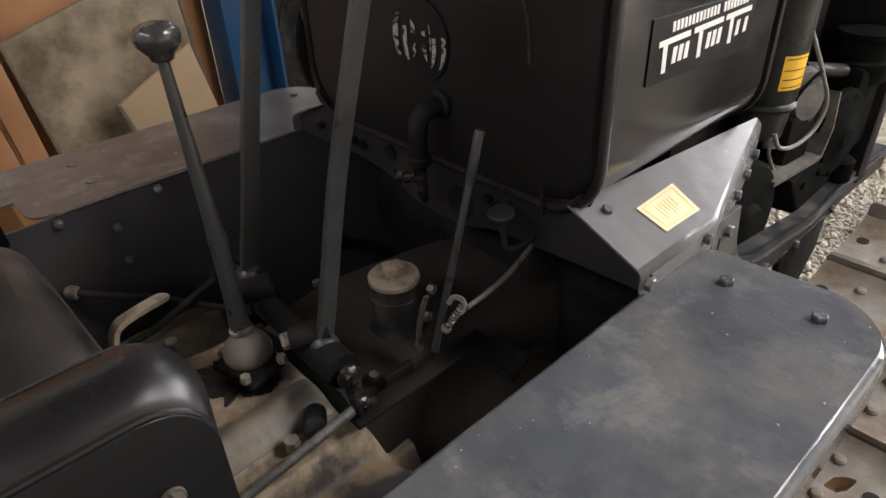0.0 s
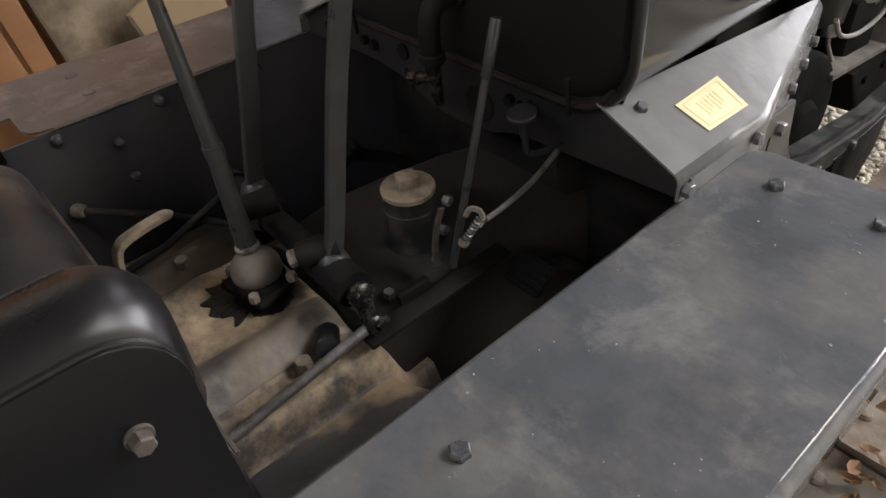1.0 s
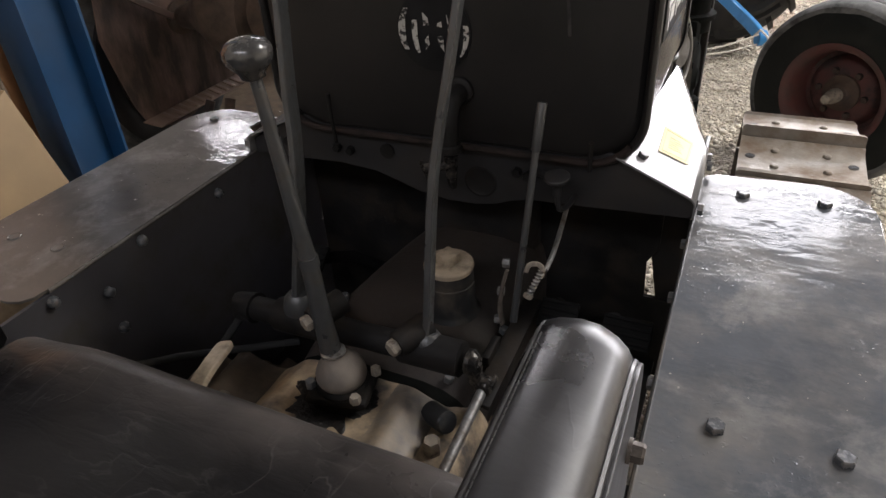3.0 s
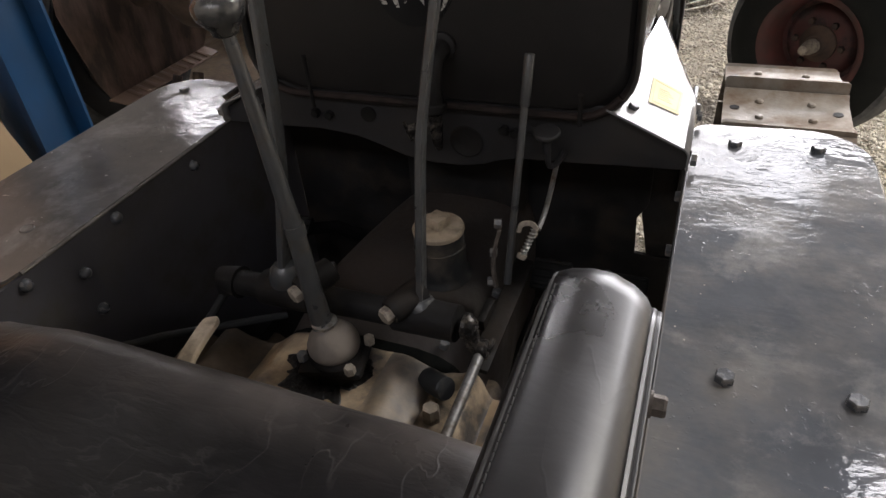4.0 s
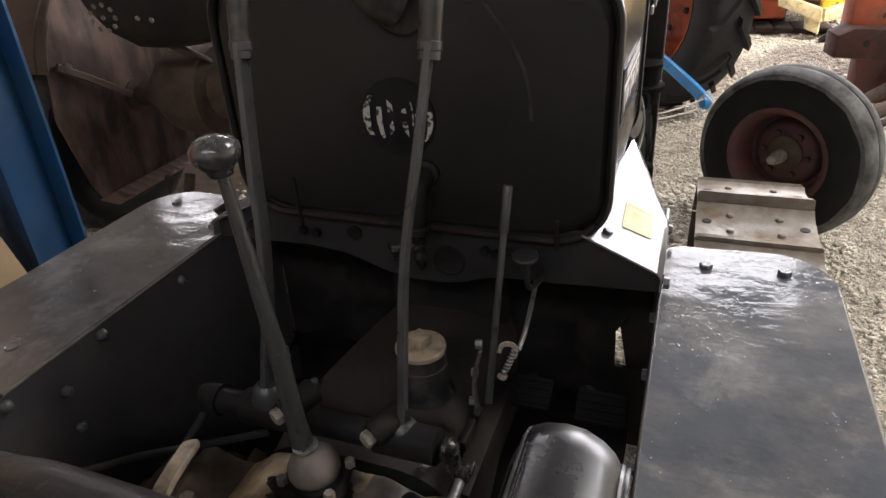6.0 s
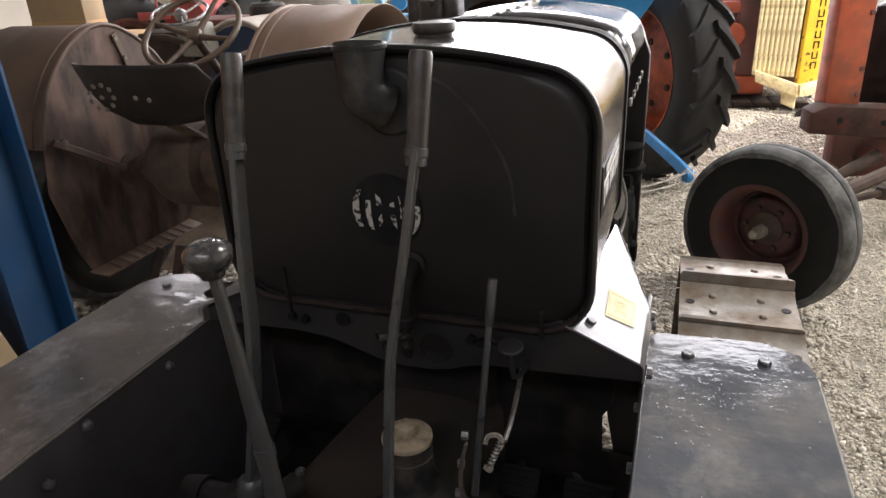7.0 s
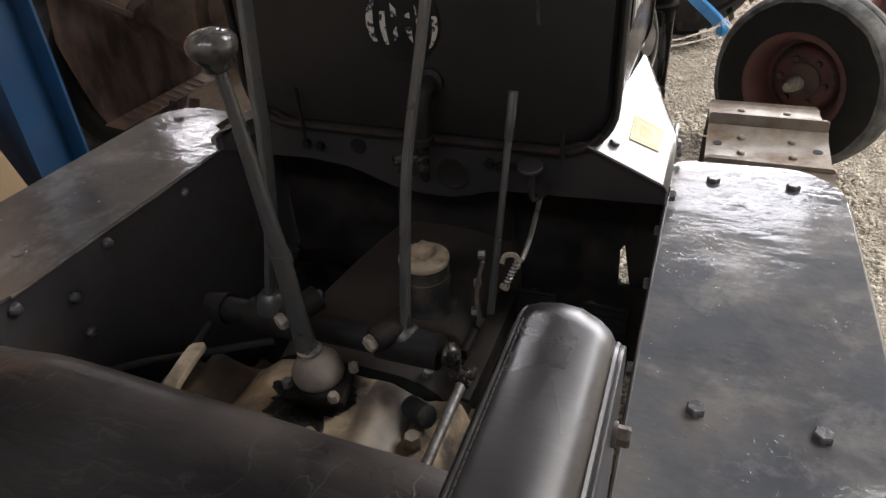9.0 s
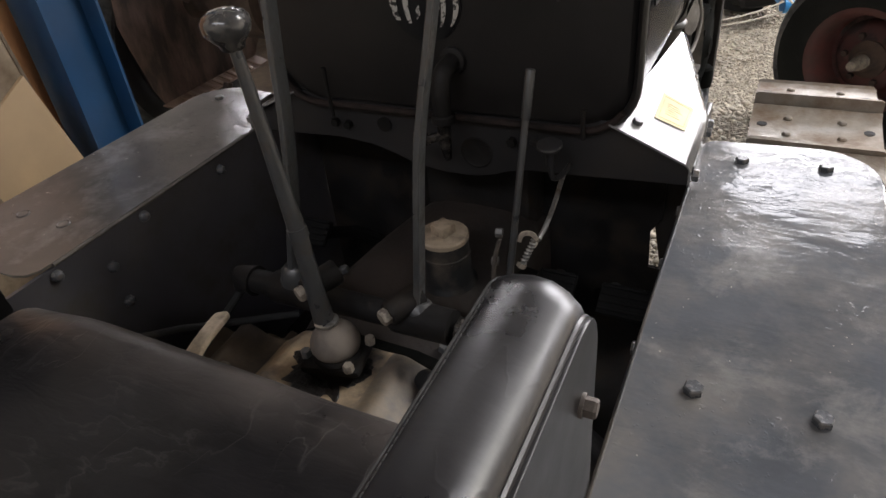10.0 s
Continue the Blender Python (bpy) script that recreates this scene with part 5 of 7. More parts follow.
steering_lever([(0.089, 0.830, 0.692), (0.088, 0.845, 0.745), (0.087, 0.880, 0.889), (0.0935, 0.896, 0.965), (0.104, 0.911, 1.041), (0.1135, 0.93, 1.125), (0.1175, 0.938, 1.16)],
               (0.1175, 0.938, 1.158), (0.121, 0.961, 1.266))
steering_lever([(-0.116, 0.838, 0.70), (-0.112, 0.846, 0.75), (-0.103, 0.863, 0.84), (-0.105, 0.885, 0.935), (-0.117, 0.908, 1.005), (-0.1275, 0.936, 1.10), (-0.132, 0.95, 1.152)],
               (-0.132, 0.95, 1.150), (-0.136, 0.977, 1.262))


def cross_shaft():
    bm = bm_new()
    tube(bm, [(-0.205, 0.842, 0.668), (0.10, 0.828, 0.683)], 0.0185, 18)
    sh = part("cross_shaft", bm, M["black"], crawler, "dark cross shaft carrying the levers")
    bm = bm_new()
    tube(bm, [(0.055, 0.83, 0.684), (0.14, 0.826, 0.687)], [0.025, 0.024], 20)
    part("lever_hub", bm, M["black"], sh, "dark lever hub")
    bm = bm_new()
    lathe(bm, [(0.0155, 0), (0.017, 0.002), (0.017, 0.008), (0.013, 0.011), (0.011, 0.016), (0.004, 0.017)], (0.147, 0.826, 0.687), (1, -0.06, 0.04), 18)
    part("end_nut", bm, M["oilnut"], sh, "oily dark end nut")
    bm = bm_new()
    tube(bm, [(-0.155, 0.841, 0.671), (-0.075, 0.838, 0.675)], [0.026, 0.026], 18)
    part("lever_hub", bm, M["black"], sh, "dark lever hub")
    bm = bm_new()
    tube(bm, [(-0.20, 0.842, 0.668), (-0.225, 0.843, 0.667), (-0.225, 0.84, 0.65)], [0.024, 0.022, 0.018], 14)
    part("end_crank", bm, M["black"], sh)
    # pinch lugs with pale bolt heads
    for x, y, z in ((-0.061, 0.786, 0.724), (0.059, 0.797, 0.708)):
        bm = bm_new()
        d = Vector((-0.42, -0.85, -0.12)).normalized()
        p = Vector((x, y, z))
        lathe(bm, [(0.018, -0.055), (0.0185, -0.04), (0.0175, -0.008), (0.015, -0.003)], p, d, 18)
        part("pinch_lug", bm, M["black"], sh)
        bolt(sh, p - d * 0.004, d, r=0.0115, h=0.012, kind="boltdust")
    # the rod with its clevis along the right-hand side
    bm = bm_new()
    tube(bm, [(0.171, 0.822, 0.653), (0.166, 0.72, 0.632), (0.16, 0.55, 0.602)], 0.0068, 12)
    rod = part("link_rod", bm, M["greysteel"], sh, "slim grey steel link rod")
    bm = bm_new()
    lathe(bm, [(0.011, -0.008), (0.0135, -0.004), (0.0135, 0.006), (0.01, 0.009)], (0.171, 0.824, 0.653), (1, 0, 0.1), 14)
    tube(bm, [(0.155, 0.826, 0.685), (0.160, 0.825, 0.655), (0.166, 0.824, 0.648)], [0.012, 0.010, 0.009], 10)
    box(bm, (0.181, 0.832, 0.656), (0.006, 0.018, 0.010), (20, 0, 0), 0.002)
    part("clevis", bm, M["oilnut"], rod, "worn clevis with split pin")
    # the flat strip running along the right of the hump
    bm = bm_new()
    box(bm, (0.168, 0.93, 0.628), (0.028, 0.24, 0.008), (0, 8, 0), 0.002)
    box(bm, (0.152, 0.90, 0.642), (0.012, 0.05, 0.018), (0, 0, 0), 0.003)
    part("rail_strip", bm, M["black"], sh)


cross_shaft()


def small_controls():
    # hand lever with its clevis, spring and rod
    bm = bm_new()
    tip, base = Vector((0.1755, 1.040, 0.958)), Vector((0.166, 0.957, 0.655))
    mid = tip.lerp(base, 0.2)
    tube(bm, [tip, tip + (mid - tip) * 0.03, mid, mid + (base - tip) * 0.01], [0.0058, 0.0068, 0.0064, 0.0045], 14)
    tube(bm, [mid, tip.lerp(base, 0.6), base], [0.0048, 0.0048, 0.0055], 12)
    h = part("hand_lever", bm, M["lever"], crawler, "short grey hand lever on a pivot")
    bm = bm_new()
    tube(bm, smooth_path([(0.157, 0.955, 0.745), (0.152, 0.95, 0.72), (0.150, 0.945, 0.69), (0.155, 0.94, 0.66)], 4), 1, flat=(0.0045, 0.0022), side=(0, 1, 0))
    part("quadrant", bm, M["dimbolt"], h, "worn bright quadrant strip")
    for p in ((0.155, 0.972, 0.745), (0.15, 0.965, 0.70), (0.15, 0.95, 0.66)):
        bolt(h, p, (-1, -0.2, 0), r=0.007, h=0.010, kind="greysteel")
    bm = bm_new()
    tube(bm, smooth_path([(0.178, 0.974, 0.733), (0.181, 0.981, 0.742), (0.193, 0.985, 0.743), (0.2005, 0.983, 0.735), (0.198, 0.977, 0.727)], 5), 1, flat=(0.0036, 0.0018), side=(0, 0.4, 1))
    part("clevis", bm, M["boltdust"], h, "pale bent clevis")
    bm = bm_new()
    a, b = Vector((0.199, 0.979, 0.737)), Vector((0.187, 0.963, 0.706))
    u, w = frame_of(b - a)
    pts = []
    for k in range(85):
        t = k / 84
        an = 2 * math.pi * 7 * t
        pts.append(a.lerp(b, t) + 0.0044 * (u * math.cos(an) + w * math.sin(an)))
    tube(bm, pts, 0.0012, 5)
    part("spring", bm, M["steel"], h, "small coil spring")
    bm = bm_new()
    tube(bm, [a, b], 0.0035, 8)
    bolt(h, b, (b - a), r=0.007, h=0.007, kind="boltdust")
    tube(bm, smooth_path([(0.203, 0.985, 0.735), (0.203, 1.02, 0.738), (0.20, 1.07, 0.745), (0.198, 1.12, 0.766)], 4), 0.0038, 8)
    part("pull_rod", bm, M["greysteel"], h, "thin grey pull rod")
    # dusty pedal handle and rods on the left
    bm = bm_new()
    tube(bm, smooth_path([(-0.146, 0.632, 0.585), (-0.140, 0.636, 0.66), (-0.138, 0.640, 0.690), (-0.1385, 0.652, 0.707), (-0.144, 0.685, 0.711), (-0.149, 0.715, 0.711), (-0.1515, 0.729, 0.710)], 5),
         [0.9] * 15 + [1.0] * 10 + [1.0, 0.98, 0.92, 0.8, 0.6, 0.35], flat=(0.0118, 0.0045), side=(1, 0.1, 0.15))
    part("latch_handle", bm, M["dust"], crawler, "bent flat handle coated with dust")
    bm = bm_new()
    tube(bm, [(-0.225, 0.838, 0.655), (-0.235, 0.72, 0.605), (-0.24, 0.60, 0.585)], 0.0062, 10)
    part("link_rod", bm, M["railpaint"], crawler, "thin grey link rod")
    bm = bm_new()
    tube(bm, [(-0.372, 0.645, 0.645), (-0.28, 0.745, 0.628), (-0.15, 0.86, 0.602)], 0.006, 10)
    pr = part("pull_rod", bm, M["railpaint"], crawler, "long grey rod with a round end")
    bm = bm_new()
    lathe(bm, [(0.006, -0.012), (0.011, -0.01), (0.012, 0.0), (0.009, 0.008)], (-0.372, 0.645, 0.645), (-0.6, -0.7, 0.1), 14)
    part("rod_end", bm, M["boltdust"], pr, "tan dusty rod end")
    # ribbed foot pedals
    def pedal(x, y, z, w):
        bm = bm_new()
        box(bm, (x, y, z), (w, 0.05, 0.012), (35, 0, 0), 0.003)
        for k in range(4):
            o = -0.018 + 0.012 * k
            box(bm, (x, y + o * math.cos(radians(35)) - 0.004, z + o * math.sin(radians(35)) + 0.007), (w * 0.94, 0.004, 0.006), (35, 0, 0), 0.001)
        tube(bm, [(x, y + 0.01, z - 0.01), (x * 0.9, y + 0.09, z - 0.05), (x * 0.75, y + 0.2, z - 0.16)], [0.012, 0.012, 0.014], 10)
        part("foot_pedal", bm, M["pedal"], crawler, "ribbed black foot pedal")
    pedal(0.207, 1.06, 0.598, 0.06)
    pedal(0.315, 1.05, 0.60, 0.075)
    pedal(-0.262, 1.07, 0.60, 0.06)
    # black sheet added below so that the footwell ends in darkness
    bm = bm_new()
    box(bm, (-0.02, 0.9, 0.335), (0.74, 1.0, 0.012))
    part("belly_plate", bm, M["black"], crawler, "black sheet added below the dark footwell")
    # added black sheet ahead, hiding the gravel but for one slit
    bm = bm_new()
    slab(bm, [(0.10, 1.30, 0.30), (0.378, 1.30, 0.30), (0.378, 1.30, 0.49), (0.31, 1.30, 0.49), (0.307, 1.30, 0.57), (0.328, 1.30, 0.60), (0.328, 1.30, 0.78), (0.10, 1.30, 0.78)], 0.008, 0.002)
    part("clutch_guard", bm, M["black"], crawler, "black sheet added to close the dark footwell")
    # added black strip that narrows the slit
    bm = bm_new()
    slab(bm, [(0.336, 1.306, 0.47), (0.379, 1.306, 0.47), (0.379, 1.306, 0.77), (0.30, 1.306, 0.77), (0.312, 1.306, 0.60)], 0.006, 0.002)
    part("guard_strap", bm, M["black"], crawler, "black strip added to close the dark footwell")
    # the same added black cover on the left
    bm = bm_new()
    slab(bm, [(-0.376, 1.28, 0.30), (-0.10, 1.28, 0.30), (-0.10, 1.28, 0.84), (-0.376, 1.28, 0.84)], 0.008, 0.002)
    part("clutch_guard", bm, M["black"], crawler, "black sheet added to close the dark footwell")


small_controls()


def seat():
    """Padded vinyl seat: a deep cushion between two armrests with metal sides."""
    bm = bm_new()
    nx, ny = 32, 30
    grid = []
    for j in range(ny + 1):
        v = 1 - (1 - j / ny) ** 1.7
        row = []
        for i in range(nx + 1):
            u = i / nx
            x = -0.292 + 0.584 * u
            y = 0.02 + 0.585 * v
            ed = min(1.0, 6 * min(u, 1 - u))
            roll = max(0.0, (v - 0.90) / 0.10)
            z = 0.747 + 0.050 * math.sqrt(max(0.0, 1 - roll ** 2.6)) * (0.75 + 0.25 * ed) + 0.013 * math.exp(-((u - 0.3) ** 2) / 0.05) * min(1.0, 1.6 * (1 - roll) + 0.0) * v
            z -= 0.012 * math.exp(-((u - 0.5) ** 2 + (v - 0.35) ** 2) / 0.06)
            z += 0.022 * (1 - u) * math.sqrt(max(0.0, 1 - roll ** 2.6)) + 0.003 * noise.noise(Vector((x * 9, y * 9, 0)))
            row.append(bm.verts.new((x, y, z)))
        grid.append(row)
    for a, b in zip(grid, grid[1:]):
        for i in range(nx):
            bm.faces.new((a[i], a[i + 1], b[i + 1], b[i]))
    rim = grid[0] + [r[-1] for r in grid[1:]] + grid[-1][-2::-1] + [r[0] for r in grid[-2:0:-1]]
    low = []
    for vtx in rim:
        low.append(bm.verts.new((vtx.co.x, vtx.co.y + (0.004 if vtx.co.y > 0.5 else 0), 0.66)))
    n = len(rim)
    for i in range(n):
        bm.faces.new((rim[i], rim[(i + 1) % n], low[(i + 1) % n], low[i]))
    bm.faces.new(low[::-1])
    st = part("seat", bm, M["vinyl"], crawler, "black padded vinyl tractor seat with creases", 60)
    bm = bm_new()
    tube(bm, [(x, 0.6065, 0.74) for x in np.linspace(-0.285, 0.285, 12)], 0.004, 8)
    part("piping", bm, M["vinyl"], st)
    bm = bm_new()
    box(bm, (0, 0.33, 0.63), (0.52, 0.5, 0.05), bevel=0.005)
    part("seat_frame", bm, M["inner"], st, "dark seat frame")
    for s in (-1, 1):
        prof = [(0.05, 1.004)] + [(0.558 + 0.042 * math.sin(radians(a)), 0.962 + 0.042 * math.cos(radians(a))) for a in range(0, 91, 15)] + [(0.600, 0.86), (0.604, 0.76), (0.58, 0.74), (0.05, 0.74)]
        bm = bm_new()
        pad = [(0.05, 1.004)] + [(0.558 + 0.042 * math.sin(radians(a)), 0.962 + 0.042 * math.cos(radians(a))) for a in range(0, 91, 11)] + [(0.545 + 0.055 * math.sin(radians(a)), 0.905 + 0.055 * math.cos(radians(a))) for a in range(100, 181, 16)] + [(0.05, 0.85)]
        rings = []
        for x, dy, dz in ((0.2995, -0.012, -0.045), (0.303, -0.007, -0.022), (0.308, -0.003, -0.008), (0.3125, -0.001, -0.003), (0.320, 0.001, -0.0005), (0.333, 0.002, 0.001), (0.346, 0.001, 0.0003), (0.358, -0.003, -0.003), (0.366, -0.007, -0.0075), (0.371, -0.011, -0.014)):
            rings.append([(s * x, y + (dy if y > 0.53 else 0), z + (dz if z > 0.92 else -dz)) for y, z in pad])
        loft(bm, rings)
        arm = part("armrest", bm, M["armvinyl"], st, "black padded armrest with a rounded front", 50)
        for xp, dn in ((0.3115, 0.0045), (0.371, 0.016)):
            bm = bm_new()
            tube(bm, [(s * xp, y - (0.6 * dn if y > 0.53 else 0), z - (dn if z > 0.93 else 0)) for y, z in pad[:11]], 0.0028 if xp > 0.33 else 0.0017, 8)
            part("piping", bm, M["armvinyl"] if xp > 0.33 else M["thread"], arm, "stitched piping")
        bm = bm_new()
        for q in range(84):
            y = 0.08 + 0.0057 * q
            tube(bm, [(s * 0.3142, y, 1.0017), (s * 0.3144, y + 0.0023, 1.0022), (s * 0.3142, y + 0.0046, 1.0017)], 0.0006, 5)
        part("stitching", bm, M["thread"], arm, "dull thread stitches")
        bm = bm_new()
        slab(bm, [(s * 0.3745, y - (0.008 if y > 0.5 else 0), z - (0.016 if z > 0.93 else -0.0)) for y, z in prof], 0.004, 0.001)
        part("side_plate", bm, M["armside"], arm, "flat black side plate", 35, 0.005)
        bolt(arm, (s * 0.3765, 0.553, 0.922), (s, 0, 0), r=0.0072, h=0.009, kind="dimbolt", washer=0.0088)
        bolt(arm, (s * 0.3765, 0.25, 0.916), (s, 0, 0), r=0.0072, h=0.009, kind="dimbolt", washer=0.0088)


seat()


def engine_side():
    """What shows ahead of the apron on the right: air cleaner, pump, cover, cable and the frame rail."""
    cx, cy = 0.214, 1.775
    bm = bm_new()
    lathe(bm, [(0.040, 0.75), (0.048, 0.755), (0.052, 0.795), (0.052, 0.81), (0.060, 0.813), (0.062, 0.818), (0.060, 0.823), (0.056, 0.827), (0.0585, 0.837), (0.0585, 1.16), (0.05, 1.175), (0.01, 1.18)], (cx, cy, -0.022), seg=32)
    ac = part("air_cleaner", bm, M["cleaner"], crawler, "grey cylindrical air cleaner with an amber label")
    bm = bm_new()
    R = 0.0592
    pts0 = [(cx + R * math.cos(a), cy + R * math.sin(a)) for a in [radians(-48 + 7 * k) for k in range(9)]]
    rings = [[(x, y, 0.835), (x, y, 0.898)] for x, y in pts0]
    loft(bm, rings, closed=False, caps=False)
    lab = part("label", bm, M["warn"], ac, "amber warning label")
    bm = bm_new()
    R = 0.0596
    for z0 in (0.840, 0.854, 0.871, 0.891):
        loft(bm, [[(cx + R * math.cos(radians(a)), cy + R * math.sin(radians(a)), z0), (cx + R * math.cos(radians(a)), cy + R * math.sin(radians(a)), z0 + 0.0018)] for a in range(-44, 5, 8)], closed=False, caps=False)
    part("label_print", bm, M["signblack"], lab)
    bm = bm_new()
    lathe(bm, [(0.012, 0), (0.014, 0.01), (0.014, 0.02), (0.006, 0.022)], (0.252, 1.758, 0.736), (0.2, -0.2, -1), 12)
    tube(bm, [(0.252, 1.758, 0.723), (0.257, 1.757, 0.70), (0.270, 1.765, 0.668)], 0.004, 8)
    part("drain_cock", bm, M["greysteel"], ac)
    # magneto body and bracket
    bm = bm_new()
    lathe(bm, [(0.060, -0.02), (0.062, 0.0), (0.062, 0.04), (0.056, 0.052), (0.038, 0.056), (0.036, 0.066), (0.012, 0.068)], (0.215, 1.865, 0.785), (1, -0.35, 0.05), 28)
    mag = part("magneto", bm, M["magneto"], crawler, "dull grey round magneto")
    bm = bm_new()
    tube(bm, [Vector((0.262, 1.849, 0.787)) + Vector((0.02 * math.cos(a), 0.062 * math.sin(a) + 0.02 * math.cos(a) * -0.35, 0.062 * math.cos(a))) for a in [radians(-150 + 20 * k) for k in range(16)]], 0.003, 8)
    part("clip_band", bm, M["engdark"], mag, "dark spring clip")
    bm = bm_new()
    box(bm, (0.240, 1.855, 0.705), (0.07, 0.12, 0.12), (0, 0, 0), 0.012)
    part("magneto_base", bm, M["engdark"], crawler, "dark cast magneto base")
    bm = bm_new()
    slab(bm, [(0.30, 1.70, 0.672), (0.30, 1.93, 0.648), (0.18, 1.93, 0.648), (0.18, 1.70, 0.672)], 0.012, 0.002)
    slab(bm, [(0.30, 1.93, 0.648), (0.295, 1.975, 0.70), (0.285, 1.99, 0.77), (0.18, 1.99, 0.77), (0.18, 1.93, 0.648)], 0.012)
    part("engine_tray", bm, M["traydust_shaded"], crawler, "dusty beige tray under the magneto")
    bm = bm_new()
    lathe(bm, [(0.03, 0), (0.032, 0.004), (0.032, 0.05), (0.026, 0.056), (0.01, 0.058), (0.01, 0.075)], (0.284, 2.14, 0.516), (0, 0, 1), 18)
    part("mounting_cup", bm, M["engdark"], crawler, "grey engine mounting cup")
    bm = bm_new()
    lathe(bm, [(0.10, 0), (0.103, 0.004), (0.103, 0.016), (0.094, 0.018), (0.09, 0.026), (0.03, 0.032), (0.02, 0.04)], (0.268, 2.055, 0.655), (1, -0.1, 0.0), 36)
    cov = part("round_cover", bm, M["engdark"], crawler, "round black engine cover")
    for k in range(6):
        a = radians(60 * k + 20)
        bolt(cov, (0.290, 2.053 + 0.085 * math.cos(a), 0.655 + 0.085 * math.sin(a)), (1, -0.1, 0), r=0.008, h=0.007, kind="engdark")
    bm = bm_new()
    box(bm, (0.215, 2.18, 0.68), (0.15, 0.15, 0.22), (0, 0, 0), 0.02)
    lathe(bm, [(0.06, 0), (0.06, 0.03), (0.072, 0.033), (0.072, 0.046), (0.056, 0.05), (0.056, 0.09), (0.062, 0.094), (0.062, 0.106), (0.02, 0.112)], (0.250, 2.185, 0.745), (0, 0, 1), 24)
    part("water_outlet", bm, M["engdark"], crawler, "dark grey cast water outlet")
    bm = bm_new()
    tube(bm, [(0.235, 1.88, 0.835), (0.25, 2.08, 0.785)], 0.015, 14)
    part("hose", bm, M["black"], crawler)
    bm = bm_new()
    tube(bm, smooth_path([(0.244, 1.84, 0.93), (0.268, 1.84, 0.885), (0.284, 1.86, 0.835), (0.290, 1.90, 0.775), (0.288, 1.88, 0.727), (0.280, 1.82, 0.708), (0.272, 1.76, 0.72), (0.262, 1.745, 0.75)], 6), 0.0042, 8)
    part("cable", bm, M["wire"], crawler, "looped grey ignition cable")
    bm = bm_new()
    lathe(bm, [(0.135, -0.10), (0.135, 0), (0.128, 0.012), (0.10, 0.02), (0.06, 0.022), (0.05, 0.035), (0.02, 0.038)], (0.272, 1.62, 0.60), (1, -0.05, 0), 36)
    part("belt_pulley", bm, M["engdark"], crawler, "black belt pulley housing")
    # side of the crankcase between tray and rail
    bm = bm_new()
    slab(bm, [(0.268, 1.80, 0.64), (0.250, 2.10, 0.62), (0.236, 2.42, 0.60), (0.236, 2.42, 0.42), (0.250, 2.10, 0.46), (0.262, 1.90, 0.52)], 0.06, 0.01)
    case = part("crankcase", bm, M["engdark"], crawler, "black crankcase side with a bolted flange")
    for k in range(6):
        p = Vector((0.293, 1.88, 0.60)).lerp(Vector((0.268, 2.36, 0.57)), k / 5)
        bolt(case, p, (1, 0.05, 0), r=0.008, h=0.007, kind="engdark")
    # frame rail, an angle section with bolts, falling away to the front
    bm = bm_new()
    line = [Vector(p) for p in ((0.374, 1.36, 0.675), (0.350, 1.54, 0.592), (0.322, 1.90, 0.50), (0.300, 2.17, 0.483), (0.280, 2.56, 0.428))]
    for off, sz in (((0, 0, 0), (0.010, 0.062)), ((-0.014, 0, 0.027), (0.034, 0.008)), ((0.006, 0, 0.014), (0.010, 0.007))):
        o = Vector(off)
        w, h = sz[0] / 2, sz[1] / 2
        loft(bm, [[p + o + Vector(q) for q in ((-w, 0, -h), (w, 0, -h), (w, 0, h), (-w, 0, h))] for p in line])
    rail = part("frame_rail", bm, M["railpaint"], crawler, "dark grey frame rail with worn edges")
    for p in (line[0].lerp(line[1], 0.5), line[1].lerp(line[2], 0.15), line[1].lerp(line[2], 0.7), line[2].lerp(line[3], 0.6)):
        bolt(rail, p + Vector((0.005, 0, -0.012)), (1, 0, 0), r=0.010, h=0.009)
    bm = bm_new()
    slab(bm, [(0.338, 1.70, 0.53), (0.312, 2.03, 0.475), (0.312, 2.02, 0.39), (0.318, 1.93, 0.33), (0.330, 1.78, 0.34)], 0.014, 0.004)
    part("idler_bracket", bm, M["black"], rail)


engine_side()


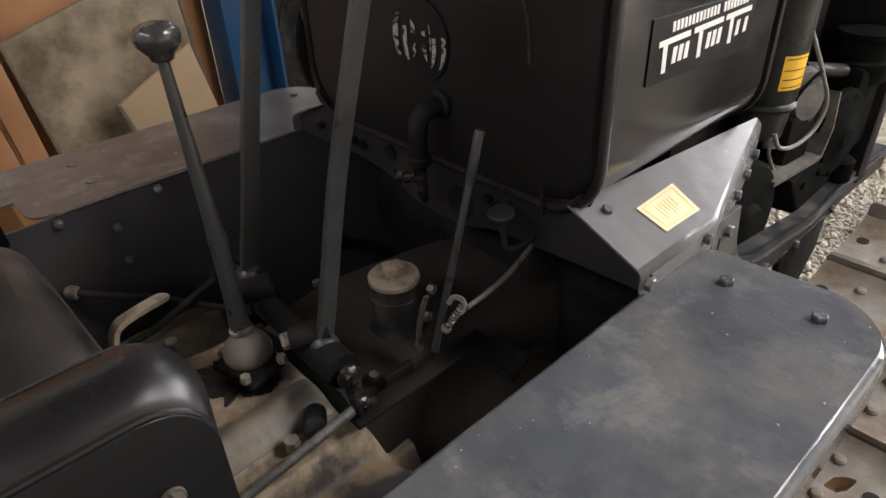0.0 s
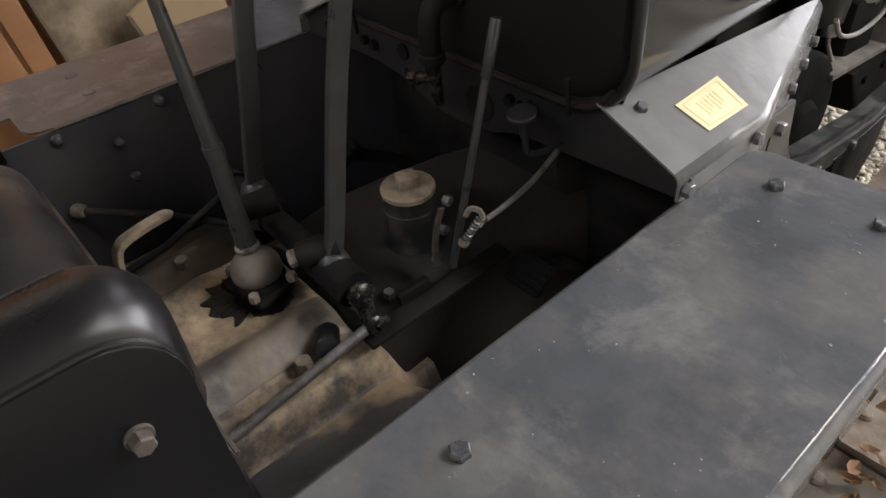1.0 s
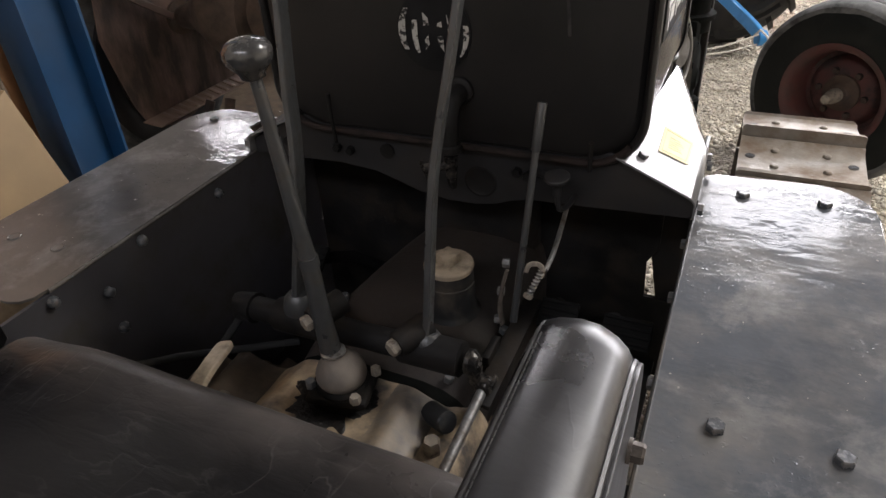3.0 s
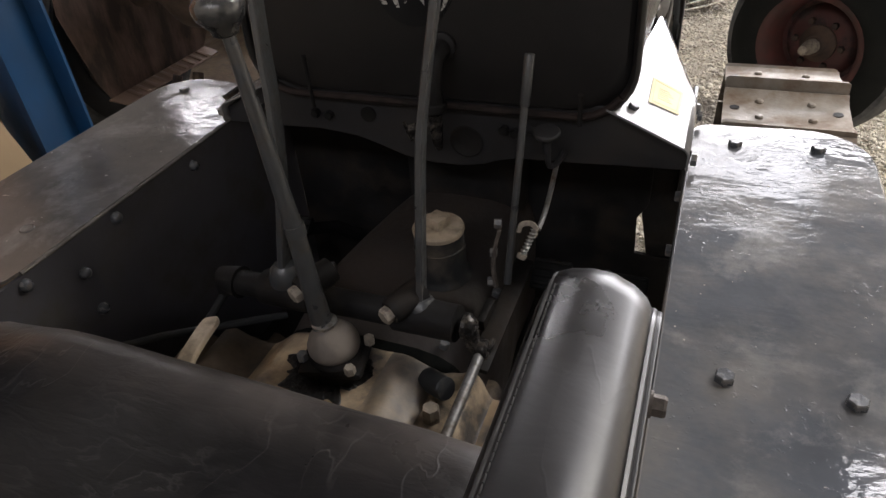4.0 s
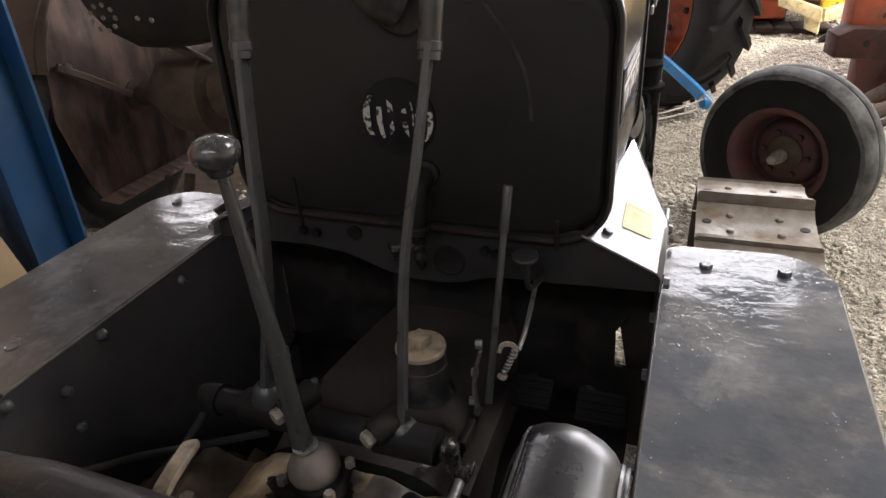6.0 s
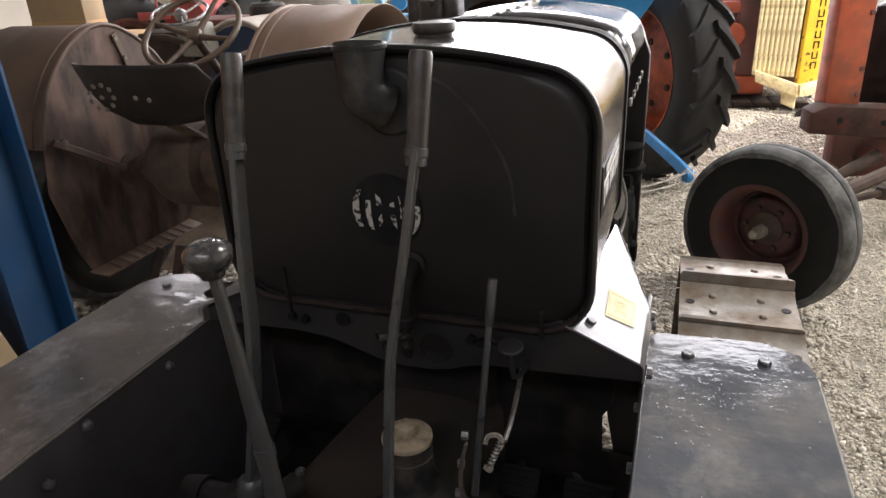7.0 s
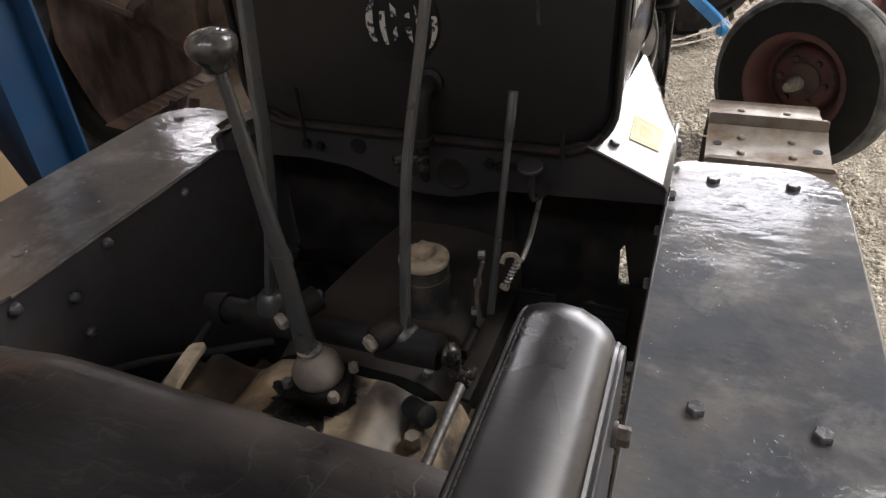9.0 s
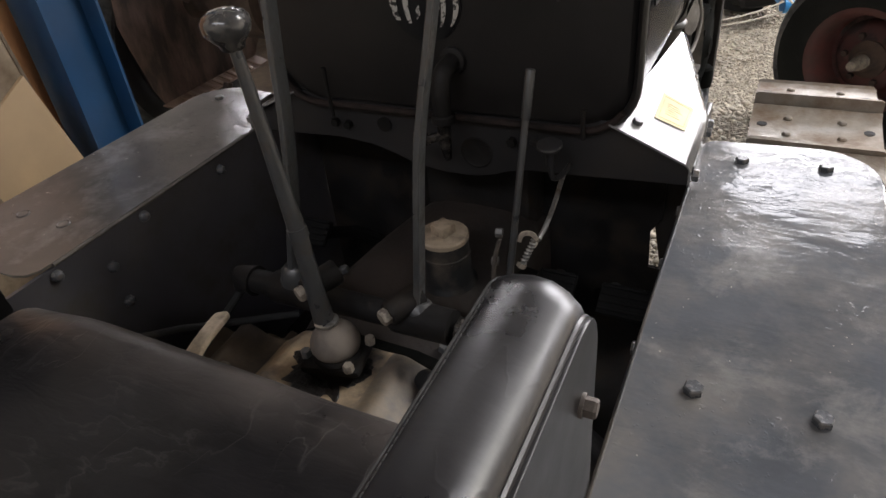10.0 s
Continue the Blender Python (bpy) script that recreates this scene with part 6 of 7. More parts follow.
def track(s):
    """An endless chain of grousered shoes round idler and sprocket."""
    xc = s * 0.561
    t = thing("track", "", "")
    t.parent = crawler
    bm = bm_new()
    # curved plate with a tall ridge on its rear edge, holes and rivets; local y along the chain, z outwards
    L_, W, H = 0.178, 0.252, 0.029
    prof = [(-L_ / 2, 0.0), (-L_ / 2, H), (-L_ / 2 + 0.012, H), (-L_ / 2 + 0.016, 0.016), (-L_ / 2 + 0.03, 0.012), (0, 0.010), (L_ / 2 - 0.034, 0.0105), (L_ / 2 - 0.016, 0.014), (L_ / 2 - 0.005, 0.020), (L_ / 2, 0.019), (L_ / 2, 0.0)]
    xs = [-W / 2, -W / 2 + 0.006, W / 2 - 0.006, W / 2]
    loft(bm, [[(x, y, z - (0.004 if abs(x) > W / 2 - 0.003 and z > 0.02 else 0)) for y, z in prof] for x in xs])
    for x in (-0.052, 0.052):
        for y in (-0.012, 0.058):
            lathe(bm, [(0.009, 0), (0.0088, 0.003), (0.006, 0.006), (0.002, 0.0066)], (x, y - 0.014, 0.0102), seg=10)
    me = finish(bm, "track_shoe", M["track"], 35)
    bm = bm_new()
    lathe(bm, [(0.0105, 0), (0.0105, 0.0006)], (0, 0, 0), seg=14)
    hole = finish(bm, "shoe_hole", M["black"])
    r = 0.295
    z0, yf, yb = 0.30, 1.86, -0.35
    pitch = 0.18
    run = yf - yb
    total = 2 * run + 2 * math.pi * r
    n = round(total / pitch)
    for k in range(n):
        d = (1.735 - yb) % (total / n) + k * total / n
        d = d % total
        if d < run:
            y, z, a = yb + d, z0 + r - 0.05 * math.sin(math.pi * d / run), -math.degrees(math.atan(0.05 * math.pi / run * math.cos(math.pi * d / run)))
        elif d < run + math.pi * r:
            an = (d - run) / r
            y, z, a = yf + r * math.sin(an), z0 + r * math.cos(an), -math.degrees(an)
        elif d < 2 * run + math.pi * r or d > total:
            y, z, a = yf - (d - run - math.pi * r), z0 - r, 180.0
        else:
            an = (d - 2 * run - math.pi * r) / r
            y, z, a = yb - r * math.sin(an), z0 - r * math.cos(an), 180 - math.degrees(an)
        sh = new("track_shoe", me)
        sh.parent = t
        sh.matrix_basis = pose(xc, y, z, a, 0, 0)
        if k < n * 0.45:
            for x in (-0.102, 0.102):
                ho = new("shoe_hole", hole)
                ho.parent = t
                ho.matrix_basis = pose(xc, y, z, a, 0, 0) @ pose(x, 0.012, 0.0105)
    bm = bm_new()
    for y in (yf, yb):
        lathe(bm, [(0.08, -0.05), (0.235, -0.045), (0.24, -0.02), (0.25, 0), (0.24, 0.02), (0.235, 0.045), (0.08, 0.05)], (xc, y, z0), (1, 0, 0), 32)
    box(bm, (xc, (yf + yb) / 2, 0.27), (0.10, run, 0.14), bevel=0.01)
    part("idler_and_frame", bm, M["black"], t, "black track frame and wheels")
    tagged(t, "steel crawler track with grousered shoes")


track(1)
track(-1)


def leaf_litter():
    """Dry curled leaves and grit lying on the right-hand track."""
    rng = random.Random(11)
    bm = bm_new()
    for q in range(20):
        y = rng.choice((1.06, 1.12, 1.14, 0.9)) + rng.gauss(0, 0.02)
        x = 0.632 + abs(rng.gauss(0, 0.022))
        z = 0.602 - 0.05 * math.sin(math.pi * (y + 0.35) / 2.21) + 0.03 * rng.random() ** 3
        a, r = rng.uniform(0, 6.28), rng.uniform(0.006, 0.015)
        d, e = Vector((math.cos(a), math.sin(a), rng.uniform(-0.5, 0.5))), Vector((-math.sin(a), math.cos(a), rng.uniform(-0.7, 0.7)))
        p = Vector((x, y, z + 0.017))
        rings = []
        for w, f in ((-1, 0.15), (-0.4, 0.8), (0.3, 0.9), (1, 0.1)):
            c = p + d * r * w + Vector((0, 0, 0.5 * r * w * w))
            rings.append([c - e * r * f * 0.6 + Vector((0, 0, 0.4 * r * f)), c, c + e * r * f * 0.6 + Vector((0, 0, 0.4 * r * f)), c - Vector((0, 0, 0.0012))])
        loft(bm, rings)
    tagged(part("leaf_litter", bm, M["leaf"]), "dry brown curled leaves lying on the track", "leaves", kind="stuff")


M["leaf"] = mat("dry_brown_leaf", (0.2, 0.11, 0.05), 0.8, 0, 0.4, 30, (0.09, 0.05, 0.028), 0.4, 30, 0.3, 0.2, 120)
leaf_litter()


# ---- beside the partition: column and leaning boards ----
def column():
    bm = bm_new()
    x, y0, y1 = -1.53, 1.517, 1.712
    prof = [(-0.07, 0.0), (-0.07, 0.010), (-0.006, 0.014), (-0.006, 0.181), (-0.07, 0.185), (-0.07, 0.195), (0.07, 0.195), (0.07, 0.185), (0.006, 0.181), (0.006, 0.014), (0.07, 0.010), (0.07, 0.0)]
    loft(bm, [[(x + a, y0 + b, z) for a, b in prof] for z in (GROUND - 0.01, 2.0, 4.94)])
    c = part("steel_column", bm, M["blue"])
    tagged(c, "blue painted steel I-section column beside the boards", "column", kind="structure")
    bm = bm_new()
    box(bm, (x, (y0 + y1) / 2, GROUND + 0.01), (0.26, 0.3, 0.02), bevel=0.003)
    part("base_plate", bm, M["blue"], c)


column()


def leaning(name, corners, foot, top_x, thick, material, label, category, strips=()):
    """A board that stands on the ground and leans on the partition; corners are (y, height) in its own plane."""
    zt = max(z for _, z in corners)

    def at(y, z):
        return Vector((-(foot + (top_x - foot) * z / zt), y, GROUND + z))
    bm = bm_new()
    slab(bm, [at(y, z) for y, z in corners], thick, min(0.002, thick / 4))
    ob = part(name, bm, M[material])
    tagged(ob, label, category, "boards leaning on the partition")
    for i, j in strips:
        bm = bm_new()
        a, b = at(*corners[i]), at(*corners[j])
        tube(bm, [a, b], 1.0, flat=(thick / 2 + 0.003, 0.006), side=(1, 0, 0))
        part("edge_strip", bm, M["edgewood"], ob, "dark strip along the edge")
    return ob


leaning("wall_board", [(0.975, 0.0), (1.45, 0.0), (1.392, 0.93), (1.10, 0.895), (0.868, 0.826)], 1.47, 1.51, 0.026, "plaster", "mottled grey-brown board leaning on the partition", "board", ((0, 4), (1, 2)))
leaning("plywood_sheet", [(1.25, 0.0), (1.50, 0.0), (1.365, 0.735), (1.10, 0.603)], 1.36, 1.43, 0.018, "ply", "pale plywood sheet leaning on a grey board", "plywood", ((0, 3),))
leaning("plank", [(0.852, 0.0), (0.918, 0.0), (0.79, 1.5), (0.724, 1.5)], 1.43, 1.53, 0.028, "plank", "orange-brown wooden plank leaning on the wall", "plank")
leaning("plank", [(0.770, 0.0), (0.842, 0.0), (0.712, 1.4), (0.640, 1.4)], 1.42, 1.525, 0.028, "plank", "narrow orange-brown plank leaning on the wall", "plank")
leaning("hardboard_sheet", [(0.3, 0.0), (1.5, 0.0), (1.5, 1.9), (0.3, 1.9)], 1.565, 1.586, 0.014, "plank", "tall orange-brown hardboard sheet standing against the wall", "hardboard")


# ---- the old brown tractor ----
def wheel_thing(parent, centre, axis, r, width, rim_r, tyre_mat, rim_mat, lugs=0, name="wheel", disc_mat=None):
    """A tyre on a dished rim; lugs: bars of an agricultural tread."""
    c = Vector(centre)
    ax = Vector(axis).normalized()
    w = width / 2
    bm = bm_new()
    prof = [(rim_r, -w * 0.75), (rim_r + 0.02, -w * 0.9), (rim_r + (r - rim_r) * 0.5, -w), (r - 0.035, -w * 0.93), (r - 0.012, -w * 0.8), (r, -w * 0.5), (r + 0.004, 0), (r, w * 0.5), (r - 0.012, w * 0.8), (r - 0.035, w * 0.93), (rim_r + (r - rim_r) * 0.5, w), (rim_r + 0.02, w * 0.9), (rim_r, w * 0.75)]
    u, v = frame_of(ax)
    seg = 56
    rings = [[c + ax * h + q * (u * math.cos(2 * math.pi * k / seg) + v * math.sin(2 * math.pi * k / seg)) for k in range(seg)] for q, h in prof]
    loft(bm, rings, caps=False)
    wh = part(name, bm, tyre_mat, parent, "", 50)
    bm = bm_new()
    if lugs:
        for s in (-1, 1):
            bm = bm_new()
            vs = []
            for t in (0.0, 0.33, 0.66, 1.0):
                an = t * 0.26
                hh = s * w * (0.04 + 0.94 * (1 - t))
                drop = 0.03 * (abs(hh) / w) ** 3
                d = u * math.cos(an) + v * math.sin(an)
                tg = -u * math.sin(an) + v * math.cos(an)
                p = c + ax * hh + d * (r - 0.012 - drop)
                vs.append([p - tg * 0.030, p + tg * 0.030, p + tg * 0.022 + d * 0.05, p - tg * 0.022 + d * 0.05])
            loft(bm, vs)
            first = part("tread_bar", bm, tyre_mat, wh, "", 30)
            for k in range(1, lugs):
                copy_part(first, Matrix.Translation(c) @ Matrix.Rotation(2 * math.pi * (k + (0.5 if s > 0 else 0)) / lugs, 4, ax) @ Matrix.Translation(-c), wh)
    else:
        # two broad worn ribs with a shallow groove between them
        for h0, h1 in ((-0.9, -0.02), (0.10, 0.9)):
            rows = []
            for k in range(9):
                h = h0 + (h1 - h0) * k / 8
                end = min(1.0, 5.0 * min(k, 8 - k) / 8 + 0.25)
                rows.append((r - 0.024 * h * h + 0.007 * end + 0.004, h * w))
            lathe(bm, [(rows[0][0] - 0.02, rows[0][1])] + rows + [(rows[-1][0] - 0.02, rows[-1][1])], c, ax, 72, False)
        for q in bm.verts:
            q.co += ax * 0.003 * noise.noise(q.co * 16) + (q.co - c).normalized() * 0.003 * noise.noise(q.co * 9)
        part("tread_ribs", bm, M["tread"], wh, "dusty grey worn tread")
    bm = bm_new()
    lathe(bm, [(rim_r + 0.012, w * 0.86), (rim_r + 0.016, w * 0.92), (rim_r + 0.002, w * 0.88), (rim_r - 0.014, w * 0.7), (rim_r - 0.022, w * 0.2), (rim_r - 0.028, -w * 0.35), (rim_r - 0.03, -w * 0.6), (rim_r + 0.01, -w * 0.8)], c, ax, 40, False)
    rim = part("rim", bm, rim_mat, wh, "", 45)
    bm = bm_new()
    lathe(bm, [(rim_r - 0.026, -w * 0.42), (rim_r * 0.76, -w * 0.42), (rim_r * 0.68, -w * 0.2), (rim_r * 0.6, -w * 0.08), (rim_r * 0.36, -w * 0.06), (rim_r * 0.30, w * 0.1), (0.012, w * 0.12), (0.01, -w * 0.5), (rim_r - 0.03, -w * 0.5)], c, ax, 40, False)
    part("wheel_disc", bm, disc_mat or rim_mat, wh, "", 45)
    for k in range(6):
        a = 2 * math.pi * k / 6 + 0.3
        p = c + ax * w * -0.08 + rim_r * 0.48 * (u * math.cos(a) + v * math.sin(a))
        bolt(rim, p, ax, r=0.013 if r < 0.5 else 0.022, h=0.016, kind="rust", name="wheel_nut")
    return wh


def old_tractor():
    X = -1.5
    t = thing("old_tractor", "dull brown vintage wheeled tractor with broad sheet fenders", "tractor")
    for s, m_ in ((-1, M["brown"]), (1, M["brownpale"])):
        xi, xo = (X - 0.31, X - 0.78) if s < 0 else (X + 0.385, X + 0.785)
        cy, cz, r = 2.75, 0.77, 0.45
        if s < 0:
            cy, cz = 2.45, 0.735
            rim_pts = [(cy + 0.405 * math.copysign(abs(math.cos(radians(a))) ** 1.16, math.cos(radians(a))), cz + 0.455 * math.copysign(abs(math.sin(radians(a))) ** 1.16, math.sin(radians(a)))) for a in range(-35, 181, 9)]
        else:
            rim_pts = [(cy + r * math.cos(radians(a)), cz + r * math.sin(radians(a))) for a in range(-35, 181, 9)]
        bm = bm_new()
        loft(bm, [[(x, y, z) for x in (xi, xi + (xo - xi) * 0.06, xi + (xo - xi) * 0.55, xi + (xo - xi) * 0.6, xo)] for y, z in rim_pts], closed=False, caps=False)
        f = part("fender", bm, m_, t, "broad curved sheet-metal wheel fender", 50)
        so = f.modifiers.new("thick", "SOLIDIFY")
        so.thickness = 0.004
        bm = bm_new()
        low = [(2.02, 0.62), (2.045, 0.5), (2.085, 0.33), (2.12, 0.26), (2.4, 0.235), (2.72, 0.27), (2.88, 0.46)] if s < 0 else [(2.30, 0.6), (2.4, 0.42), (2.9, 0.42), (3.1, 0.5)]
        slab(bm, [(xi, y, z) for y, z in rim_pts + low], 0.004)
        part("side_plate", bm, M["stained"], f, "stained brown side plate")
        bm = bm_new()
        tube(bm, [(xi, y, z) for y, z in rim_pts], 0.009, 8)
        tube(bm, [(xi + s * 0.05, y, z + 0.003) for y, z in rim_pts[6:]], 0.005, 6)
        part("rolled_edge", bm, m_, f)
        if s < 0:
            bm = bm_new()
            tube(bm, [(xi + 0.012, 2.09, 0.80), (xi + 0.02, 2.2, 0.735), (xi + 0.03, 2.38, 0.62)], 1, flat=(0.014, 0.006), side=(0, 0.5, 1))
            lathe(bm, [(0.02, 0), (0.02, 0.012), (0.008, 0.014)], (xi + 0.008, 2.13, 0.785), (1, 0, 0), 12)
            part("stay_strap", bm, M["brown"], f, "flat brown stay")
            bm = bm_new()
            tube(bm, [(xi + 0.008, 2.50, 1.15), (xi + 0.008, 2.56, 0.98)], 1, flat=(0.014, 0.005), side=(0, 1, 0.2))
            part("stay_strap", bm, M["brown"], f, "flat brown stay")
            for y, z in ((2.5, 1.13), (2.53, 1.05), (2.14, 0.79)):
                bolt(f, (xi + 0.012, y, z), (1, 0, 0), r=0.011, h=0.008, kind="boltdust")
            # ribbed step along the lower edge
            bm = bm_new()
            slab(bm, [(xi + 0.002, 2.10, 0.262), (xi + 0.002, 2.72, 0.262), (xi + 0.075, 2.72, 0.242), (xi + 0.075, 2.12, 0.242)], 0.006)
            part("step", bm, M["brownpale"], f, "ribbed brown step")
            bm = bm_new()
            box(bm, (0, 0, 0), (0.066, 0.022, 0.014), (0, 15, 0), 0.004)
            rib = part("step_rib", bm, M["brownpale"], f)
            rib.matrix_basis = pose(xi + 0.040, 2.2, 0.2545)
            for k in range(1, 10):
                copy_part(rib, pose(xi + 0.040, 2.2 + 0.05 * k, 0.2545), f)
        # dark lugged wheel inside the fender
        wheel_thing(t, ((xi + xo) / 2 + s * 0.02, cy, 0.40), (s * -1, 0, 0), 0.41, 0.26, 0.27, M["rubber"], M["rust"], 0)
    # axle trumpet and gearbox
    bm = bm_new()
    tube(bm, [(X - 0.31, 2.44, 0.60), (X - 0.295, 2.44, 0.60), (X - 0.29, 2.44, 0.60), (X - 0.22, 2.45, 0.61), (X - 0.15, 2.45, 0.62), (X - 0.10, 2.45, 0.625), (X - 0.06, 2.46, 0.63), (X + 0.12, 2.46, 0.63)], [0.07, 0.07, 0.042, 0.062, 0.10, 0.15, 0.172, 0.175], 28)
    tube(bm, [(X + 0.31, 2.6, 0.60), (X + 0.12, 2.5, 0.62), (X, 2.46, 0.64)], [0.075, 0.11, 0.17], 24)
    tube(bm, [(X, 2.44, 0.63), (X, 2.7, 0.66), (X, 3.3, 0.68)], [0.15, 0.2, 0.17], 24)
    part("axle_housing", bm, M["axledust"], t, "dusty brown axle and gearbox housing", 50)
    bm = bm_new()
    tube(bm, [(X - 0.2, 2.2, GROUND + 0.03), (X - 0.16, 2.35, 0.28)], 0.02, 8)
    tube(bm, [(X - 0.05, 2.2, GROUND + 0.03), (X - 0.05, 2.35, 0.3)], 0.022, 8)
    tube(bm, [(X - 0.26, 2.2, GROUND + 0.03), (X + 0.3, 2.18, GROUND + 0.035)], 1, flat=(0.03, 0.012), side=(0, 1, 0.3))
    part("drawbar", bm, M["rust"], t, "rusty drawbar frame")
    bm = bm_new()
    box(bm, (X, 3.55, 0.80), (0.42, 0.9, 0.40), bevel=0.06)
    part("engine_cover", bm, M["brown"], t)
    # pan seat with drilled holes
    bm = bm_new()
    sc = Vector((X + 0.10, 2.25, 0.862))
    rings = []
    for k, (f, dz) in enumerate(((1.0, 0.06), (0.985, 0.052), (0.9, 0.02), (0.7, 0.0), (0.4, -0.012), (0.05, -0.014))):
        ring = []
        for q in range(36):
            a = 2 * math.pi * q / 36
            rx = 0.27 * abs(math.cos(a)) ** 0.6 * math.copysign(1, math.cos(a))
            ry = 0.19 * abs(math.sin(a)) ** 0.6 * math.copysign(1, math.sin(a))
            rise = min(1.0, max(0.0, (0.35 - math.sin(a)) / 0.8))
            lift = 0.165 * rise * rise * (3 - 2 * rise) * f ** 3
            ring.append((sc.x + f * rx, sc.y + f * ry, sc.z + dz + lift))
        rings.append(ring)
    loft(bm, rings, caps=False)
    st = part("seat", bm, M["pan"], t, "dark maroon pan seat with drilled holes", 60)
    so = st.modifiers.new("thick", "SOLIDIFY")
    so.thickness = 0.004
    # pale discs stand in for the bright ground showing through the holes
    ring = [(-0.085 + 0.052 * math.cos(2 * math.pi * q / 9), 0.118 + 0.042 * math.sin(2 * math.pi * q / 9)) for q in range(9)]
    for dx, dz in ring + [(-0.085, 0.118), (0.06, 0.118), (0.115, 0.112)]:
        bm = bm_new()
        lathe(bm, [(0.0085, 0), (0.0085, 0.004)], (sc.x + dx, sc.y - 0.186 + 0.06 * max(0.0, 0.12 - dz), sc.z + dz), (0, -1, -0.25), seg=10)
        part("seat_hole", bm, M["boltdust"], st)
    bm = bm_new()
    tube(bm, smooth_path([(sc.x, sc.y + 0.02, sc.z - 0.018), (sc.x, sc.y + 0.16, sc.z - 0.10), (X, 2.5, 0.74)], 4), 1, flat=(0.03, 0.008), side=(1, 0, 0))
    part("seat_spring", bm, M["brown"], st, "flat seat spring")
    # steering wheel on its column
    wc, ax = Vector((X - 0.01, 2.62, 1.145)), Vector((0.05, -0.62, 0.78)).normalized()
    u, v = frame_of(ax)
    bm = bm_new()
    R = 0.205
    rings = []
    for k in range(41):
        a = 2 * math.pi * k / 40
        d = u * math.cos(a) + v * math.sin(a)
        rings.append([wc + d * R + 0.0125 * (d * math.cos(b) + ax * math.sin(b)) for b in [2 * math.pi * q / 10 for q in range(10)]])
    loft(bm, rings, caps=False)
    sw = part("steering_wheel", bm, M["tanwood"], t, "worn tan spoked steering wheel", 60)
    bm = bm_new()
    for k in range(4):
        a = 2 * math.pi * k / 4 + 0.5
        d = u * math.cos(a) + v * math.sin(a)
        tube(bm, [wc - ax * 0.03 + d * 0.02, wc - ax * 0.02 + d * 0.1, wc + d * R], [0.014, 0.011, 0.009], 10)
    lathe(bm, [(0.032, -0.05), (0.034, -0.025), (0.028, -0.01), (0.012, -0.008)], wc, ax, 20)
    part("spokes", bm, M["tanwood"], sw)
    bm = bm_new()
    tube(bm, [wc - ax * 0.04, wc - ax * 0.4], 0.018, 10)
    part("steering_column", bm, M["rust"], sw)


old_tractor()


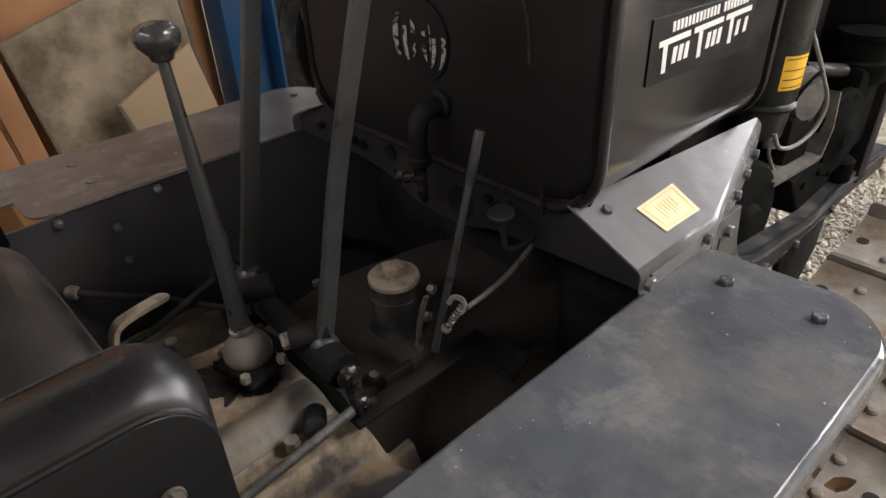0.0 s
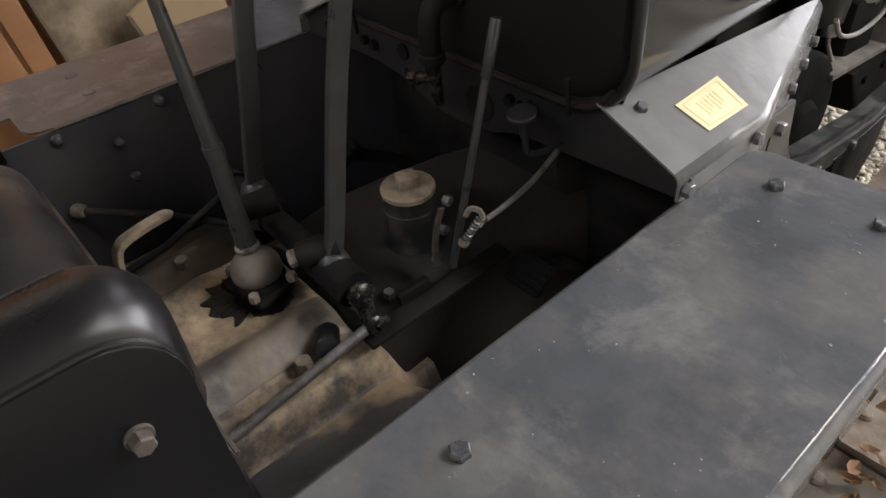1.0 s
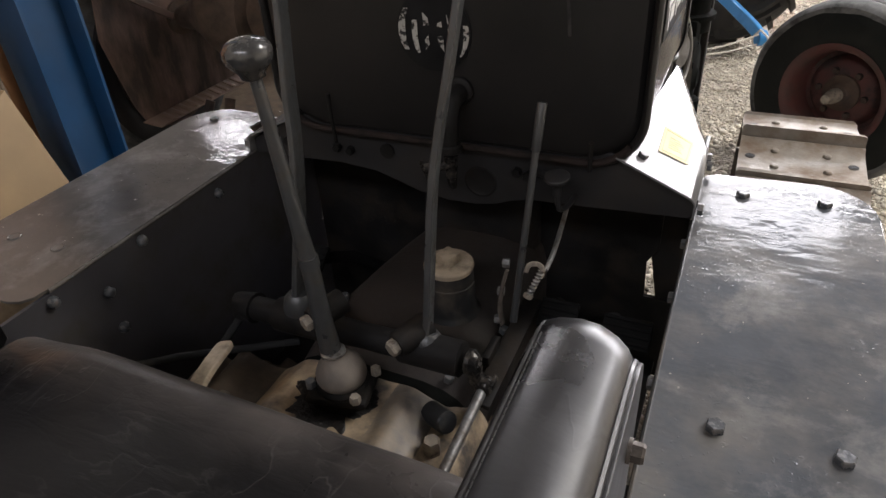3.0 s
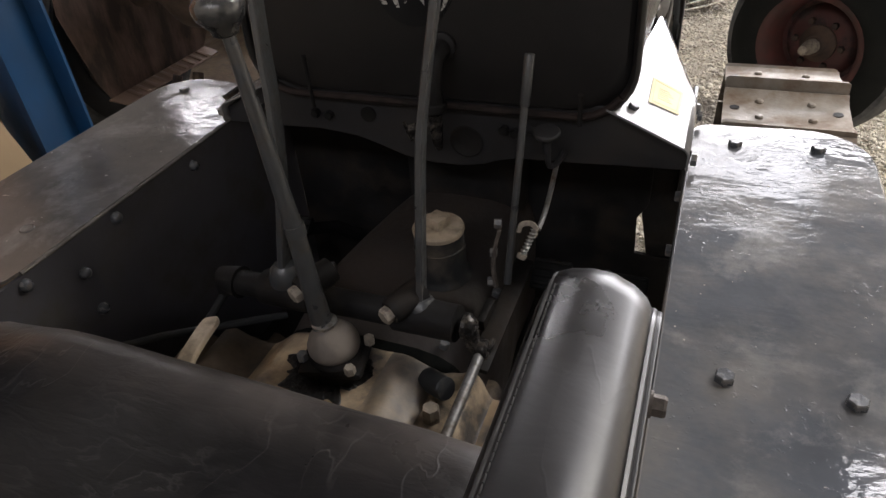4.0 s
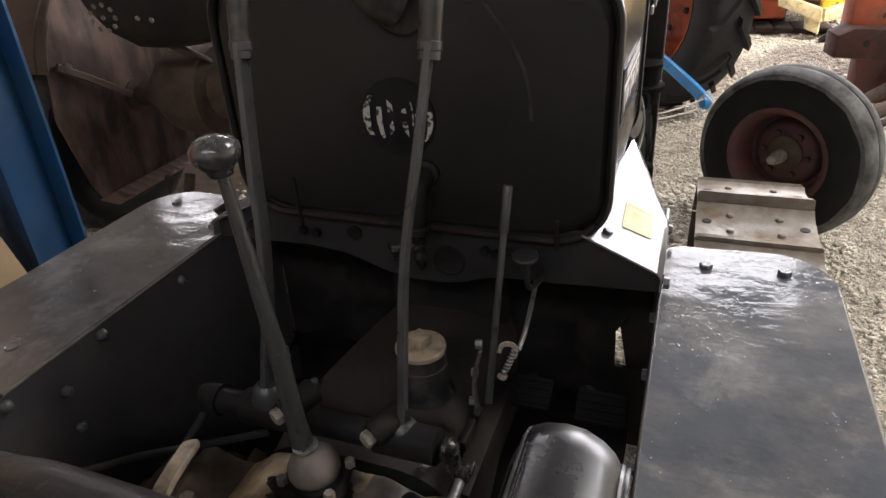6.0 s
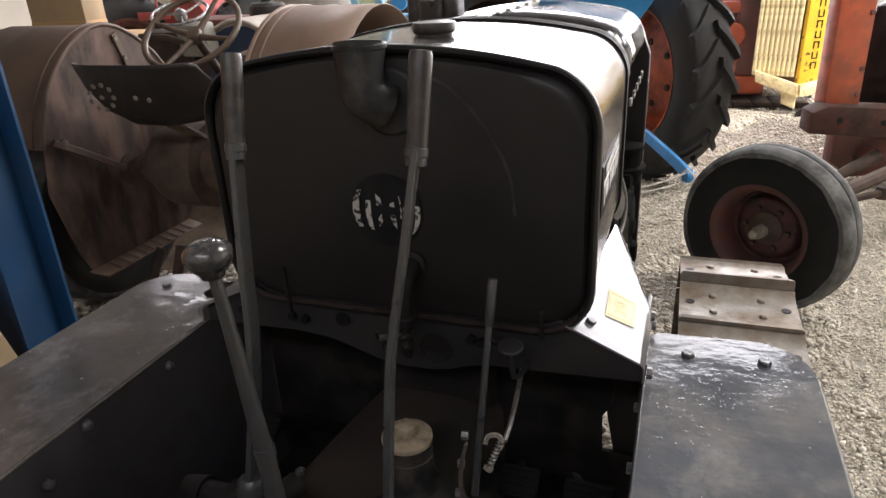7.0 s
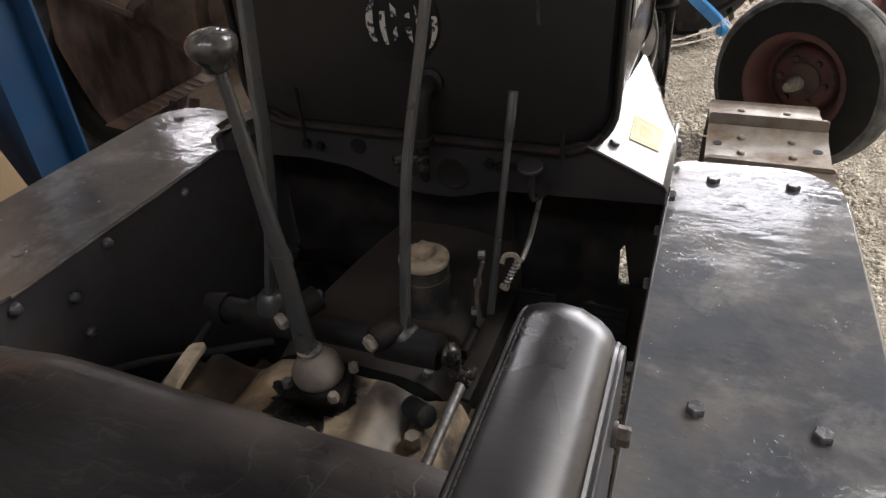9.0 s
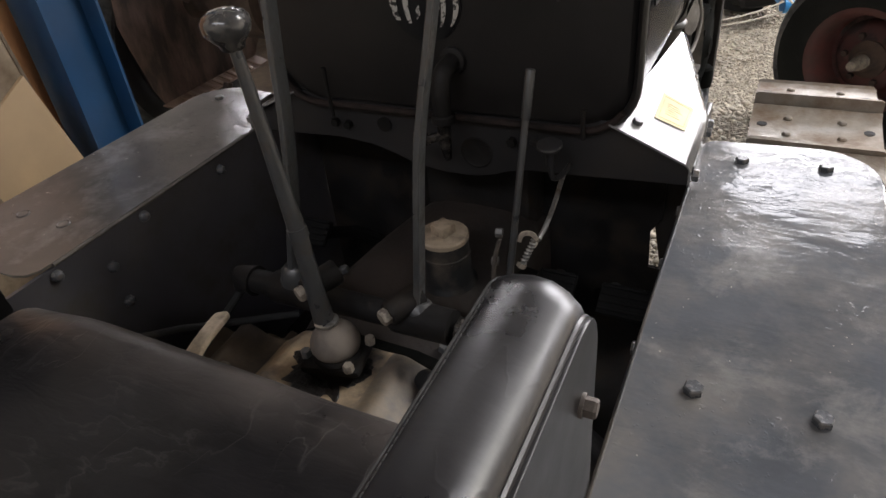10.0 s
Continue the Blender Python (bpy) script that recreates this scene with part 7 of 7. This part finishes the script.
def far_left_things():
    # a dark blue tractor with a cream hood further back
    t = thing("blue_tractor", "dark blue tractor with a dusty cream hood", "tractor")
    bm = bm_new()
    rings = []
    for y, q in ((4.0, 0.97), (4.03, 1.0), (5.3, 1.0)):
        rings.append([(-2.27 + 0.32 * q * math.cos(radians(a)), y, 0.74 + 0.35 * q * math.sin(radians(a))) for a in range(0, 181, 12)] + [(-2.27 - 0.32 * q, y, 0.3), (-2.27 + 0.32 * q, y, 0.3)])
    loft(bm, rings)
    part("hood", bm, M["creamhood"], t, "rounded cream hood", 50)
    bm = bm_new()
    slab(bm, [(-2.27 + 0.285 * math.cos(radians(a)), 3.99, 0.74 + 0.31 * math.sin(radians(a))) for a in range(0, 181, 12)] + [(-2.55, 3.99, 0.32), (-1.99, 3.99, 0.32)], 0.02, 0.004)
    part("rear_panel", bm, M["navy"], t, "dark navy panel")
    bm = bm_new()
    tube(bm, [(-2.27 + 0.31 * math.cos(radians(a)), 3.99, 0.74 + 0.34 * math.sin(radians(a))) for a in range(-10, 191, 10)], 0.014, 8)
    part("hood_edge", bm, M["creamhood"], t, "cream rolled edge")
    bm = bm_new()
    lathe(bm, [(0.12, 0), (0.13, 0.02), (0.13, 0.07), (0.11, 0.09), (0.04, 0.1), (0.04, 0.13), (0.015, 0.14)], (-2.42, 4.6, 1.06), seg=28)
    part("tank_cap", bm, M["grip"], t, "dark round tank cap")
    for x in (-2.75, -1.8):
        wheel_thing(t, (x, 4.35, 0.36), (1, 0, 0), 0.39, 0.2, 0.22, M["rubber"], M["rust"])
    bm = bm_new()
    tube(bm, [(-2.75, 4.35, 0.36), (-1.8, 4.35, 0.36)], 0.04, 10)
    part("axle", bm, M["rust"], t)
    # white steering wheel with chrome boss above its dash box
    wc, ax = Vector((-2.57, 3.86, 1.145)), Vector((0.1, -0.35, 0.93)).normalized()
    u, v = frame_of(ax)
    bm = bm_new()
    rings = []
    for q in range(33):
        a = 2 * math.pi * q / 32
        d = u * math.cos(a) + v * math.sin(a)
        rings.append([wc + d * 0.17 + 0.010 * (d * math.cos(e) + ax * math.sin(e)) for e in [2 * math.pi * w / 8 for w in range(8)]])
    loft(bm, rings, caps=False)
    for q in range(3):
        a = 2 * math.pi * q / 3 + 0.4
        tube(bm, [wc - ax * 0.02, wc + 0.17 * (u * math.cos(a) + v * math.sin(a))], 0.008, 8)
    lathe(bm, [(0.035, -0.04), (0.04, 0), (0.02, 0.02)], wc, ax, 16)
    sw = part("steering_wheel", bm, M["steel"], t, "pale chromed steering wheel", 50)
    bm = bm_new()
    tube(bm, [wc - ax * 0.03, wc - ax * 0.35], 0.02, 10)
    part("steering_column", bm, M["grip"], sw)
    bm = bm_new()
    box(bm, (-2.52, 3.92, 0.98), (0.22, 0.12, 0.2), (10, 0, 0), 0.02)
    part("dash_box", bm, M["tarp"], t, "grey dash box")
    # a seat back and levers of the same tractor
    bm = bm_new()
    box(bm, (-2.75, 4.1, 0.87), (0.5, 0.3, 0.32), (0, 0, 6), 0.04)
    tube(bm, [(-2.95, 3.9, 1.0), (-2.7, 3.85, 1.0), (-2.45, 3.9, 0.93)], 0.02, 8)
    part("seat_box", bm, M["rust"], t, "dark brown seat box")
    # a pale blue cab with a tinted pane and its tyre
    m_ = thing("pale_blue_tractor", "pale blue tractor cab frame with a lugged tyre", "tractor")
    bm = bm_new()
    tube(bm, [(-2.78, 6.2, 1.5), (-2.46, 6.2, 0.95), (-2.46, 6.2, 0.3)], 1, flat=(0.045, 0.03), side=(1, 0, 0.3))
    tube(bm, [(-2.26, 6.2, 0.3), (-2.26, 6.2, 2.3)], 1, flat=(0.04, 0.035), side=(1, 0, 0))
    tube(bm, [(-2.5, 6.2, 0.90), (-1.7, 6.2, 0.88)], 1, flat=(0.06, 0.035), side=(0, 0, 1))
    tube(bm, [(-1.72, 6.2, 0.3), (-1.72, 6.2, 2.3)], 1, flat=(0.04, 0.035), side=(1, 0, 0))
    tube(bm, [(-2.8, 6.2, 2.3), (-1.7, 6.2, 2.3)], 1, flat=(0.05, 0.035), side=(0, 0, 1))
    fr_ = part("cab_frame", bm, M["paleblue"], m_, "pale blue cab frame")
    for x in (-2.2, -2.05, -1.9):
        bolt(fr_, (x, 6.16, 0.89), (0, -1, 0), r=0.016, h=0.01, kind="redbrown")
    bm = bm_new()
    slab(bm, [(-2.44, 6.205, 0.96), (-2.30, 6.205, 0.96), (-2.30, 6.205, 2.2), (-2.76, 6.205, 1.5)], 0.006)
    part("pane", bm, M["pane"], m_, "dusty green tinted pane")
    bm = bm_new()
    lathe(bm, [(0.075, 0), (0.08, 0.02), (0.075, 0.05), (0.03, 0.06)], (-2.02, 6.12, 1.06), (0, -1, 0), 24)
    part("disc", bm, M["skyblue"], m_, "bright blue disc")
    bm = bm_new()
    tube(bm, [(-2.22, 6.3, 0.99), (-1.98, 6.3, 0.99)], [0.07, 0.07], 16)
    box(bm, (-2.0, 6.45, 0.75), (0.6, 0.3, 0.35), (0, 0, 0), 0.03)
    part("engine", bm, M["rust"], m_, "dark brown engine parts")
    wheel_thing(m_, (-1.22, 6.15, 0.66), (0.5, -0.86, 0), 0.64, 0.34, 0.40, M["rubber"], M["rust"], 18)
    # a heap of grey canvas on the floor behind
    bm = bm_new()
    rings = []
    for q, (f, z) in enumerate(((1.0, GROUND), (1.05, 0.5), (0.98, 0.95), (0.8, 1.2), (0.45, 1.32), (0.05, 1.35))):
        rings.append([(-2.75 + f * (0.42 + 0.06 * noise.noise(Vector((math.cos(a) * 2, math.sin(a) * 2, z * 3)))) * math.cos(a), 5.75 + f * 0.3 * math.sin(a), z + 0.03 * noise.noise(Vector((3 * math.cos(a), 3 * math.sin(a), q)))) for a in [2 * math.pi * w / 32 for w in range(32)]])
    loft(bm, rings)
    tagged(part("covered_bundle", bm, M["tarp"], None, "", 60), "tall grey canvas covered heap on the gravel", "canvas")
    # a carton on a tall crate beyond the brown tractor
    bm = bm_new()
    box(bm, (-4.05, 4.55, 0.47), (0.8, 0.55, 1.0), bevel=0.01)
    tagged(part("storage_crate", bm, M["cardboard"]), "tall brown wooden crate on the gravel", "crate")
    bm = bm_new()
    box(bm, (-4.10, 4.45, 1.12), (0.50, 0.22, 0.30), (0, 0, 4), 0.004)
    cb = part("cardboard_box", bm, M["ply"])
    tagged(cb, "closed brown cardboard box on a crate", "box")
    bm = bm_new()
    box(bm, (-4.10, 4.45, 1.03), (0.506, 0.226, 0.09), (0, 0, 4), 0.003)
    part("packing_tape", bm, M["cardboard"], cb, "darker brown lower band")
    bm = bm_new()
    box(bm, (-3.2, 5.1, 0.5), (0.5, 0.5, 1.06), bevel=0.02)
    tagged(part("painted_cabinet", bm, M["redbrown"]), "faded red metal cabinet on the gravel", "cabinet")


def far_red_tractor():
    t = thing("far_red_tractor", "faded red tractor with a lugged tyre beside a crate", "tractor")
    wheel_thing(t, (-5.52, 6.55, 0.60), (0.75, -0.66, 0), 0.58, 0.30, 0.34, M["rubber"], M["redbrown"], 16)
    bm = bm_new()
    rings = []
    for y, q in ((6.7, 0.94), (6.74, 1.0), (8.0, 1.0)):
        rings.append([(-4.85 + 0.30 * q * math.cos(radians(a)), y, 0.88 + 0.28 * q * math.sin(radians(a))) for a in range(0, 181, 15)] + [(-4.85 - 0.30 * q, y, 0.5), (-4.85 + 0.30 * q, y, 0.5)])
    loft(bm, rings)
    part("hood", bm, M["farred"], t, "faded red rounded hood", 50)
    bm = bm_new()
    tube(bm, [(-5.5, 6.62, 0.60), (-4.6, 6.95, 0.60)], [0.12, 0.14], 16)
    box(bm, (-4.9, 7.3, 0.45), (0.42, 1.1, 0.4), bevel=0.04)
    part("axle", bm, M["rust"], t, "dark rusty axle")
    bm = bm_new()
    slab(bm, [(-5.30, 6.50, 0.92), (-4.98, 6.62, 0.92), (-4.98, 6.62, 1.00), (-5.30, 6.50, 1.00)], 0.05, 0.008)
    tube(bm, [(-5.1, 6.58, 0.98), (-5.1, 6.60, 1.28), (-5.18, 6.60, 1.38)], 0.014, 8)
    part("control_panel", bm, M["farred"], t, "faded red control panel")
    wheel_thing(t, (-4.2, 7.2, 0.58), (0.75, -0.66, 0), 0.58, 0.28, 0.34, M["rubber"], M["redbrown"], 16)


M["farred"] = mat("faded_red_paint", (0.30, 0.045, 0.04), 0.5, 0, 0.2, 8, (0.2, 0.06, 0.05), 0.3, 6, 0.3, 0.1, 60)
far_red_tractor()
far_left_things()


# ---- beyond the track on the right ----
def red_tractor():
    t = thing("red_tractor", "faded red tractor with an orange column and worn front tyre", "tractor")
    ax = Vector((-0.52, -0.85, 0.02)).normalized()
    c = Vector((0.775, 3.05, 0.302))
    w = wheel_thing(t, c, ax, 0.335, 0.175, 0.183, M["sidewall"], M["redrim"], disc_mat=mat("dark_red_disc", (0.06, 0.018, 0.016), 0.6, 0, 0.3, 14, (0.03, 0.02, 0.018), 0.4, 12))
    tagged(w, "worn black front tyre with a smooth grey tread")
    bm = bm_new()
    lathe(bm, [(0.07, -0.02), (0.068, 0.015), (0.05, 0.025), (0.042, 0.04), (0.036, 0.045)], c + ax * -0.01, ax, 24)
    part("hub", bm, M["rust"], w, "dark rusty hub")
    bm = bm_new()
    lathe(bm, [(0.027, 0), (0.027, 0.03), (0.024, 0.05), (0.021, 0.062), (0.017, 0.08), (0.006, 0.084)], c + ax * 0.03, ax, 20)
    part("hub_cap", bm, M["boltdust"], w, "pale worn hub cap")
    bm = bm_new()
    tube(bm, [c - ax * 0.05, c - ax * 0.28, c - ax * 0.33 + Vector((0.04, 0, 0.03))], [0.05, 0.035, 0.04], 12)
    tube(bm, [c - ax * 0.3, (1.35, 3.75, 0.36), (1.75, 4.05, 0.42), (2.0, 4.6, 0.42)], [0.035, 0.032, 0.034, 0.04], 10)
    tube(bm, [(1.0, 3.5, 0.24), (1.4, 3.9, 0.22), (1.95, 4.3, 0.22)], 0.018, 8)
    lathe(bm, [(0.03, -0.03), (0.035, 0), (0.03, 0.03)], (1.38, 3.88, 0.22), (0, 0, 1), 12)
    part("steering_arm", bm, M["rust"], t, "rusty steering arm")
    bm = bm_new()
    slab(bm, [(1.10, 4.55, 0.36), (2.3, 4.95, 0.22), (2.3, 4.95, 0.42), (1.18, 4.55, 0.52), (1.10, 4.55, 0.48)], 0.14, 0.012)
    beam = part("axle_beam", bm, M["darkred"], t, "faded red axle beam with bolt holes")
    for k in range(5):
        bm = bm_new()
        p = Vector((1.25, 4.60, 0.43)).lerp(Vector((2.2, 4.92, 0.33)), k / 4)
        lathe(bm, [(0.018, 0), (0.018, 0.004)], p + Vector((0.022, -0.075, 0)), (0.32, -0.95, 0), 12)
        part("bolt_hole", bm, M["black"], beam)
    bm = bm_new()
    slab(bm, [(1.165, 4.62, 0.49), (1.355, 4.69, 0.49), (1.34, 4.69, 1.9), (1.145, 4.62, 1.9)], 0.12, 0.012)
    col = part("column", bm, M["orange"], t, "orange-red painted upright")
    for x, z in ((1.20, 0.56), (1.32, 0.56), (1.32, 0.70), (1.32, 1.0)):
        bolt(col, (x + 0.03, 4.595 + 0.3 * (x - 1.2), z), (0.34, -0.94, 0), r=0.016, h=0.012, kind="redbrown")
    bm = bm_new()
    slab(bm, [(1.285, 4.80, 0.33), (1.29, 4.80, 0.12), (1.34, 4.80, 0.09), (1.43, 4.84, 0.02), (1.80, 5.0, 0.02), (1.80, 5.0, 0.30)], 0.09, 0.012)
    lathe(bm, [(0.05, -0.06), (0.055, -0.05), (0.055, 0.05), (0.04, 0.06)], (1.50, 4.77, 0.16), (0.3, -0.95, 0), 18)
    part("axle_pivot", bm, M["redbrown"], t, "grimy dark axle pivot below the beam")
    bm = bm_new()
    tube(bm, [(1.26, 4.52, 0.07), (1.36, 4.58, 0.115), (1.54, 4.70, 0.19)], [0.024, 0.034, 0.040], 12)
    part("drag_link", bm, M["rust"], t, "worn rusty drag link")
    bm = bm_new()
    box(bm, (1.98, 5.35, 0.66), (0.8, 1.3, 0.74), (0, 0, -18), 0.05)
    lathe(bm, [(0.09, 0), (0.09, 0.05), (0.07, 0.06)], (1.75, 4.72, 0.55), (0.3, -0.95, 0), 20)
    lathe(bm, [(0.06, 0), (0.06, 0.09), (0.04, 0.1)], (1.9, 4.74, 0.78), (0.3, -0.95, 0), 16)
    box(bm, (1.72, 4.78, 0.85), (0.12, 0.1, 0.22), (0, 0, -18), 0.02)
    tube(bm, smooth_path([(1.6, 4.72, 0.5), (1.66, 4.68, 0.62), (1.62, 4.7, 0.78), (1.7, 4.74, 0.92)], 4), 0.012, 8)
    part("engine", bm, M["black"], t, "black engine block")
    bm = bm_new()
    tube(bm, [(1.52, 4.9, 0.62), (1.75, 4.95, 0.60)], 0.03, 12)
    part("filter", bm, M["ltblue"], t, "blue oil filter")
    bm = bm_new()
    tube(bm, [(1.9, 5.0, 0.10), (2.05, 5.1, 0.40)], [0.12, 0.1], 16)
    wheel_thing(t, (2.35, 5.1, 0.305), (-0.36, -0.93, 0), 0.335, 0.175, 0.205, M["rubber"], M["redrim"])
    part("kingpin", bm, M["black"], t)


red_tractor()


def blue_loader():
    t = thing("blue_and_orange_tractor", "tractor with a tall lugged tyre, orange rim and blue linkage", "tractor")
    ax = Vector((-0.80, -0.60, 0.0)).normalized()
    c = Vector((0.21, 4.84, 0.64))
    w = wheel_thing(t, c, ax, 0.64, 0.29, 0.40, M["rubber"], M["rimorange"], 20, disc_mat=M["rimorange"])
    tagged(w, "tall black tractor tyre with deep bar tread")
    bm = bm_new()
    tube(bm, smooth_path([(0.02, 4.75, 0.42), (0.2, 4.4, 0.365), (0.41, 4.0, 0.295), (0.475, 3.86, 0.268)], 3), 1, flat=(0.030, 0.014), side=(0, 0.4, 1))
    arm = part("lift_arm", bm, M["ltblue"], t, "bright blue lower lift arm")
    bm = bm_new()
    lathe(bm, [(0.012, -0.022), (0.034, -0.022), (0.037, -0.018), (0.037, 0.018), (0.034, 0.022), (0.012, 0.022)], (0.478, 3.855, 0.262), (0.9, 0.4, 0), 20)
    part("arm_eye", bm, M["ltblue"], arm)
    for p in ((0.27, 4.26, 0.345), (0.14, 4.5, 0.385)):
        bolt(arm, p, (0.4, -0.9, 0.2), r=0.016, h=0.012, kind="ltblue")
    bm = bm_new()
    tube(bm, [(0.02, 4.75, 0.42), (-0.1, 5.0, 0.6), (0.1, 5.5, 0.66)], [0.05, 0.09, 0.12], 12)
    box(bm, (-0.45, 5.9, 0.75), (0.7, 1.0, 0.7), bevel=0.05)
    part("rear_axle", bm, M["blue"], t, "dark blue rear axle")
    bm = bm_new()
    rings = []
    for a in range(95, 166, 10):
        d = Vector((0.6 * math.cos(radians(a)), -0.8 * math.cos(radians(a)), math.sin(radians(a))))
        p = c + d * 0.78
        rings.append([p + ax * 0.12, p - ax * 0.2, p - ax * 0.2 - d * 0.006, p + ax * 0.12 - d * 0.006])
    loft(bm, rings)
    part("fender", bm, M["ltblue"], t, "bright blue curved fender")
    bm = bm_new()
    rings = []
    for q in range(9):
        a = radians(10 + 12 * q)
        rings.append([(-0.86 + 0.30 * (1 - math.cos(a)), 5.75, 0.70 + 0.62 * math.sin(a)), (-0.86 + 0.30 * (1 - math.cos(a)), 5.55, 0.70 + 0.62 * math.sin(a)), (-0.85 + 0.28 * (1 - math.cos(a)), 5.55, 0.69 + 0.60 * math.sin(a)), (-0.85 + 0.28 * (1 - math.cos(a)), 5.75, 0.69 + 0.60 * math.sin(a))])
    loft(bm, rings)
    part("fender", bm, M["skyblue"], t, "sky blue rolled fender")
    bm = bm_new()
    slab(bm, [(-0.50, 4.53, 0.97), (0.125, 4.42, 0.97), (0.245, 4.40, 1.15), (0.42, 4.37, 1.75), (-0.50, 4.53, 1.75)], 0.02, 0.004)
    slab(bm, [(-0.62, 5.6, 0.80), (-0.46, 5.55, 0.80), (-0.50, 5.55, 1.7), (-0.66, 5.6, 1.7)], 0.03, 0.004)
    part("mudguard", bm, M["skyblue"], t, "sky blue folded mudguard")
    # a cord slung from the eye of the arm
    bm = bm_new()
    tube(bm, smooth_path([(0.49, 3.85, 0.29), (0.3, 3.7, 0.25), (0.05, 3.55, 0.24), (-0.2, 3.4, 0.27)], 4), 0.004, 6)
    tube(bm, smooth_path([(0.49, 3.85, 0.24), (0.3, 3.7, 0.22), (0.05, 3.55, 0.22), (-0.2, 3.4, 0.26)], 4), 0.004, 6)
    tube(bm, smooth_path([(0.47, 3.82, 0.31), (0.51, 3.80, 0.27), (0.47, 3.82, 0.215), (0.44, 3.84, 0.26), (0.47, 3.82, 0.31)], 4), 0.005, 6)
    part("cord", bm, M["rope"], t, "white cord tied round the arm")
    bm = bm_new()
    box(bm, (-0.25, 3.38, 0.11), (0.12, 0.12, 0.30), bevel=0.01)
    part("cord_stand", bm, M["black"], t)


blue_loader()


def yellow_crawler():
    t = thing("yellow_crawler", "chipped yellow crawler tractor with a slatted radiator guard", "crawler tractor")
    # slatted front guard
    bm = bm_new()
    lathe(bm, [(0.017, 0.30), (0.0195, 0.31), (0.0195, 1.6), (0.017, 1.61)], (0, 0, 0), seg=12)
    slat = part("guard_slat", bm, M["cream"], t, "faded cream-yellow vertical slat")
    slat.matrix_basis = pose(1.02, 6.95, 0)
    for k in range(1, 9):
        copy_part(slat, pose(1.02 + 0.037 * k, 6.95 - 0.012 * k, 0), t)
    bm = bm_new()
    box(bm, (1.2, 7.05, 0.95), (0.36, 0.12, 1.3), (0, 0, -12), 0.02)
    part("radiator", bm, M["rust"], t, "rusty dark radiator behind the slats")
    bm = bm_new()
    slab(bm, [(1.355, 6.83, 0.16), (1.62, 6.98, 0.20), (1.62, 6.98, 1.6), (1.355, 6.83, 1.6)], 0.05, 0.008)
    side = part("side_panel", bm, M["yellow"], t, "chipped yellow side panel with dark bar shapes")
    bm = bm_new()
    n = Vector((0.486, -0.874, 0)).normalized()
    for k in range(8):
        z = 0.96 - 0.085 * k
        a = Vector((1.43, 6.873, z)) + n * 0.028
        d = Vector((0.874, 0.486, 0)).normalized()
        up = Vector((0, 0, 1))
        for u0, u1, v0, v1 in ((0, 0.012, 0, 0.06), (0.045, 0.057, 0, 0.06), (0, 0.057, 0.05, 0.06) if k % 2 else (0, 0.057, 0.0, 0.01)):
            slab(bm, [a + d * u0 + up * v0, a + d * u1 + up * v0, a + d * u1 + up * v1, a + d * u0 + up * v1], 0.002)
    part("side_marking", bm, M["signblack"], side)
    bm = bm_new()
    slab(bm, [(1.04, 6.92, 0.245), (1.38, 6.80, 0.135), (1.37, 6.80, 0.24), (1.03, 6.92, 0.345)], 0.06, 0.01)
    slab(bm, [(1.38, 6.80, 0.135), (1.66, 6.95, 0.17), (1.66, 6.95, 0.29), (1.37, 6.80, 0.24)], 0.06, 0.01)
    slab(bm, [(1.265, 6.86, 0.07), (1.37, 6.82, 0.03), (1.37, 6.82, 0.15), (1.255, 6.86, 0.18)], 0.05, 0.006)
    part("lower_guard", bm, M["cream"], t, "pale dented lower guard")
    for k in range(4):
        bolt(t, (1.47 + 0.06 * k, 6.79 + 0.033 * k, 0.14), (0.486, -0.874, 0), r=0.014, h=0.01, kind="rust")
    bm = bm_new()
    slab(bm, [(1.36, 6.78, GROUND), (1.75, 6.85, GROUND), (1.72, 6.85, 0.16), (1.46, 6.78, 0.05)], 0.08, 0.01)
    part("front_skid", bm, M["black"], t, "black lower skid")
    # orange track frame to the left
    bm = bm_new()
    box(bm, (0.70, 7.25, 0.17), (0.85, 0.22, 0.16), (0, 0, 4), 0.02)
    box(bm, (0.72, 7.3, 0.86), (0.8, 0.16, 0.10), (0, 0, 4), 0.02)
    box(bm, (0.80, 7.3, 0.42), (0.20, 0.2, 0.30), (0, 0, 4), 0.03)
    fr_ = part("track_frame", bm, M["orange"], t, "orange track frame")
    bm = bm_new()
    lathe(bm, [(0.10, -0.04), (0.11, 0), (0.10, 0.04), (0.03, 0.05)], (0.82, 7.2, 0.62), (0, -1, 0), 20)
    part("roller", bm, M["orange"], fr_)
    bm = bm_new()
    box(bm, (0.72, 7.55, 0.55), (0.9, 0.2, 1.1), bevel=0.03)
    box(bm, (1.3, 7.9, 0.75), (0.9, 1.4, 1.2), bevel=0.05)
    part("body", bm, M["redbrown"], t, "dark red body")
    bm = bm_new()
    box(bm, (0, 0, 0), (0.15, 0.34, 0.05), (0, 0, 4), 0.008)
    shoe = part("track_shoe", bm, M["rust"], t, "rusty track shoe")
    shoe.matrix_basis = pose(0.32, 7.22, GROUND + 0.045)
    for k in range(1, 8):
        copy_part(shoe, pose(0.32 + 0.16 * k, 7.22, GROUND + 0.045), t)


yellow_crawler()
